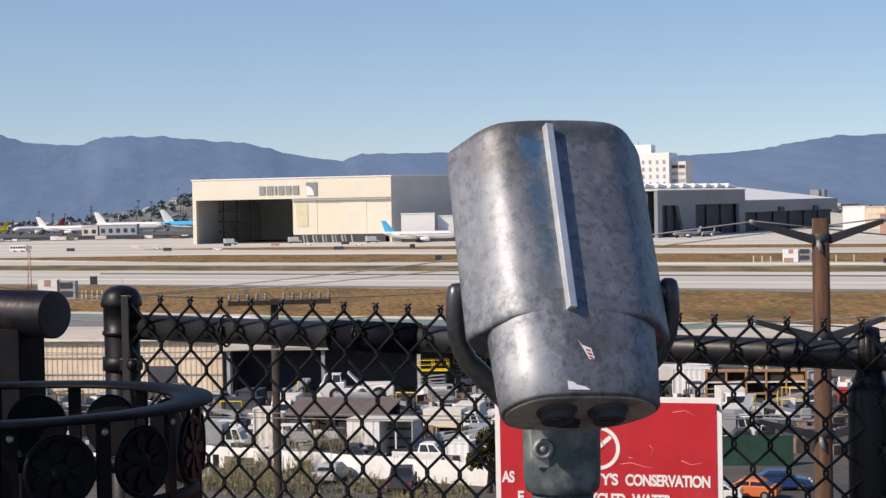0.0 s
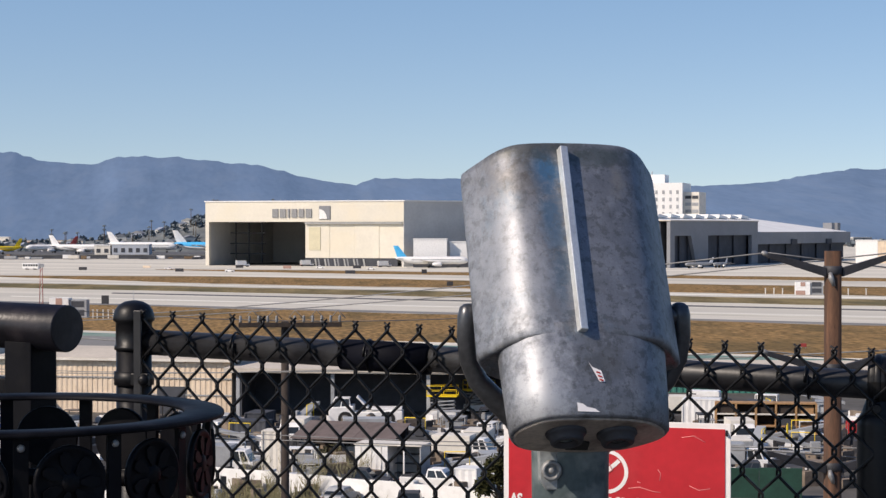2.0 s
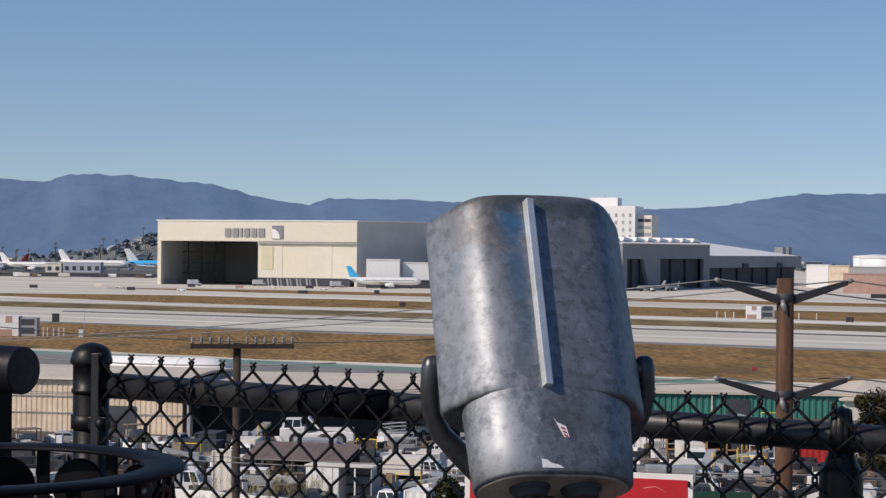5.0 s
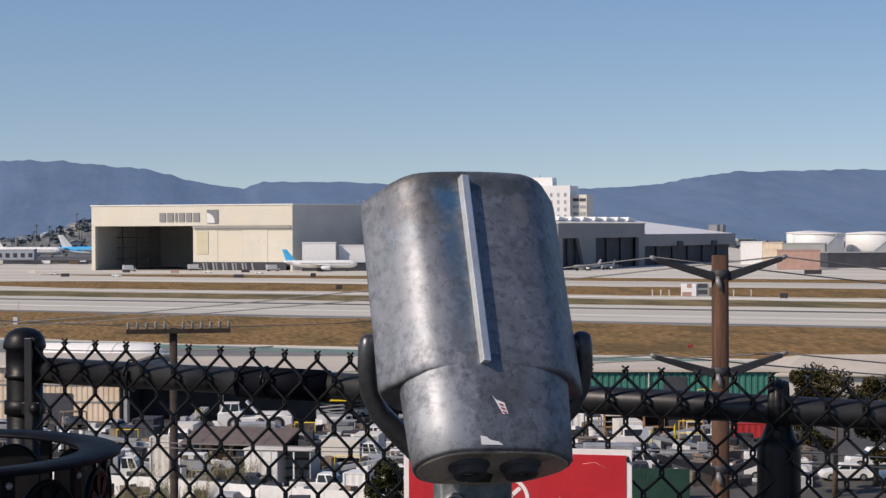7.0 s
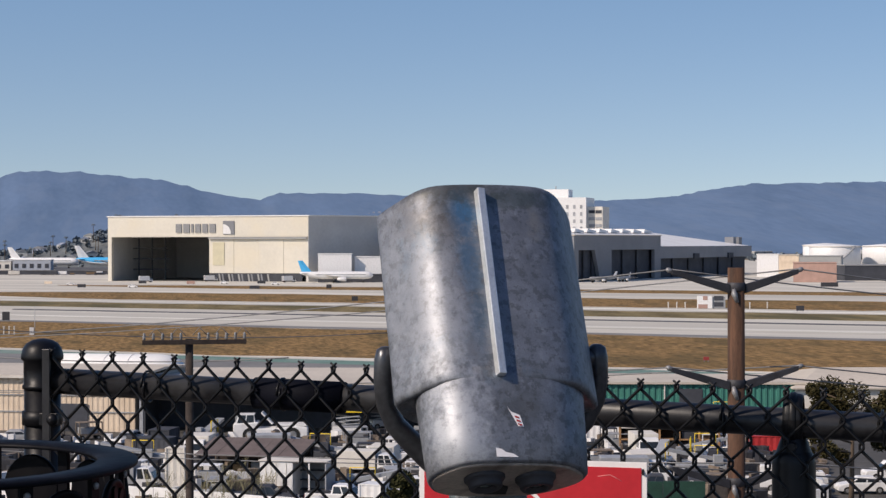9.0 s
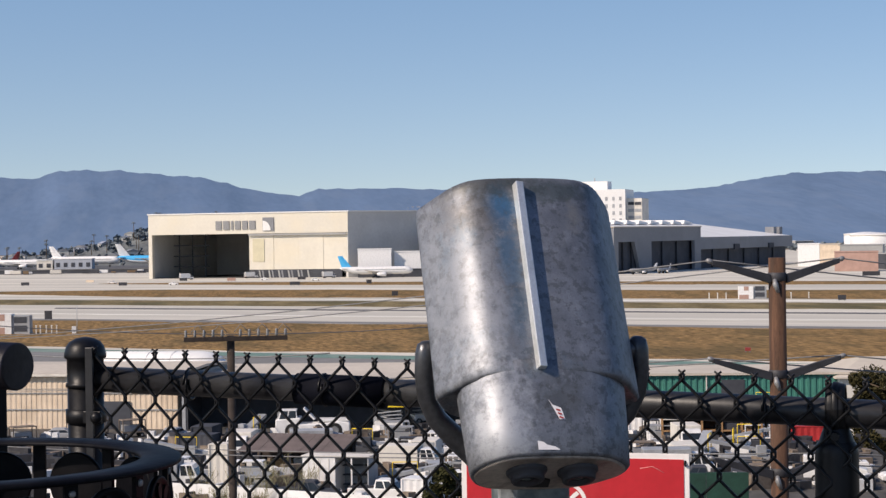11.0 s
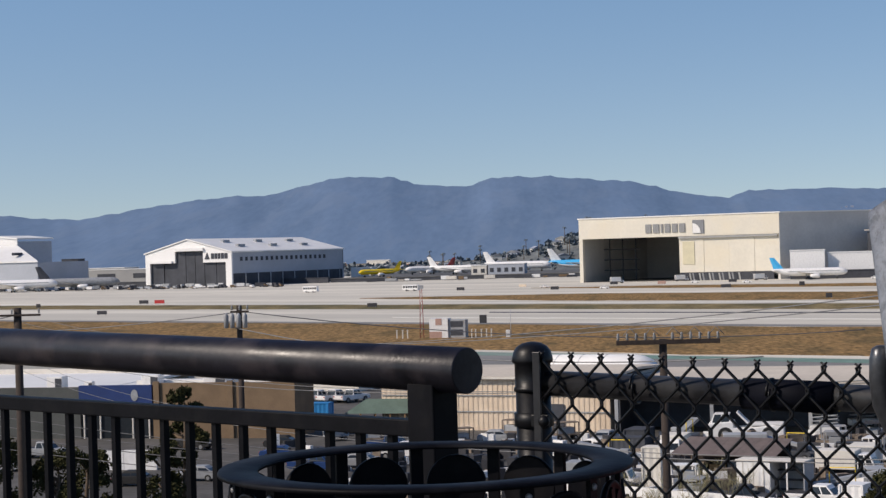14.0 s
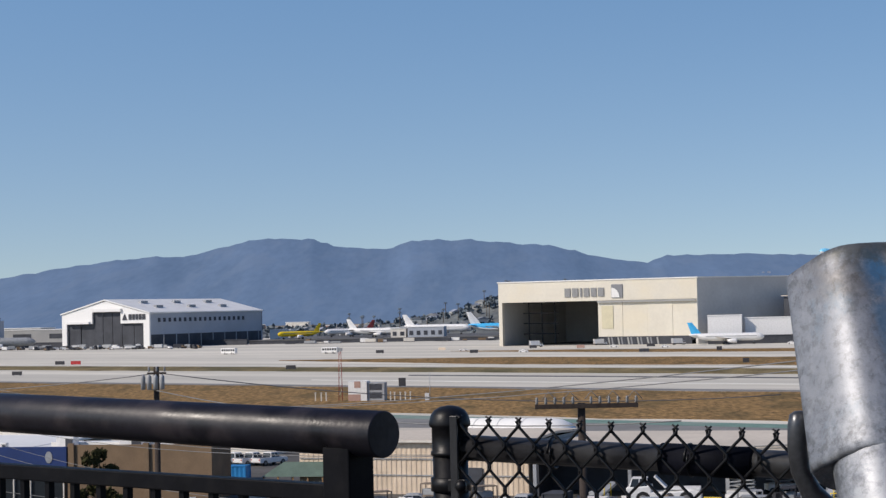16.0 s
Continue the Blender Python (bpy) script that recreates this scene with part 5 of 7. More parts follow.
# ---- yard: vehicles ----
def wheels(root, xs, half, r):
    for x in xs:
        for sy in (-1, 1):
            w = part("wheel", Mesh().cyl((x, sy * (half - 0.22), r), (x, sy * (half + 0.02), r), r, r, 14), rubber, root)
            part("hub", Mesh().cyl((x, sy * (half + 0.02), r), (x, sy * (half + 0.04), r), r * 0.55, r * 0.5, 10), steel_grey, w)


def lights(root, x0, x1, half, z):
    for sy in (-1, 1):
        part("headlight", Mesh().box(x1 - 0.06, x1 + 0.02, sy * half * 0.72 - 0.16, sy * half * 0.72 + 0.16, z - 0.07, z + 0.07), sign_white, root)
        part("tail_light", Mesh().box(x0 - 0.02, x0 + 0.06, sy * half * 0.8 - 0.1, sy * half * 0.8 + 0.1, z - 0.02, z + 0.16), red_paint, root)


def cabin_glass(root, prof, half, inset):
    """Dark panes set proud of a cabin of that side outline."""
    (a0, z0), (a1, z1), (b1, z2), (b0, z3) = prof
    for sy in (-1, 1):
        y = sy * (half + 0.01)
        yi = sy * (half - inset + 0.012)
        mid = (a1 + b1) / 2
        for lo, hi, lo_t, hi_t in ((a0 + 0.18, (a0 + b0) / 2 - 0.05, a1 + 0.06, mid - 0.05), ((a0 + b0) / 2 + 0.05, b0 - 0.2, mid + 0.05, b1 - 0.08)):
            m = Mesh().add([(lo, y * 0.99, z0 + 0.06), (hi, y * 0.99, z0 + 0.06), (hi_t, yi, z1 - 0.07), (lo_t, yi, z1 - 0.07), (lo, y * 0.95, z0 + 0.06), (hi, y * 0.95, z0 + 0.06), (hi_t, yi * 0.95, z1 - 0.07), (lo_t, yi * 0.95, z1 - 0.07)], [(0, 1, 2, 3), (7, 6, 5, 4), (0, 4, 5, 1), (1, 5, 6, 2), (2, 6, 7, 3), (3, 7, 4, 0)])
            part("side_window", m, glass, root)
    for xb, xt, s in ((a0, a1, -1), (b0, b1, 1)):
        w, wt = half - 0.12, half - inset - 0.06
        q = [(xb, -w, z0 + 0.05), (xb, w, z0 + 0.05), (xt, wt, z1 - 0.06), (xt, -wt, z1 - 0.06)]
        m = Mesh().add([(x + s * 0.012, y, z) for x, y, z in q] + [(x - s * 0.02, y, z) for x, y, z in q], [(0, 1, 2, 3), (7, 6, 5, 4), (0, 4, 5, 1), (1, 5, 6, 2), (2, 6, 7, 3), (3, 7, 4, 0)])
        part("windscreen" if s > 0 else "rear_window", m, glass, root)


def cabin(root, name, prof, half, inset, material):
    (a0, z0), (a1, z1), (b1, z2), (b0, z3) = prof
    m = Mesh().add([(a0, -half, z0), (b0, -half, z3), (b0, half, z3), (a0, half, z0), (a1, -half + inset, z1), (b1, -half + inset, z2), (b1, half - inset, z2), (a1, half - inset, z1)], [(3, 2, 1, 0), (4, 5, 6, 7), (0, 1, 5, 4), (1, 2, 6, 5), (2, 3, 7, 6), (3, 0, 4, 7)])
    part(name, m, material, root, "", 0.05)
    cabin_glass(root, prof, half, inset)


def sedan(x, y, rz, paint, label, group="parked cars"):
    root = thing("car", label, "car", (x, y, GROUND + 0.03), rz, group)
    h = 0.9
    part("body", Mesh().prism([(-2.2, 0.35), (-2.25, 0.7), (-2.1, 0.98), (-1.2, 1.0), (1.0, 0.97), (1.9, 0.82), (2.2, 0.6), (2.2, 0.32), (1.8, 0.25), (-1.9, 0.25)], -h, h), paint, root, "", 0.06)
    cabin(root, "roof", [(-1.65, 0.97), (-0.95, 1.46), (0.35, 1.46), (1.1, 0.95)], h - 0.06, 0.16, paint)
    wheels(root, (-1.35, 1.38), h, 0.33)
    lights(root, -2.22, 2.18, h, 0.68)
    return root


def pickup(x, y, rz, paint, label, group="parked trucks"):
    root = thing("pickup_truck", label, "pickup truck", (x, y, GROUND + 0.03), rz, group)
    h = 0.98
    part("body", Mesh().prism([(-2.8, 0.5), (-2.8, 1.12), (-0.6, 1.12), (-0.6, 1.1), (1.3, 1.1), (2.6, 1.02), (2.75, 0.8), (2.75, 0.45), (2.3, 0.4), (-2.5, 0.42)], -h, h), paint, root, "", 0.05)
    part("bed_floor", Mesh().box(-2.7, -0.75, -h + 0.12, h - 0.12, 1.11, 1.14), dark_steel, root)
    cabin(root, "roof", [(-0.62, 1.08), (-0.45, 1.82), (0.75, 1.82), (1.4, 1.06)], h - 0.06, 0.14, paint)
    part("tailgate_panel", Mesh().box(-2.83, -2.79, -h + 0.1, h - 0.1, 0.6, 1.1), paint, root)
    wheels(root, (-1.75, 1.75), h, 0.4)
    lights(root, -2.82, 2.74, h, 0.85)
    return root


def van(x, y, rz, paint, label, length=5.4, group="parked trucks"):
    root = thing("van", label, "van", (x, y, GROUND + 0.03), rz, group)
    h, L = 1.0, length / 2
    part("body", Mesh().prism([(-L, 0.45), (-L, 2.2), (-L + 0.15, 2.35), (L - 1.9, 2.35), (L - 1.1, 1.45), (L - 0.1, 1.15), (L, 0.9), (L, 0.45)], -h, h), paint, root, "", 0.05)
    for sy in (-1, 1):
        m = Mesh().prism([(L - 2.7, 1.45), (L - 2.7, 2.05), (L - 1.95, 2.05), (L - 1.5, 1.45)], sy * h - 0.012, sy * h + 0.012)
        part("side_window", m, glass, root)
    q = [(L - 1.83, -0.85, 2.25), (L - 1.83, 0.85, 2.25), (L - 1.13, 0.9, 1.5), (L - 1.13, -0.9, 1.5)]
    part("windscreen", Mesh().add([(a + 0.03, b, c + 0.02) for a, b, c in q] + [(a - 0.02, b, c - 0.02) for a, b, c in q], [(0, 1, 2, 3), (7, 6, 5, 4), (0, 4, 5, 1), (1, 5, 6, 2), (2, 6, 7, 3), (3, 7, 4, 0)]), glass, root)
    wheels(root, (-L + 1.0, L - 1.0), h, 0.36)
    lights(root, -L, L, h, 0.85)
    return root


def box_truck(x, y, rz, cab_paint, box_paint, label, length=7.0, high=3.1, group="parked trucks"):
    root = thing("box_truck", label, "truck", (x, y, GROUND + 0.03), rz, group)
    L = length / 2
    part("cargo_box", Mesh().box(-L, L - 2.0, -1.2, 1.2, 0.95, high), box_paint, root, "", 0.04)
    part("chassis", Mesh().box(-L, L, -0.5, 0.5, 0.55, 0.9), dark_steel, root)
    part("bonnet", Mesh().box(L - 1.9, L, -1.05, 1.05, 0.6, 1.35), cab_paint, root, "", 0.06)
    cabin(root, "cab", [(L - 1.9, 1.33), (L - 1.85, 2.3), (L - 0.75, 2.3), (L - 0.3, 1.33)], 1.05, 0.1, cab_paint)
    part("rear_door", Mesh().box(-L - 0.03, -L, -1.05, 1.05, 1.05, high - 0.12), grey_paint, root)
    wheels(root, (-L + 1.2, L - 1.0), 1.1, 0.46)
    lights(root, -L, L, 1.05, 0.9)
    return root


def tug(x, y, rz):
    root = thing("aircraft_tug", "white aircraft tow tug parked on the yard", "tow tug", (x, y, GROUND + 0.03), rz)
    part("body", Mesh().prism([(-4, 0.5), (-4, 1.6), (-2.8, 1.75), (-0.4, 1.5), (1.3, 1.5), (1.3, 2.2), (4, 2.0), (4, 0.5)], -1.4, 1.4), white_paint, root, "", 0.1)
    part("rear_deck", Mesh().box(-3.9, -0.6, -1.25, 1.25, 1.7, 1.95), white_paint, root, "", 0.05)
    cabin(root, "cab", [(1.6, 2.0), (1.75, 3.0), (3.4, 3.0), (3.8, 2.0)], 1.2, 0.1, white_paint)
    part("raised_hood", Mesh().prism([(-0.3, 2.0), (0.9, 3.2), (1.05, 3.1), (-0.1, 1.9)], -1.0, 1.0), white_paint, root)
    for sy in (-1, 1):
        part("side_emblem", Mesh().cyl((-0.6, sy * 1.41, 1.05), (-0.6, sy * 1.44, 1.05), 0.42, 0.42, 16), dark_clad, root, "dark round side emblem")
    wheels(root, (-2.4, 2.2), 1.4, 0.8)
    lights(root, -4, 4, 1.3, 1.2)


def cart(x, y, rz, material, label, w=2.6, group="yard equipment"):
    """A flat ground cart with posts and a drawbar."""
    root = thing("cart", label, "cart", (x, y, GROUND + 0.03), rz, group)
    part("deck", Mesh().box(-w / 2, w / 2, -0.8, 0.8, 0.5, 0.64), material, root, "", 0.02)
    part("top", Mesh().box(-w / 2, w / 2, -0.8, 0.8, 1.85, 1.95), material, root, "", 0.02)
    for sx in (-1, 1):
        for sy in (-1, 1):
            part("post", Mesh().box(sx * (w / 2 - 0.05) - 0.05, sx * (w / 2 - 0.05) + 0.05, sy * 0.75 - 0.05, sy * 0.75 + 0.05, 0.64, 1.85), material, root)
    part("load", Mesh().box(-w / 2 + 0.2, w / 2 - 0.5, -0.6, 0.6, 0.66, 1.35), grey_paint, root, "", 0.04)
    part("drawbar", Mesh().tube([(w / 2, 0, 0.5), (w / 2 + 0.9, 0, 0.4)], 0.05, 6), dark_steel, root)
    wheels(root, (-w / 2 + 0.4, w / 2 - 0.4), 0.75, 0.24)


def loader(x, y, rz, material, label):
    root = thing("belt_loader", label, "loader", (x, y, GROUND + 0.03), rz, "yard equipment")
    part("chassis", Mesh().box(-2.4, 2.4, -0.85, 0.85, 0.4, 1.0), material, root, "", 0.05)
    part("belt", Mesh().prism([(-3.2, 0.9), (3.4, 2.2), (3.4, 2.5), (-3.2, 1.2)], -0.45, 0.45), grey_paint, root)
    part("seat_box", Mesh().box(-1.8, -0.9, 0.3, 0.95, 1.0, 1.9), material, root, "", 0.04)
    part("guard", Mesh().tube([(-1.5, -0.7, 1.0), (-1.5, -0.7, 2.6), (0.6, -0.7, 2.6), (0.6, -0.7, 1.2)], 0.05, 6), yellow_paint, root)
    wheels(root, (-1.6, 1.6), 0.85, 0.35)


def scissor_lift(x, y, rz):
    root = thing("scissor_lift", "white and yellow scissor platform lift, folded", "platform lift", (x, y, GROUND + 0.03), rz, "yard equipment")
    part("base", Mesh().box(-1.6, 1.6, -0.8, 0.8, 0.4, 1.1), white_paint, root, "", 0.05)
    for k in range(3):
        part("scissor_arm", Mesh().prism([(-1.4, 1.15 + k * 0.4), (1.4, 1.45 + k * 0.4), (1.4, 1.57 + k * 0.4), (-1.4, 1.27 + k * 0.4)], -0.6, -0.5), grey_paint, root)
        part("scissor_arm", Mesh().prism([(-1.4, 1.45 + k * 0.4), (1.4, 1.15 + k * 0.4), (1.4, 1.27 + k * 0.4), (-1.4, 1.57 + k * 0.4)], 0.5, 0.6), grey_paint, root)
    part("platform", Mesh().box(-1.7, 1.7, -0.9, 0.9, 2.7, 2.85), yellow_paint, root)
    for sx in (-1.65, 0, 1.65):
        for sy in (-0.85, 0.85):
            part("rail_post", Mesh().box(sx - 0.03, sx + 0.03, sy - 0.03, sy + 0.03, 2.85, 3.9), yellow_paint, root)
    for z in (3.35, 3.9):
        part("rail_bar", Mesh().tube([(-1.65, -0.85, z), (1.65, -0.85, z), (1.65, 0.85, z), (-1.65, 0.85, z), (-1.65, -0.85, z)], 0.035, 5), yellow_paint, root)
    wheels(root, (-1.1, 1.1), 0.8, 0.36)


def container(x, y, rz, material, label, w=6.0, d=2.4, h=2.6, group="containers"):
    root = thing("container", label, "container", (x, y, GROUND + 0.03), rz, group)
    m = Mesh()
    n = int(w / 0.3)
    prof = []
    for k in range(n + 1):
        xx = -w / 2 + 0.06 + (w - 0.12) * k / n
        prof.append((xx, -d / 2 + (0.05 if k % 2 else 0.0)))
    ring = prof + [(xx, d / 2 - (0.05 if k % 2 else 0.0)) for k, (xx, _) in reversed(list(enumerate(prof)))]
    m.loft([[(a, b, z) for a, b in ring] for z in (0.15, h - 0.12)], smooth=False)
    part("shell", m, material, root)
    for z0, z1 in ((0, 0.16), (h - 0.12, h)):
        part("frame", Mesh().box(-w / 2, w / 2, -d / 2 - 0.02, d / 2 + 0.02, z0, z1), material, root)
    for sx in (-1, 1):
        for sy in (-1, 1):
            part("corner_post", Mesh().box(sx * w / 2 - 0.07, sx * w / 2 + 0.07, sy * d / 2 - 0.07, sy * d / 2 + 0.07, 0.1, h - 0.05), material, root)
    part("door_bar", Mesh().box(-w / 2 - 0.06, -w / 2, -0.04, 0.04, 0.2, h - 0.15), steel_grey, root)


# ---- yard: buildings ----
def corrugated(name, material, parent, p, d, length, z0, z1, pitch=0.6, depth=0.12, label=""):
    """A ribbed sheet wall standing on a line, with real folds."""
    nrm = Vector((d.y, -d.x, 0))
    n = max(2, int(length / pitch))
    ring = []
    for k in range(n):
        s = length * k / n
        w = length / n
        for a, q in ((0, 0), (0.42, 0), (0.5, depth), (0.92, depth)):
            ring.append(p + d * (s + a * w) + nrm * q)
    ring.append(p + d * length)
    back = [p + d * length - nrm * 0.2, p - nrm * 0.2]
    allp = ring + back
    m = Mesh().loft([[(v.x, v.y, z) for v in allp] for z in (z0, z1)], smooth=False)
    return part(name, m, material, parent, label)


def tan_shed():
    p, e = Vector((-24.0, 223.4, 0)), Vector((3.3, 214.1, 0))
    d = (e - p).normalized()
    root = thing("metal_shed", "tan ribbed-metal shed with a pale roof", "shed", (p.x, p.y, GROUND), math.degrees(math.atan2(d.y, d.x)))
    L = (e - p).length
    X = Vector((1, 0, 0))
    corrugated("front_wall", tan_clad, root, Vector((0, 0, 0)), X, L, 0, 6.1, 0.62, 0.05, "tan ribbed metal wall")
    part("side_wall", Mesh().box(L - 0.2, L, 0.2, 20, 0, 6.1), grey_clad, root)
    part("rear_wall", Mesh().box(0, L, 20, 20.3, 0, 6.1), tan_clad, root)
    part("far_side_wall", Mesh().box(0, 0.2, 0.2, 20, 0, 6.1), tan_clad, root)
    part("roof", Mesh().add([(-0.4, -0.5, 6.12), (L + 0.4, -0.5, 6.12), (L + 0.4, 10, 6.5), (-0.4, 10, 6.5), (-0.4, 20.5, 6.12), (L + 0.4, 20.5, 6.12), (-0.4, -0.5, 6.4), (L + 0.4, -0.5, 6.4), (L + 0.4, 10, 6.8), (-0.4, 10, 6.8), (-0.4, 20.5, 6.4), (L + 0.4, 20.5, 6.4)], [(0, 1, 2, 3), (3, 2, 5, 4), (6, 9, 8, 7), (9, 10, 11, 8), (0, 6, 7, 1), (4, 5, 11, 10), (0, 3, 9, 6), (3, 4, 10, 9), (1, 7, 8, 2), (2, 8, 11, 5)]), pale_roof, root, "pale low-pitched roof")
    part("gutter", Mesh().box(-0.4, L + 0.4, -0.65, -0.5, 6.1, 6.35), off_white, root)
    part("doorway", Mesh().box(L - 9, L - 5.6, -0.18, -0.1, 0, 3.2), dark_clad, root)
    for k in range(2):
        part("wall_band", Mesh().box(0, L, -0.17, -0.13, 2.2 + k * 1.9, 2.32 + k * 1.9), grey_paint, root)


tan_shed()


def open_shed():
    root = thing("open_shed", "dark open-fronted shed with a long grey roof", "shed", (4.0, 213.2, GROUND), -14)
    part("roof", Mesh().box(-1, 34, -3, 26, 5.2, 5.7), pale_roof, root, "long flat pale roof")
    part("roof_edge", Mesh().box(14, 34, -3.1, -3, 5.35, 5.95), pale_roof, root)
    part("rear_wall", Mesh().box(0, 33, 24, 24.5, 0, 5.2), dark_clad, root)
    part("end_wall", Mesh().box(0, 0.4, 0, 24, 0, 5.2), dark_clad, root)
    part("end_wall", Mesh().box(32.6, 33, 0, 24, 0, 5.2), dark_clad, root)
    part("inner_wall", Mesh().box(0.4, 32.6, 7, 7.3, 0, 5.2), dark_clad, root)
    for k in range(4):
        part("column", Mesh().box(0.3 + k * 10.8, 0.7 + k * 10.8, -2.5, -2.1, 0, 5.2), grey_paint, root)


open_shed()


def brown_store():
    """A brown store with a blue fascia, pale flat roofs and roof plant."""
    p, e = Vector((-110, 229.0, 0)), Vector((-33.3, 215.2, 0))
    d = (e - p).normalized()
    L = (e - p).length
    root = thing("store_building", "brown and blue flat-roofed store with white roof plant", "building", (p.x, p.y, GROUND), math.degrees(math.atan2(d.y, d.x)))
    b0, b1 = L - 27.2, L - 17.8
    part("west_wall", Mesh().box(0, b0, 0, 0.4, 0, 6.2), shop_grey, root, "dark grey painted shop wall")
    part("blue_wall", Mesh().box(b0, b1, -0.3, 0.4, 4.0, 6.4), blue_wall, root, "deep blue painted fascia")
    part("blue_emblem", Mesh().loft([[(b1 - 2.2 + 0.45 * math.cos(2 * math.pi * k / 14), y, 5.2 + 0.7 * math.sin(2 * math.pi * k / 14)) for k in range(14)] for y in (-0.36, -0.3)], smooth=False), grey_paint, root, "dull grey oval emblem")
    part("shopfront", Mesh().box(b0, b1, 0.2, 0.4, 0, 4.0), glass, root, "dark glazed shopfront")
    for k in range(5):
        part("mullion", Mesh().box(b0 + 0.4 + k * 2.1, b0 + 0.55 + k * 2.1, -0.05, 0.2, 0, 4.0), off_white, root)
    part("east_wall", Mesh().box(b1, L, 0, 0.4, 0, 6.6), brown_wall, root)
    for k in (b1 + 0.2, b1 + 9.5):
        part("pilaster", Mesh().box(k, k + 0.7, -0.25, 0, 0, 6.8), brown_wall, root)
    part("side_wall", Mesh().box(L - 0.4, L, 0.4, 7, 0, 6.6), brown_wall, root)
    part("rear_wall", Mesh().box(0, L - 14, 34, 34.4, 0, 5.4), off_white, root)
    part("roof", Mesh().box(0.4, L - 0.4, 0.4, 7, 5.4, 5.75), pale_roof, root, "pale flat roof")
    part("rear_roof", Mesh().box(0, L - 27, 7, 34, 5.3, 5.65), white_roof, root, "broad white flat roof")
    part("rear_roof", Mesh().box(L - 27, L - 12, 7, 20, 5.3, 5.6), white_roof, root, "white flat roof")
    part("inner_wall", Mesh().box(L - 12.4, L - 12, 7, 20, 0, 5.3), off_white, root)
    part("parapet", Mesh().box(0, L - 27, 34, 34.4, 5.4, 6.3), off_white, root)
    part("skylight_roof", Mesh().box(L - 22, L - 2, 5, 7, 5.76, 6.6), white_roof, root)
    for k, s in ((L - 33, 1.6), (L - 20.5, 1.7), (L - 12.5, 2.2), (L - 44, 1.3), (L - 28, 0.8)):
        u = part("roof_unit", Mesh().box(k, k + s * 1.3, 3, 3 + s, 5.76, 6.1 + s * 0.75), white_paint, root, "boxy white roof unit", 0.04)
        part("grille", Mesh().box(k + s * 0.7, k + s * 1.24, 2.95, 3, 5.95, 5.95 + s * 0.7), dark_clad, u)


brown_store()
root = thing("long_shed", "grey long shed with a pale curved roof", "shed", (-125, 345, GROUND), -20)
part("roof", Mesh().prism([(0, 3.2), (0, 3.6), (20, 4.2), (78, 4.2), (80, 3.6), (80, 3.2)], 0, 24), blue_grey_clad, root)
part("front_wall", Mesh().box(1, 79, 0.4, 0.7, 0, 3.2), grey_clad, root)
part("rear_wall", Mesh().box(1, 79, 23, 23.3, 0, 3.2), grey_clad, root)


def arched_shed(x, y, rz, length, half, wall, rise):
    """A long low shed whose white sheet roof curves over and rounds off at one end."""
    root = thing("arched_shed", "long white arched shed with a rounded end beside the road", "shed", (x, y, GROUND), rz)
    rings = []
    for s, k in ((0, 1), (length - half, 1), (length - half * 0.62, 0.94), (length - half * 0.3, 0.78), (length - half * 0.1, 0.52), (length, 0.2)):
        rings.append([(s, half + half * k * math.cos(a), wall * (0.6 + 0.4 * k) + rise * k * math.sin(a)) for a in [math.pi * q / 14 for q in range(15)]] + [(s, half - half * k, 0), (s, half + half * k, 0)])
    part("shell", Mesh().loft(rings), white_roof, root, "white curved sheet roof")
    for k in range(1, 4):
        s = (length - half) * k / 4
        part("rib", Mesh().tube([(s, half + (half + 0.03) * math.cos(a), wall + (rise + 0.03) * math.sin(a)) for a in [math.pi * q / 14 for q in range(15)]], 0.04, 5), white_roof, root)
    part("end_door", Mesh().box(-0.08, 0, half - 1.6, half + 1.6, 0, wall + 0.8), dark_clad, root)


arched_shed(-8, 284, -20, 19.5, 4.2, 2.2, 2.6)
block("flat_shed", "white-roofed low store beside the road", "shed", -62, 296, 30, 12, 3.6, off_white, white_roof, -22, 0)

# green sheet-metal store on the east side
root = thing("green_store", "green ribbed-metal store with a pale roof", "shed", (50, 238.5, GROUND), -13.5)
corrugated("front_wall", teal_paint, root, Vector((0, 0, 0)), Vector((1, 0, 0)), 41, 0, 3.0, 0.8, 0.12, "green ribbed metal wall")
part("rear_wall", Mesh().box(0, 41, 14, 14.3, 0, 3.0), teal_paint, root)
part("roof", Mesh().box(-0.5, 41.5, -0.5, 15, 3.0, 3.3), pale_roof, root)
part("doorway", Mesh().box(24, 27, -0.2, -0.13, 0, 2.4), dark_clad, root)
for k in range(4):
    part("drainpipe", Mesh().box(4 + k * 9, 4.15 + k * 9, -0.3, -0.13, 0, 3.0), off_white, root)
root = thing("pale_store", "pale store with a broad cream roof beside pine trees", "shed", (87.5, 228, GROUND), -12)
part("shell", Mesh().box(0, 46, 0, 24, 0, 2.7), off_white, root)
part("roof", Mesh().add([(-0.6, -0.6, 2.7), (46.6, -0.6, 2.7), (44, 12, 4.5), (5, 12, 4.5), (-0.6, 24.6, 2.7), (46.6, 24.6, 2.7), (-0.6, -0.6, 2.5), (46.6, -0.6, 2.5), (46.6, 24.6, 2.5), (-0.6, 24.6, 2.5)], [(0, 1, 2, 3), (3, 2, 5, 4), (1, 5, 2), (0, 3, 4), (0, 6, 7, 1), (4, 5, 8, 9), (6, 9, 8, 7), (0, 4, 9, 6), (1, 7, 8, 5)]), pale_roof, root, "broad cream hipped roof")


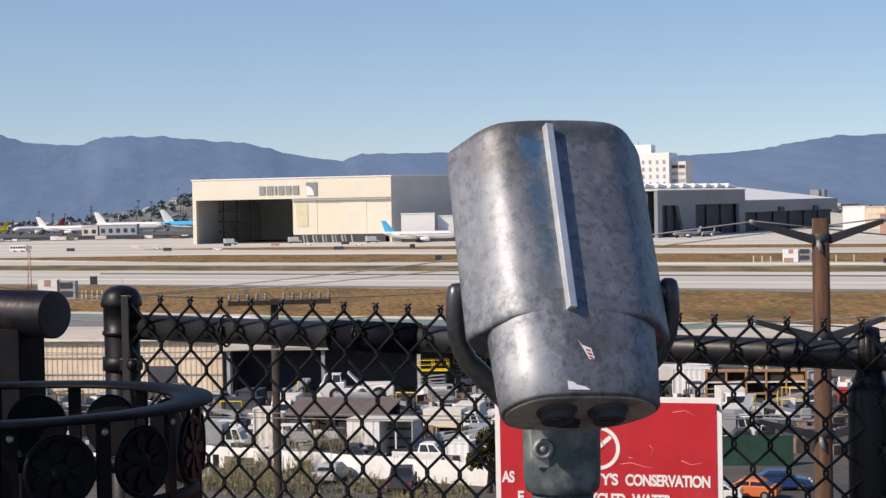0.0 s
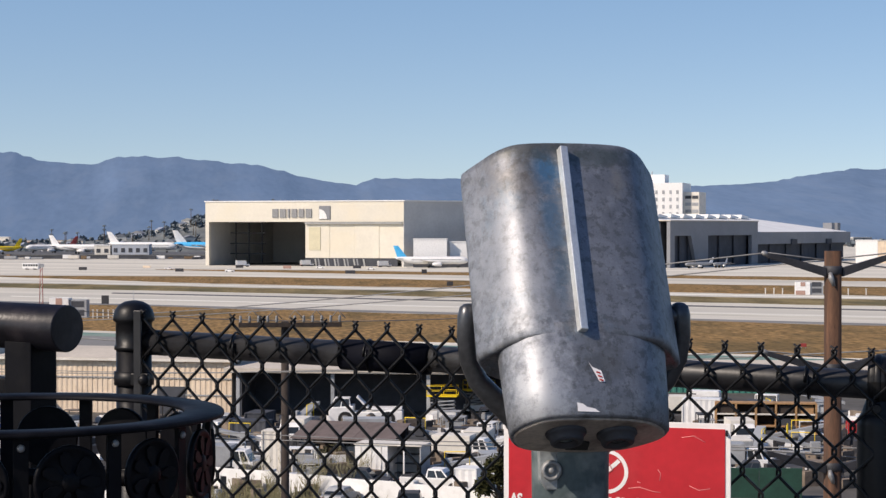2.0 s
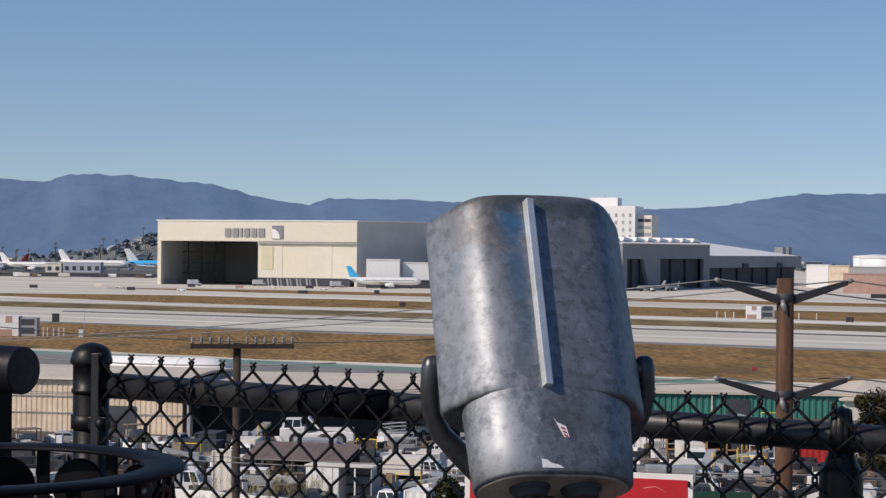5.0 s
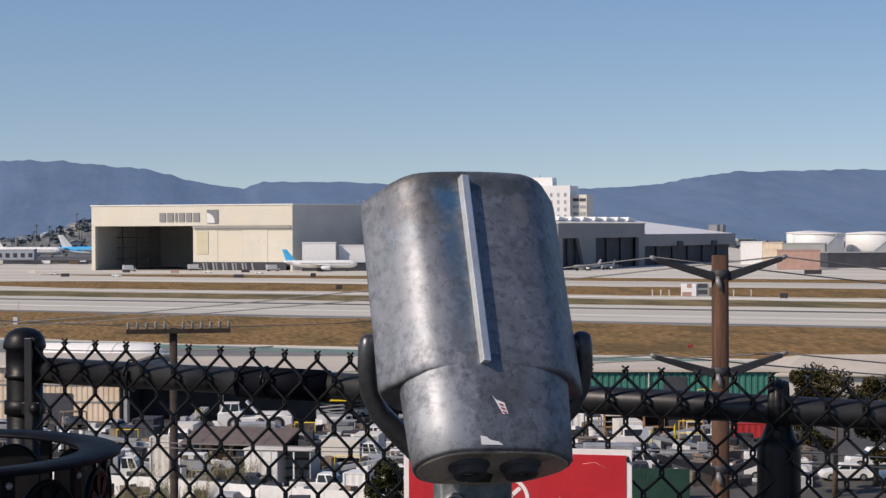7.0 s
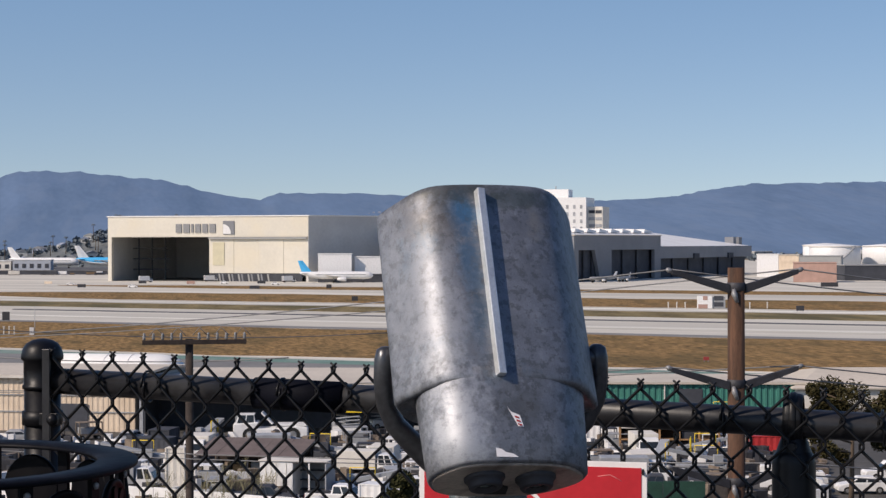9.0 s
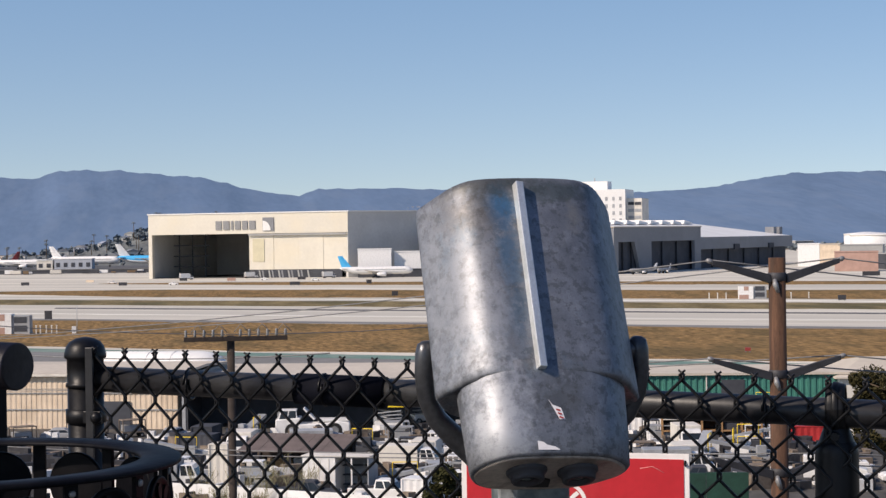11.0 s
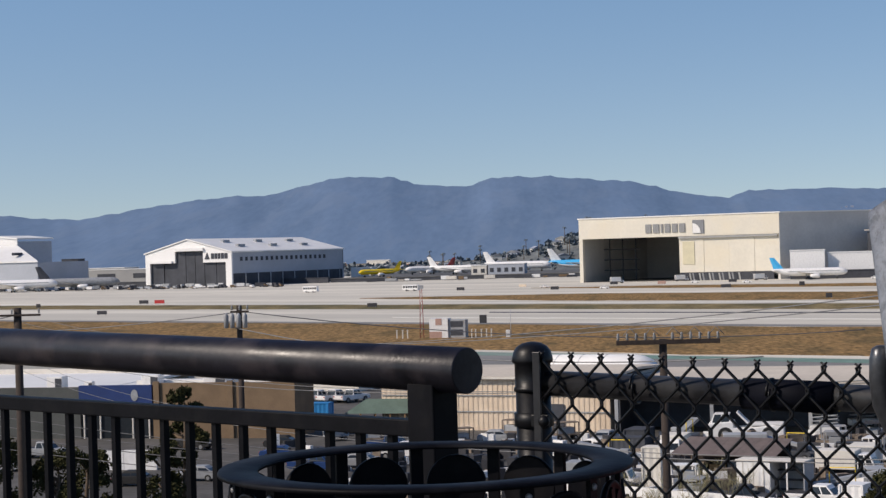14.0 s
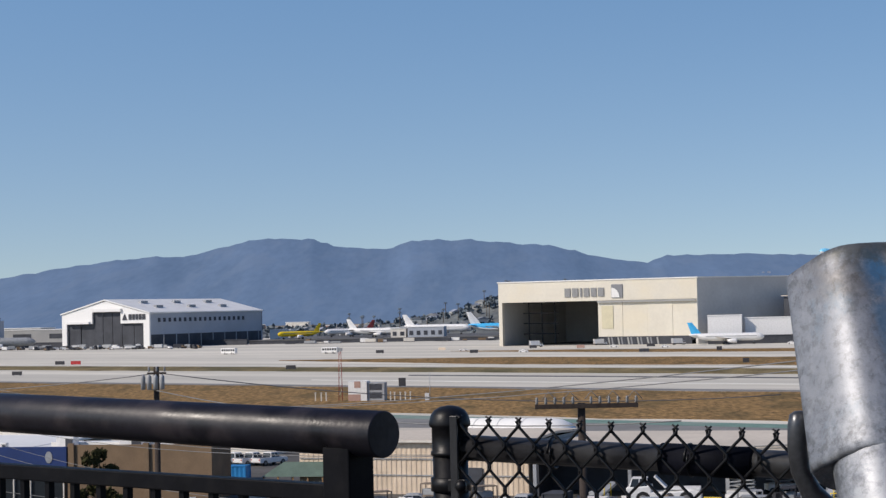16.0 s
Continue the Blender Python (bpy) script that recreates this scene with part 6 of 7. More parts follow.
def canopy(x, y, w, d, h, material, label, rz=-10, open_roof=True):
    root = thing("canopy_hut", label, "canopy", (x, y, GROUND), rz)
    part("roof", Mesh().add([(-w / 2, -d / 2, h), (w / 2, -d / 2, h), (w / 2, d / 2, h), (-w / 2, d / 2, h), (-w * 0.3, 0, h + 1.5), (w * 0.3, 0, h + 1.5)], [(3, 2, 1, 0), (0, 1, 5, 4), (1, 2, 5), (2, 3, 4, 5), (3, 0, 4)]), material, root)
    for k in range(6):
        part("post", Mesh().box(-w / 2 + 0.15 + k * (w - 0.4) / 5, -w / 2 + 0.27 + k * (w - 0.4) / 5, -d / 2 + 0.1, -d / 2 + 0.22, 0, h), timber, root)
        part("post", Mesh().box(-w / 2 + 0.15 + k * (w - 0.4) / 5, -w / 2 + 0.27 + k * (w - 0.4) / 5, d / 2 - 0.22, d / 2 - 0.1, 0, h), timber, root)
    part("counter", Mesh().box(-w / 2 + 0.4, w / 2 - 0.4, -d / 2 + 0.6, -d / 2 + 0.8, 0, 1.0), dark_wood, root)


canopy(-23.0, 222, 9.4, 6, 2.3, green_roof, "open hut with a green hipped roof")
canopy(-11.3, 223, 6.0, 4, 2.2, dark_clad, "small dark-roofed open canopy")


def crate_rack(x, y, rz, w=10.0):
    root = thing("crate_rack", "timber rack of open crates, some red and brown", "rack", (x, y, GROUND + 0.03), rz)
    n = 5
    for k in range(n + 1):
        part("upright", Mesh().box(-w / 2 + k * w / n - 0.1, -w / 2 + k * w / n + 0.1, -0.9, 0.9, 0, 3.7), timber, root)
    for z in (0.2, 1.3, 2.5, 3.6):
        part("shelf", Mesh().box(-w / 2, w / 2, -0.9, 0.9, z, z + 0.14), timber if z != 2.5 else off_white, root)
    for k in range(n):
        for z in (0.34, 1.44, 2.64):
            if rng.random() < 0.8:
                a = -w / 2 + k * w / n
                part("crate", Mesh().box(a + 0.25, a + w / n - 0.25, -0.6, 0.7, z, z + 0.55 + rng.random() * 0.3), rng.choice((brown_wall, dark_wood, dark_wood, timber, dark_clad)), root)
    part("backing", Mesh().box(-w / 2, w / 2, 0.92, 0.98, 0, 3.6), dark_wood, root)


def half_open_box(x, y, rz):
    """A white storage box whose right half is open, with gear inside."""
    root = thing("storage_box", "white storage box, one half open and dark inside", "storage box", (x, y, GROUND + 0.03), rz, "containers")
    part("closed_side", Mesh().box(-2.9, 0.0, -1.3, 1.3, 0.1, 3.2), white_paint, root, "", 0.03)
    part("back_panel", Mesh().box(0.0, 2.9, 1.2, 1.3, 0.1, 3.2), grey_paint, root)
    part("end_panel", Mesh().box(2.8, 2.9, -1.3, 1.2, 0.1, 3.2), grey_paint, root)
    part("roof", Mesh().box(-3.0, 3.0, -1.4, 1.4, 3.2, 3.32), off_white, root, "", 0.02)
    part("floor_frame", Mesh().box(-2.9, 2.9, -1.3, 1.3, 0.0, 0.1), dark_steel, root)
    part("door_post", Mesh().box(1.35, 1.47, -1.3, -1.18, 0.1, 3.2), white_paint, root)
    for k in range(3):
        part("shelf", Mesh().box(0.1, 2.7, 0.3, 1.15, 0.7 + 0.8 * k, 0.76 + 0.8 * k), dark_steel, root)
    for k in range(3):
        part("panel_rib", Mesh().box(-2.4 + 0.9 * k, -2.34 + 0.9 * k, -1.34, -1.3, 0.2, 3.1), off_white, root)


def tarp_shed(x, y, rz):
    """A low open shed with a dark sloping roof on posts."""
    root = thing("lean_to_shed", "low open shed with a faded brown sloping roof", "shed", (x, y, GROUND + 0.03), rz)
    for a in (-4.6, 0.0, 4.6):
        for b, h in ((-2.2, 2.2), (2.2, 3.1)):
            part("post", Mesh().box(a - 0.07, a + 0.07, b - 0.07, b + 0.07, 0, h), dark_steel, root)
    for k in range(10):
        a = -5 + k
        m = Mesh()
        m.add([(a, -2.7, 2.1), (a + 0.98, -2.7, 2.1), (a + 0.98, 2.6, 3.2), (a, 2.6, 3.2), (a, -2.7, 2.16 + 0.02 * (k % 2)), (a + 0.98, -2.7, 2.16 + 0.02 * (k % 2)), (a + 0.98, 2.6, 3.26), (a, 2.6, 3.26)],
              [(3, 2, 1, 0), (4, 5, 6, 7), (0, 1, 5, 4), (1, 2, 6, 5), (2, 3, 7, 6), (3, 0, 4, 7)])
        part("roof_sheet", m, tarp_brown, root)
    part("back_wall", Mesh().box(-4.8, 4.8, 2.3, 2.4, 0, 3.0), dark_wood, root)
    for k in range(5):
        part("shelf_load", Mesh().box(-4.2 + 1.8 * k, -3.0 + 1.8 * k, 0.4, 1.8, 0, 0.7 + 0.25 * (k % 3)), (dark_steel, timber, grey_paint)[k % 3], root)


crate_rack(56.6, 183, -14)
container(53.5, 196, -20, white_paint, "white trailer box on the yard", 4.0, 2.4, 3.0)
container(65.5, 179, -14, red_paint, "small red shipping container on the yard", 3.2, 2.4, 2.0)
container(-35.3, 243.5, -10, bright_blue, "bright blue skip container", 4.8, 2.2, 1.8)
half_open_box(15.9, 156.0, -24)
tarp_shed(13.6, 171.5, -24)
container(6.1, 160.4, -20, off_white, "pale ribbed storage cabin", 1.6, 1.6, 4.1)
container(21.2, 147.2, -30, white_paint, "small white cabin with a pale door", 1.9, 2.0, 2.3)
tug(17.6, 201.5, 172)
scissor_lift(26.4, 205, -15)
scissor_lift(31.5, 212, 10)
for k in range(4):
    pickup(-40.6 + k * 2.6, 266 - k * 0.3, 52, white_paint, "white pickup parked in a row", "row of pickups")
sedan(42.3, 130.8, -12, navy_paint, "dark blue sedan parked by the road")
sedan(35.8, 126.4, 160, white_paint, "white car parked beside an orange one")
sedan(38.9, 127.6, 150, orange, "bright orange car parked beside the road")
sedan(-42.1, 173.4, -5, rubber, "black car parked by a white wall")
pickup(15.3, 137.6, 80, dark_clad, "dark grey pickup below the slope")
sedan(10.6, 143.6, 65, grey_paint, "grey car below the slope")
pickup(18.9, 150.6, -25, white_paint, "white pickup behind the street wall")
sedan(63.5, 150.0, 170, white_paint, "white car under the pine trees")
sedan(67.5, 147.5, 170, white_paint, "white estate car under the pine trees")
van(58.0, 152.0, -20, white_paint, "white van beside the pine trees")
sedan(61.0, 158.0, 165, white_paint, "white car parked behind the pine trees")
pickup(69.5, 157.0, 170, white_paint, "white pickup parked behind the pine trees")
box_truck(48.0, 205, 165, white_paint, white_paint, "white box truck on the yard")

# rows of parked gear between the open shed and the white wall
makers = (
    lambda x, y, a: van(x, y, a, white_paint, "white van parked among yard gear"),
    lambda x, y, a: box_truck(x, y, a, white_paint, grey_paint, "white truck with a grey box body", 6.2, 2.7),
    lambda x, y, a: cart(x, y, a, white_paint, "white flat cart with a roof and load"),
    lambda x, y, a: container(x, y, a, brown_wall, "brown storage crate among yard gear", 2.6, 2.0, 1.6),
    lambda x, y, a: sedan(x, y, a, rubber, "black car parked among yard gear"),
    lambda x, y, a: loader(x, y, a, dark_clad, "dark belt loader with a yellow guard"),
    lambda x, y, a: loader(x, y, a, white_paint, "white belt loader with a yellow guard"),
    lambda x, y, a: pickup(x, y, a, white_paint, "white pickup parked among yard gear"),
    lambda x, y, a: cart(x, y, a, grey_paint, "grey flat cart with a roof and load"),
    lambda x, y, a: container(x, y, a, dark_clad, "dark storage box among yard gear", 3.6, 2.2, 2.0),
    lambda x, y, a: cart(x, y, a, dark_steel, "dark flat cart with a roof and load"),
    lambda x, y, a: loader(x, y, a, grey_paint, "grey belt loader with a yellow guard"),
    lambda x, y, a: pickup(x, y, a, dark_clad, "dark pickup parked among yard gear"),
    lambda x, y, a: sedan(x, y, a, grey_paint, "grey car parked among yard gear"),
    lambda x, y, a: cart(x, y, a, old_wood, "timber-decked cart with a roof and load"),
    lambda x, y, a: box_truck(x, y, a, white_paint, off_white, "white flat-fronted service truck", 5.6, 2.6),
)
taken = [(17.6, 201.5), (26.4, 205), (15.8, 156.5), (21.2, 147.2), (6.1, 160.4), (18.9, 150.6), (19, 160), (12, 160), (53.5, 196), (56.6, 183), (31.5, 212), (48, 205), (65.5, 179)]
tries = 0
made = 0
while made < 92 and tries < 4000:
    tries += 1
    y = rng.uniform(150, 222)
    x = rng.uniform(0.01, 0.345) * y
    if y > 205 - 0.1 * x and x < 5:
        continue
    if y > 205 - 0.12 * x and x < 36 or y > 222 - 0.12 * x:
        continue
    if 11 < x < 24 and 183 < y < 206 or 4 < x < 18.5 and 166 < y < 182 or y < 158.5 - 0.79 * x + 1:
        continue
    if any((x - a) ** 2 + ((y - b) * 0.8) ** 2 < 19 for a, b in taken):
        continue
    taken.append((x, y))
    rng.choice(makers)(x, y, rng.choice((-14, 166, 76, -104)) + rng.uniform(-12, 12))
    made += 1
# the west side: cars along the street and gear by the canopies
for k in range(16):
    x, y = rng.uniform(-66, -8), rng.uniform(176, 205)
    if any((x - a) ** 2 + (y - b) ** 2 < 22 for a, b in taken):
        continue
    taken.append((x, y))
    (sedan if rng.random() < 0.6 else pickup)(x, y, rng.choice((-10, 170)) + rng.uniform(-4, 4), rng.choice((white_paint, grey_paint, navy_paint, white_paint, rubber)), "parked vehicle on the street below the store")
for k in range(14):
    x, y = rng.uniform(-30, 2), rng.uniform(202, 212)
    if any((x - a) ** 2 + (y - b) ** 2 < 12 for a, b in taken):
        continue
    taken.append((x, y))
    cart(x, y, rng.uniform(-30, 30), rng.choice((white_paint, grey_paint, old_wood)), "flat cart beside the open canopies")


def notice_board(x, y, rz, face, label):
    """A tall street board on two posts, its lines of print as plain bars."""
    root = thing("notice_board", label, "sign", (x, y, GROUND + 0.03), rz, "street boards")
    for sx in (-0.38, 0.38):
        part("post", Mesh().box(sx - 0.04, sx + 0.04, 0.0, 0.08, 0, 2.5), steel_grey, root)
    panel = part("panel", Mesh().box(-0.45, 0.45, -0.05, 0.0, 0.35, 2.45), face, root, "", 0.01)
    for k in range(6):
        part("print_bar", Mesh().box(-0.34, 0.34 - 0.12 * (k % 2), -0.058, -0.05, 0.62 + k * 0.28, 0.72 + k * 0.28), grey_paint, panel)


notice_board(-35.7, 194.7, 10, tan_clad, "tan street board on two posts beside the store")
notice_board(-32.4, 195.3, 10, white_paint, "white street board on two posts beside the store")


# ---- yard: walls, fences, planting ----
def white_wall(x0, y0, x1, y1, h, label, material=white_paint):
    a, b = Vector((x0, y0, 0)), Vector((x1, y1, 0))
    root = thing("yard_wall", label, "wall", (x0, y0, GROUND), math.degrees(math.atan2(y1 - y0, x1 - x0)))
    L = (b - a).length
    n = max(1, round(L / 3))
    for k in range(n):
        part("panel", Mesh().box(k * L / n + 0.02, (k + 1) * L / n - 0.02, -0.08, 0.08, 0, h + 0.05 * (k % 2)), material, root, "", 0.01)


white_wall(-3, 157.4, 22.2, 137.4, 1.75, "low white wall along the street below the hill")
white_wall(-50, 187.0, -43, 186.0, 2.0, "white wall by the street")
white_wall(40.5, 143.8, 47, 142.0, 2.4, "dark green screened fence beside the street", screen_green)


def tree(x, y, h, spread, seed, label, leaves=1500, pine=False):
    r = random.Random(seed)
    root = thing("tree", label, "tree", (x, y, GROUND), 0, "trees below the hill")
    t = Mesh().tube([(0, 0, -0.3), (0.1, 0, h * 0.3), (0.2, 0.1, h * 0.65), (0.15, 0.1, h * 0.93)], [0.28, 0.2, 0.13, 0.05], 8)
    tips = []
    for k in range(13 if pine else 15):
        a, z = r.uniform(0, 6.28), h * (r.uniform(0.3, 0.92) if pine else r.uniform(0.16, 0.85))
        ln = spread * r.uniform(0.5, 1.0) * (1.1 - 0.4 * z / h)
        e = Vector((ln * math.cos(a), ln * math.sin(a), z + r.uniform(0.3, 1.4)))
        t.tube([(0.12, 0.05, z), e * 0.55 + Vector((0, 0, z * 0.45 + 0.1)), e], [0.09, 0.06, 0.025], 5)
        tips.append((e, r.uniform(0.6, 1.15) * spread * (0.27 if pine else 0.42)))
    tips.append((Vector((0.2, 0.1, h * 0.95)), spread * 0.33))
    part("trunk", t, bark, root)
    c = Mesh()
    for k in range(int(leaves * (2.9 if pine else 2.6))):
        p, rad = r.choice(tips)
        o = Vector((r.gauss(0, 1), r.gauss(0, 1), r.gauss(0, 0.62)))
        o = o.normalized() * rad * (r.random() ** 0.45)
        q = p + o
        u = Vector((r.gauss(0, 1), r.gauss(0, 1), r.gauss(0, 1))).normalized()
        v = u.orthogonal().normalized()
        s = r.uniform(0.11, 0.24) if pine else r.uniform(0.11, 0.25)
        c.add([q + u * s, q + v * s * 0.45, q - u * s, q - v * s * 0.45], [(0, 1, 2, 3)])
    part("crown", c, pine_leaf if pine else leaf, root, "uneven green crown of small leaf clumps")


tree(-33.0, 152.5, 10.8, 1.9, 1, "narrow dark green street tree with an uneven crown", 2200)
tree(-34.5, 151.0, 6.0, 1.7, 5, "low green tree beside the street", 900)
tree(-49.5, 154, 6.0, 2.4, 2, "low green tree beside the street", 1100)
tree(-41.5, 153, 5.0, 2.0, 3, "low green tree beside the street", 900)
tree(-44.8, 156, 4.4, 2.4, 8, "low green tree beside the street", 1300)
tree(58.8, 141, 9.6, 4.2, 4, "tall dark pine with a clumped open crown", 3600, True)
tree(64.5, 146, 8.4, 3.6, 6, "tall dark pine with a clumped open crown", 2800, True)
tree(70.5, 152, 8.6, 3.8, 9, "tall dark pine with a clumped open crown", 2600, True)
tree(21.4, 134.6, 4.6, 1.6, 10, "small olive tree below the slope", 1100)


def brush():
    r = random.Random(12)
    m = Mesh()
    for k in range(3400):
        x = r.uniform(-6, 20)
        y = 154.6 - 0.79 * x - 14 * r.random() ** 0.8
        if noise.noise((x * 0.35, y * 0.35, 0)) < -0.05:
            continue
        z = GROUND
        hh = r.uniform(0.4, 1.7) * (1 if x < 9 else 0.5)
        dx, dy = r.gauss(0, 0.25), r.gauss(0, 0.25)
        w = r.uniform(0.02, 0.05)
        m.add([(x - w, y, z), (x + w, y, z), (x + dx + w * 0.4, y + dy, z + hh), (x + dx - w * 0.4, y + dy, z + hh)], [(0, 1, 2, 3)])
        for q in range(3):
            f = r.uniform(0.4, 1)
            px, py, pz = x + dx * f, y + dy * f, z + hh * f
            s = r.uniform(0.05, 0.14)
            m.add([(px - s, py, pz), (px, py + s, pz - s * 0.4), (px + s, py, pz + s * 0.5), (px, py - s, pz + s * 0.3)], [(0, 1, 2, 3)])
    tagged(part("brush", m, twig), "dry pale green brush at the foot of the slope", "brush", kind="stuff")


brush()


def shrub(x, y, h, seed):
    """A bare grey shrub of thin forking stems."""
    r = random.Random(seed)
    root = thing("bare_shrub", "bare grey-brown twiggy shrub beside the white wall", "shrub", (x, y, GROUND), 0, "shrubs by the wall")
    m = Mesh()
    for k in range(16):
        a, ln = r.uniform(0, 6.28), h * r.uniform(0.55, 1.0)
        p = Vector((0.15 * math.cos(a), 0.15 * math.sin(a), -0.05))
        d = Vector((0.35 * math.cos(a), 0.35 * math.sin(a), 1)).normalized()
        q, e = p + d * ln * 0.5 + Vector((r.gauss(0, 0.1), r.gauss(0, 0.1), 0)), p + d * ln + Vector((r.gauss(0, 0.25), r.gauss(0, 0.25), 0))
        m.tube([p, q, e], [0.03, 0.022, 0.01], 4)
        for j in range(6):
            f = r.uniform(0.35, 0.95)
            b = p.lerp(e, f)
            m.tube([b, b + Vector((r.gauss(0, 0.3), r.gauss(0, 0.3), r.uniform(0.2, 0.7)))], [0.014, 0.007], 3)
    part("twig_growth", m, twig, root)


for k, (x, y, h) in enumerate(((4.2, 155.0, 3.2), (7.4, 153.0, 3.6), (9.3, 151.4, 4.2), (10.4, 155.5, 4.4), (11.8, 151.0, 3.6), (8.6, 147.6, 2.6), (5.6, 149.6, 2.4), (12.9, 154.6, 3.4))):
    shrub(x, y, h, 60 + k)


def scrap(name, material, count, seed, label, lo, hi):
    """Loose boxes, planks and pipes between the parked gear."""
    r = random.Random(seed)
    m = Mesh()
    for k in range(count):
        y = r.uniform(146, 204)
        x = r.uniform(0.0, 0.4) * y if r.random() < 0.8 else r.uniform(-0.16, 0.0) * y
        w, d, h = r.uniform(lo, hi), r.uniform(0.15, 0.9), r.uniform(0.15, 1.3)
        m.box(-w / 2, w / 2, -d / 2, d / 2, 0, h, pose(x, y, GROUND + 0.03, 0, 0, r.uniform(0, 180)))
    tagged(part(name, m, material), label, "clutter", kind="stuff")


scrap("scrap_pale", white_paint, 460, 41, "pale loose boxes and panels on the yard", 0.3, 1.8)
scrap("scrap_dark", dark_steel, 760, 42, "dark loose parts and tyres on the yard", 0.4, 2.4)
scrap("scrap_brown", old_wood, 380, 43, "brown timber pallets and planks on the yard", 0.8, 2.2)


# ---- airfield details ----
def marker_hut(x, y, rz, w=5.2, h=4.6):
    root = thing("equipment_hut", "red and white chequered equipment hut on the verge", "hut", (x, y, GROUND + 0.1), rz, "equipment huts")
    part("shell", Mesh().box(0, w, 0, 3.4, 0, h), white_paint, root)
    n = 3
    for i in range(n):
        for j in range(3):
            if i == 1 and j != 1 or (i + j) == 0:
                part("red_panel", Mesh().box(w * i / n, w * (i + 1) / n, -0.05, 0, h * j / 3, h * (j + 1) / 3), brick, root)
    part("annex", Mesh().box(w + 0.05, w + 4.2, 0.4, 3.4, 0, h * 0.92), grey_paint, root, "grey louvred annex")
    for k in range(2):
        part("louvre", Mesh().box(w + 0.6, w + 3.6, 0.32, 0.4, 0.6 + k * 2, 2.0 + k * 2), dark_clad, root)
    return root


marker_hut(-36.3, 448, -10, 4.6, 4.7)
marker_hut(186, 572, -12, 4.5, 4.0)


def lattice_mast(x, y, h):
    root = thing("lattice_mast", "thin red and white lattice mast", "mast", (x, y, GROUND + 0.1))
    for sx in (-0.45, 0.45):
        for sy in (-0.45, 0.45):
            part("leg", Mesh().tube([(sx, sy, 0), (sx * 0.5, sy * 0.5, h)], 0.07, 4), red_dull, root)
    for k in range(9):
        s = 0.45 * (1 - 0.5 * k / 9)
        z = h * k / 9
        part("brace", Mesh().tube([(-s, -s, z), (s, -s, z + h / 9)], 0.05, 4), off_white if k % 2 else red_dull, root)
    part("head", Mesh().box(-0.6, 0.6, -0.4, 0.4, h, h + 0.8), grey_paint, root)


lattice_mast(-38.2, 449, 12.0)
for x, y in ((-43, 450), (-41.8, 450), (-44.5, 451), (-26, 446), (-25, 445.5), (-23.6, 445), (-22.4, 445), (-21.2, 444.5), (182, 573), (179.5, 574), (177, 575), (199, 568), (201.5, 567), (207, 566)):
    root = thing("marker_post", "white marker post on the verge", "post", (x, y, GROUND + 0.1), 0, "marker posts")
    part("stake", Mesh().box(-0.14, 0.14, -0.14, 0.14, 0, 1.9), off_white, root, "", 0.02)
    part("cap", Mesh().box(-0.2, 0.2, -0.2, 0.2, 1.9, 2.05), white_paint, root)
part_root = thing("wind_mast", "thin grey mast with a white cabinet at its foot", "mast", (-16.5, 444, GROUND + 0.1))
part("pole", Mesh().tube([(0, 0, 0), (0, 0, 6.5)], 0.08, 5), grey_paint, part_root)
part("cabinet", Mesh().box(-1.2, -0.2, -0.4, 0.4, 0, 1.7), white_paint, part_root, "", 0.03)


def airfield_sign(x, y, w, h, face, label):
    root = thing("airfield_sign", label, "airfield sign", (x, y, GROUND + 0.1), -12, "airfield signs")
    part("panel", Mesh().box(-w / 2, w / 2, -0.2, 0.2, 0.3, 0.3 + h), face, root, "", 0.02)
    for s in (-0.35, 0.35):
        part("leg", Mesh().box(w * s - 0.08, w * s + 0.08, -0.1, 0.1, 0, 0.3), steel_grey, root)


for x, y, w, h, f, label in (
    (-78.7, 704, 3.8, 1.4, dark_steel, "black airfield sign board"), (-27.2, 523, 2.0, 2.3, dark_steel, "square black airfield sign board"),
    (-200, 845, 4.5, 1.6, dark_steel, "black airfield sign board"), (-192, 842, 4.8, 1.6, red_paint, "red airfield sign board"),
    (-182, 700, 4.0, 1.4, dark_steel, "black airfield sign board"), (-240, 730, 2.2, 1.4, dark_steel, "small black airfield sign board"),
    (-245, 830, 2.0, 1.6, dark_steel, "small black airfield sign board"), (88, 668, 2.2, 1.6, dark_steel, "small black airfield sign board"),
    (100, 850, 2.4, 1.8, dark_steel, "small black airfield sign board"), (66, 850, 4.5, 1.5, dark_steel, "black airfield sign board"),
    (-12, 900, 4.0, 1.5, dark_steel, "black airfield sign board"), (18, 980, 4.0, 1.5, dark_steel, "black airfield sign board"),
    (42, 960, 4.2, 1.5, brick, "faded orange airfield sign board"), (78, 960, 4.2, 1.5, dark_steel, "black airfield sign board"),
    (-30, 985, 4.0, 1.2, tan_clad, "pale yellow airfield sign board"), (-60, 940, 4.0, 1.5, dark_steel, "black airfield sign board"),
    (112, 545, 2.4, 1.6, red_paint, "red airfield sign board"), (105, 318, 1.0, 0.6, red_dull, "red airfield sign board"),
    (208, 540, 2.4, 1.5, dark_steel, "small black airfield sign board"), (330, 820, 8, 2.0, dark_steel, "long black airfield sign board"), (125, 700, 2.0, 1.5, dark_steel, "small black airfield sign board"),
):
    airfield_sign(x, y, w, h, f, label)


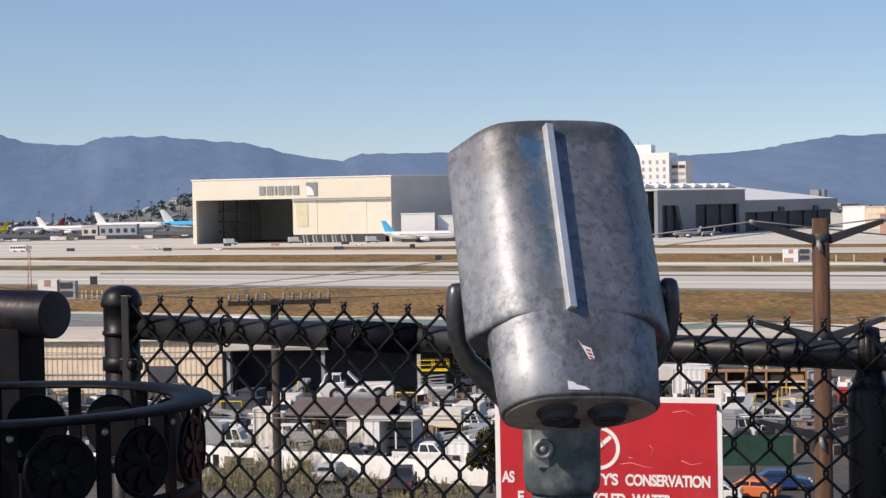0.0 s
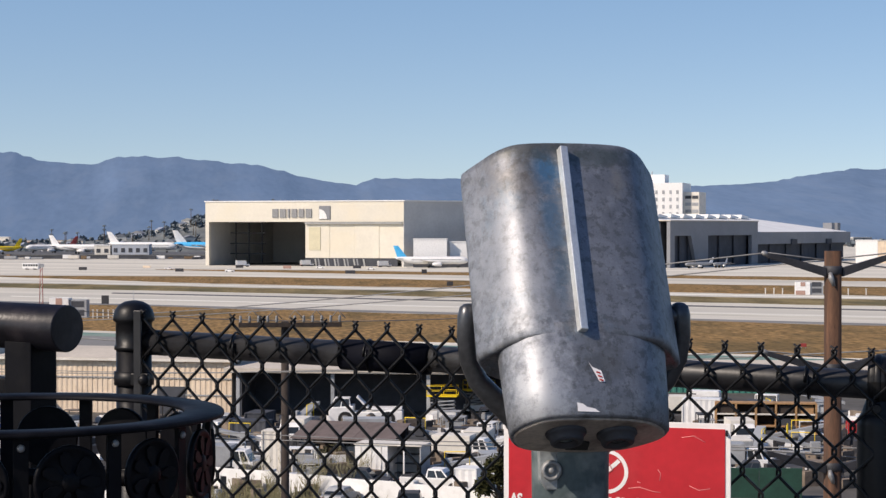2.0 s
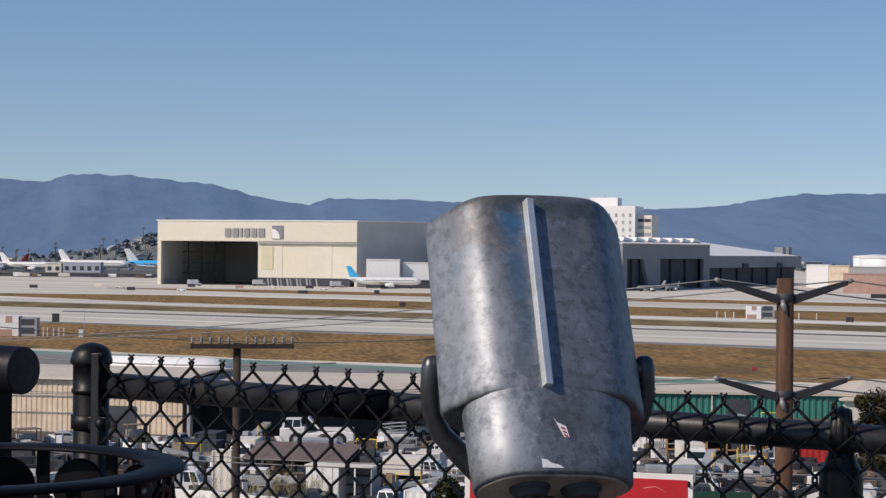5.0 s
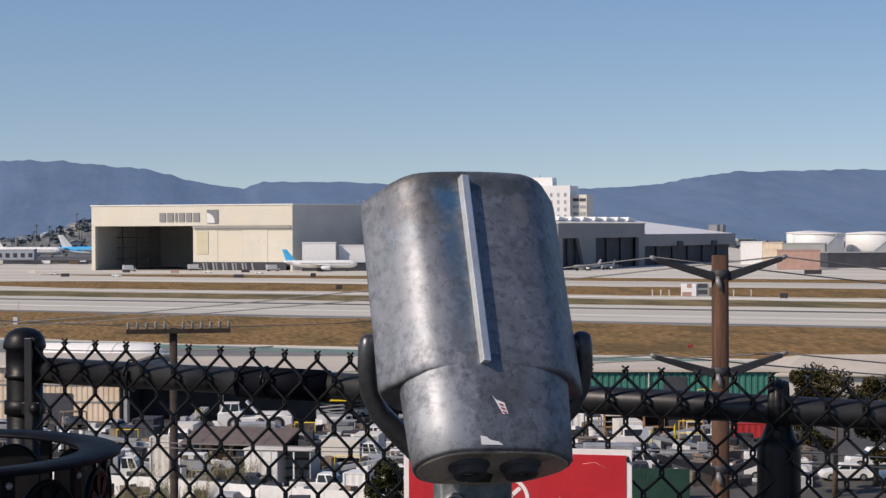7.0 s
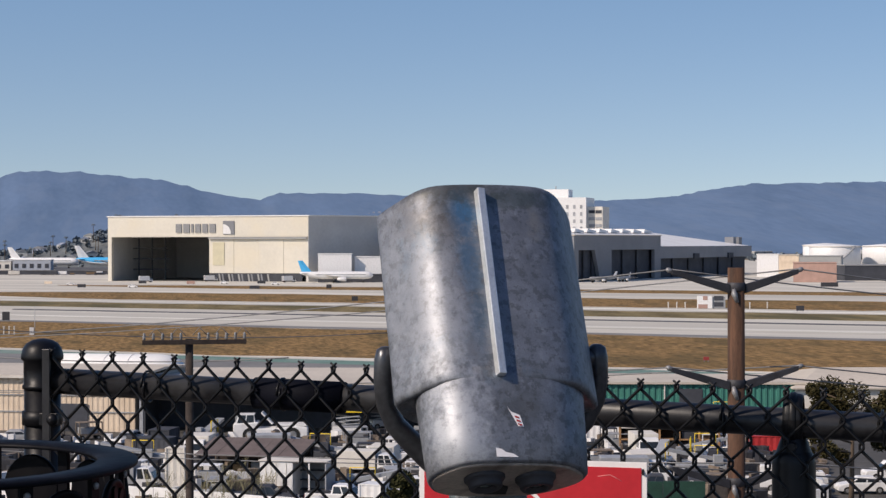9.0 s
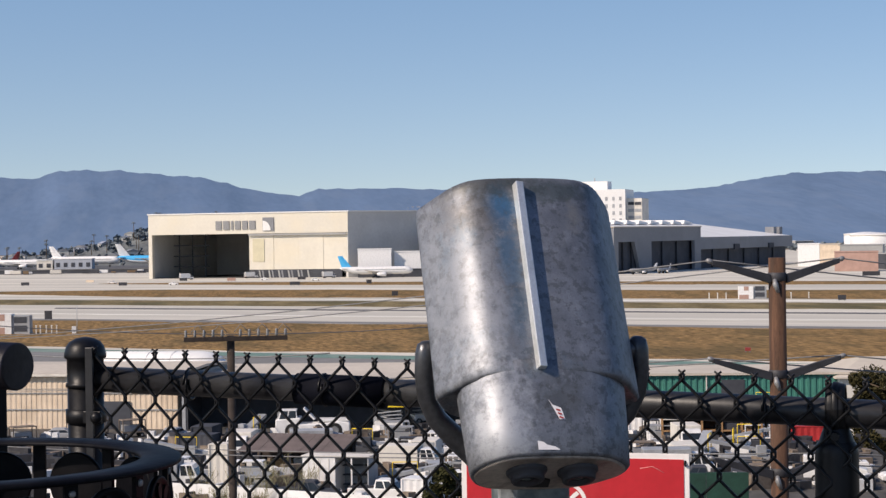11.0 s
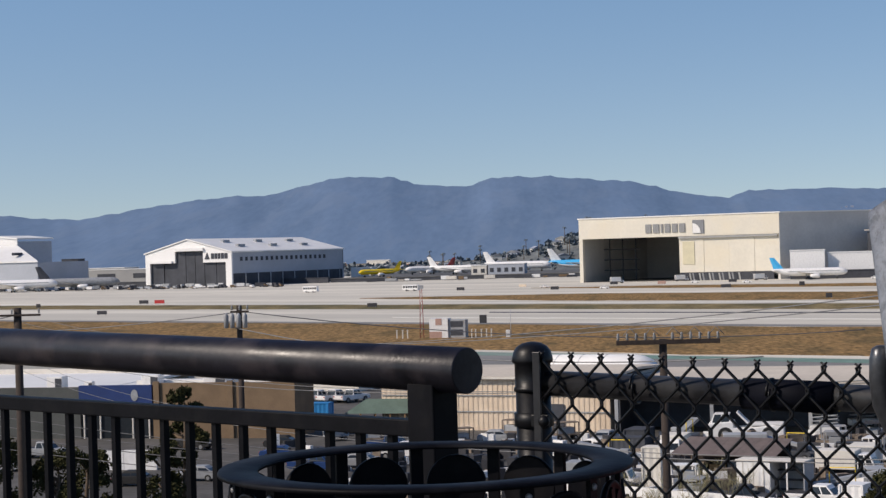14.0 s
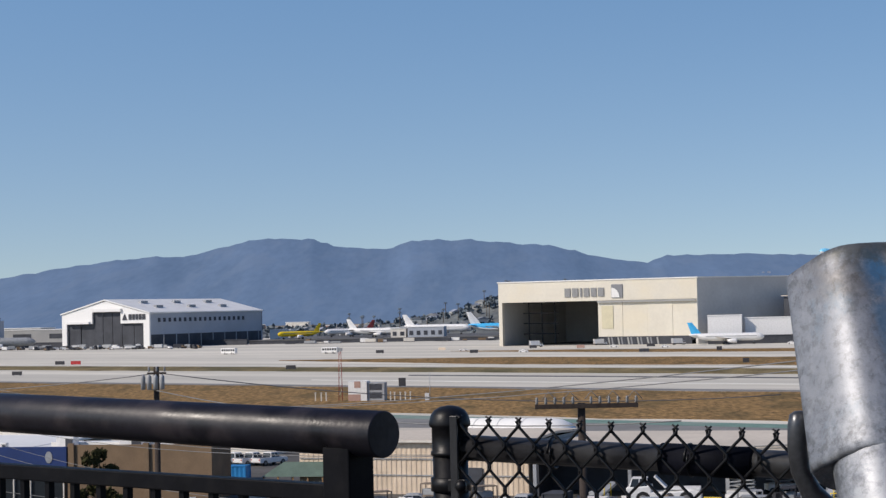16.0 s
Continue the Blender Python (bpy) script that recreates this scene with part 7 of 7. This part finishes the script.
def bus(x, y, rz, label, length=8.5):
    root = thing("apron_bus", label, "bus", (x, y, GROUND + 0.1), rz, "apron vehicles")
    L = length / 2
    part("body", Mesh().box(-L, L, -1.3, 1.3, 0.5, 3.3), white_paint, root, "", 0.12)
    for k in range(6):
        for sy in (-1, 1):
            part("window", Mesh().box(-L + 0.4 + k * length / 6.3, -L + 1.4 + k * length / 6.3, sy * 1.3 - 0.03, sy * 1.3 + 0.03, 1.7, 2.8), glass, root)
    wheels(root, (-L + 2.2, L - 2.2), 1.28, 0.5)


bus(-145, 1000, -20, "white bus crossing the apron")
bus(-87.5, 966, -16, "white bus crossing the apron")
for x, y, f, label in ((20.5, 1022, box_truck, "white truck before the hangar doorway"), (56, 1032, box_truck, "white truck beside the hangar doorway"), (96, 1000, box_truck, "white truck by the parked jet")):
    f(x, y, 20, white_paint, white_paint, label, 7.5, 3.4, "apron vehicles")
for x, y in ((12, 905), (-18, 958), (84, 945), (60, 975), (150, 960)):
    sedan(x, y, -14, white_paint, "service car on the apron", "apron vehicles")
for k in range(70):
    x = rng.uniform(-440, -190)
    y = rng.uniform(1255, 1300) - 0.25 * (x + 250) * 0.4
    if x > -255:
        y = 1235 - rng.random() * 20
    w, h, d = rng.uniform(2.5, 7), rng.uniform(1.4, 3.6), 2.2
    root = thing("ground_cart", rng.choice(("white loaded cargo cart on the apron", "grey covered cargo cart on the apron")), "cart", (x, y, GROUND + 0.1), rng.uniform(-30, 10), "cargo carts")
    mt = rng.choice((white_paint, white_paint, grey_paint, grey_paint, dark_clad))
    part("load", Mesh().box(-w / 2, w / 2, -d / 2, d / 2, 0.7, h), mt, root, "", 0.08)
    part("deck", Mesh().box(-w / 2 - 0.2, w / 2 + 0.2, -d / 2 - 0.1, d / 2 + 0.1, 0.4, 0.7), dark_steel, root)
for k in range(80):
    x = rng.uniform(-385, -185)
    y = 1283 - 0.466 * (x + 303) - 6 - 36 * rng.random()
    root = thing("apron_vehicle", rng.choice(("small white service truck on the apron", "small dark tractor on the apron")), "service vehicle", (x, y, GROUND + 0.1), rng.uniform(-60, 20), "apron vehicles")
    w, h, mt = rng.uniform(2.2, 5), rng.uniform(1.2, 2.8), rng.choice((white_paint, grey_paint, dark_clad, dark_clad, dark_steel, brown_wall))
    part("body", Mesh().prism([(-w / 2, 0.4), (w / 2, 0.4), (w / 2, h * 0.55), (w * 0.2, h * 0.6), (w * 0.12, h), (-w / 2, h)], -0.95, 0.95), mt, root, "", 0.05)
    for sx in (-0.3, 0.3):
        part("wheel", Mesh().cyl((w * sx, -1.0, 0.4), (w * sx, 1.0, 0.4), 0.4, 0.4, 10), rubber, root)
for k in range(26):
    x = rng.uniform(-150, 0)
    y = 1265 - 0.18 * (x + 80) + rng.uniform(-6, 4)
    root = thing("ground_cart", "loaded cargo cart before the blast wall", "cart", (x, y, GROUND + 0.1), rng.uniform(-20, 10), "cargo carts")
    w, h = rng.uniform(2.5, 8), rng.uniform(1.2, 3.4)
    part("load", Mesh().box(-w / 2, w / 2, -1.1, 1.1, 0.6, h), rng.choice((white_paint, grey_paint, dark_clad, brown_wall, off_white)), root, "", 0.08)
    part("deck", Mesh().box(-w / 2 - 0.2, w / 2 + 0.2, -1.2, 1.2, 0.3, 0.6), dark_steel, root)


# ---- distance: wooded rise, tree lines, houses and palms ----
def wooded_rise():
    m = Mesh()
    xs, ys = np.linspace(-330, 220, 40), np.linspace(1560, 1990, 14)
    hz = lambda x, y: GROUND - 1 + 30 * math.exp(-((x - 40) / 95) ** 2) * ramp01(1560, 1720, y) + 9 * ramp01(1600, 1800, y) * (0.6 + 0.4 * noise.noise((x / 80, 0, 0)))
    m.add([(x, y, hz(x, y)) for y in ys for x in xs], [(j * 40 + i, j * 40 + i + 1, (j + 1) * 40 + i + 1, (j + 1) * 40 + i) for j in range(13) for i in range(39)], True)
    tagged(part("wooded_rise", m, hazed_scrub), "low wooded rise behind the parked jets", "hill", kind="structure")
    r = random.Random(31)
    t = Mesh()

    def clump(x, y, z, s):
        for q in range(16):
            a = Vector((r.gauss(0, 1), r.gauss(0, 1), r.gauss(0, 0.7))).normalized() * s * (0.55 + 0.45 * r.random())
            c = Vector((x, y, z + s * 0.8)) + a * 0.7
            u = Vector((r.gauss(0, 1), r.gauss(0, 1), r.gauss(0, 1))).normalized() * s * 0.5
            v = u.orthogonal().normalized() * s * 0.42
            t.add([c + u, c + v, c - u, c - v], [(0, 1, 2, 3)])

    for k in range(620):
        x, y = r.uniform(-330, 200), r.uniform(1580, 1900)
        clump(x, y, hz(x, y), r.uniform(1.6, 4.6))
    for k in range(1500):
        x, y = r.uniform(-900, 1300), r.uniform(1750, 2300)
        if -330 < x < 220:
            continue
        clump(x, y, GROUND, r.uniform(2, 5.5) * (1 + 0.6 * noise.noise((x / 90, 0, 0))))
    tagged(part("distant_trees", t, hazed_leaf), "far dark trees and shrubs at the foot of the hills", "trees", kind="stuff")
    for k in range(34):
        x, y = r.uniform(-300, 190), r.uniform(1600, 1800)
        root = thing("house", "small pale house among the far trees", "house", (x, y, hz(x, y) - 0.5), r.uniform(-30, 30), "houses on the rise")
        w, d, h = r.uniform(7, 13), r.uniform(6, 9), r.uniform(3, 5)
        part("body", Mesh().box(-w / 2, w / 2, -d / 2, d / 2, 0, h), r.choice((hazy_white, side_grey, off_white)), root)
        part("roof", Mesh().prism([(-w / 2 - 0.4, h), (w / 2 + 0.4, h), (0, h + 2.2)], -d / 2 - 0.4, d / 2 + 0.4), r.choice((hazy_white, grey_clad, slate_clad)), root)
        part("window", Mesh().box(-w * 0.3, w * 0.05, -d / 2 - 0.1, -d / 2, 1.2, 2.6), dark_clad, root)
    for k in range(46):
        x, y = r.uniform(-900, 1200), r.uniform(1850, 2300)
        w, d, h = r.uniform(10, 34), 10, r.uniform(4, 12)
        block("house", "small pale building far below the hills", "house", x, y, w, d, h, r.choice((off_white, white_paint, grey_clad, pale_roof, brick)), white_roof, r.uniform(-40, 20), 0, "distant houses")
    for k in range(26):
        x, y = r.uniform(-140, 120), r.uniform(1600, 1750)
        z = hz(x, y)
        hh = r.uniform(11, 17)
        root = thing("palm_tree", "tall thin palm on the rise", "palm tree", (x, y, z), 0, "palms on the rise")
        part("trunk", Mesh().tube([(0, 0, -0.5), (0.3, 0, hh * 0.5), (0.2, 0, hh)], [0.4, 0.3, 0.25], 6), bark, root)
        c = Mesh()
        for q in range(14):
            a = 6.28 * q / 14
            u = Vector((math.cos(a), math.sin(a), 0))
            s = Vector((-u.y, u.x, 0)) * 0.35
            p0, p1, p2 = Vector((0.2, 0, hh)), Vector((0.2, 0, hh + r.uniform(0.2, 1.2))) + u * 1.3, Vector((0.2, 0, hh - r.uniform(0.2, 1.6))) + u * 2.6
            c.add([p0 - s * 0.4, p0 + s * 0.4, p1 + s, p1 - s, p2], [(0, 1, 2, 3), (3, 2, 4)])
        part("crown", c, hazed_leaf, root)


wooded_rise()
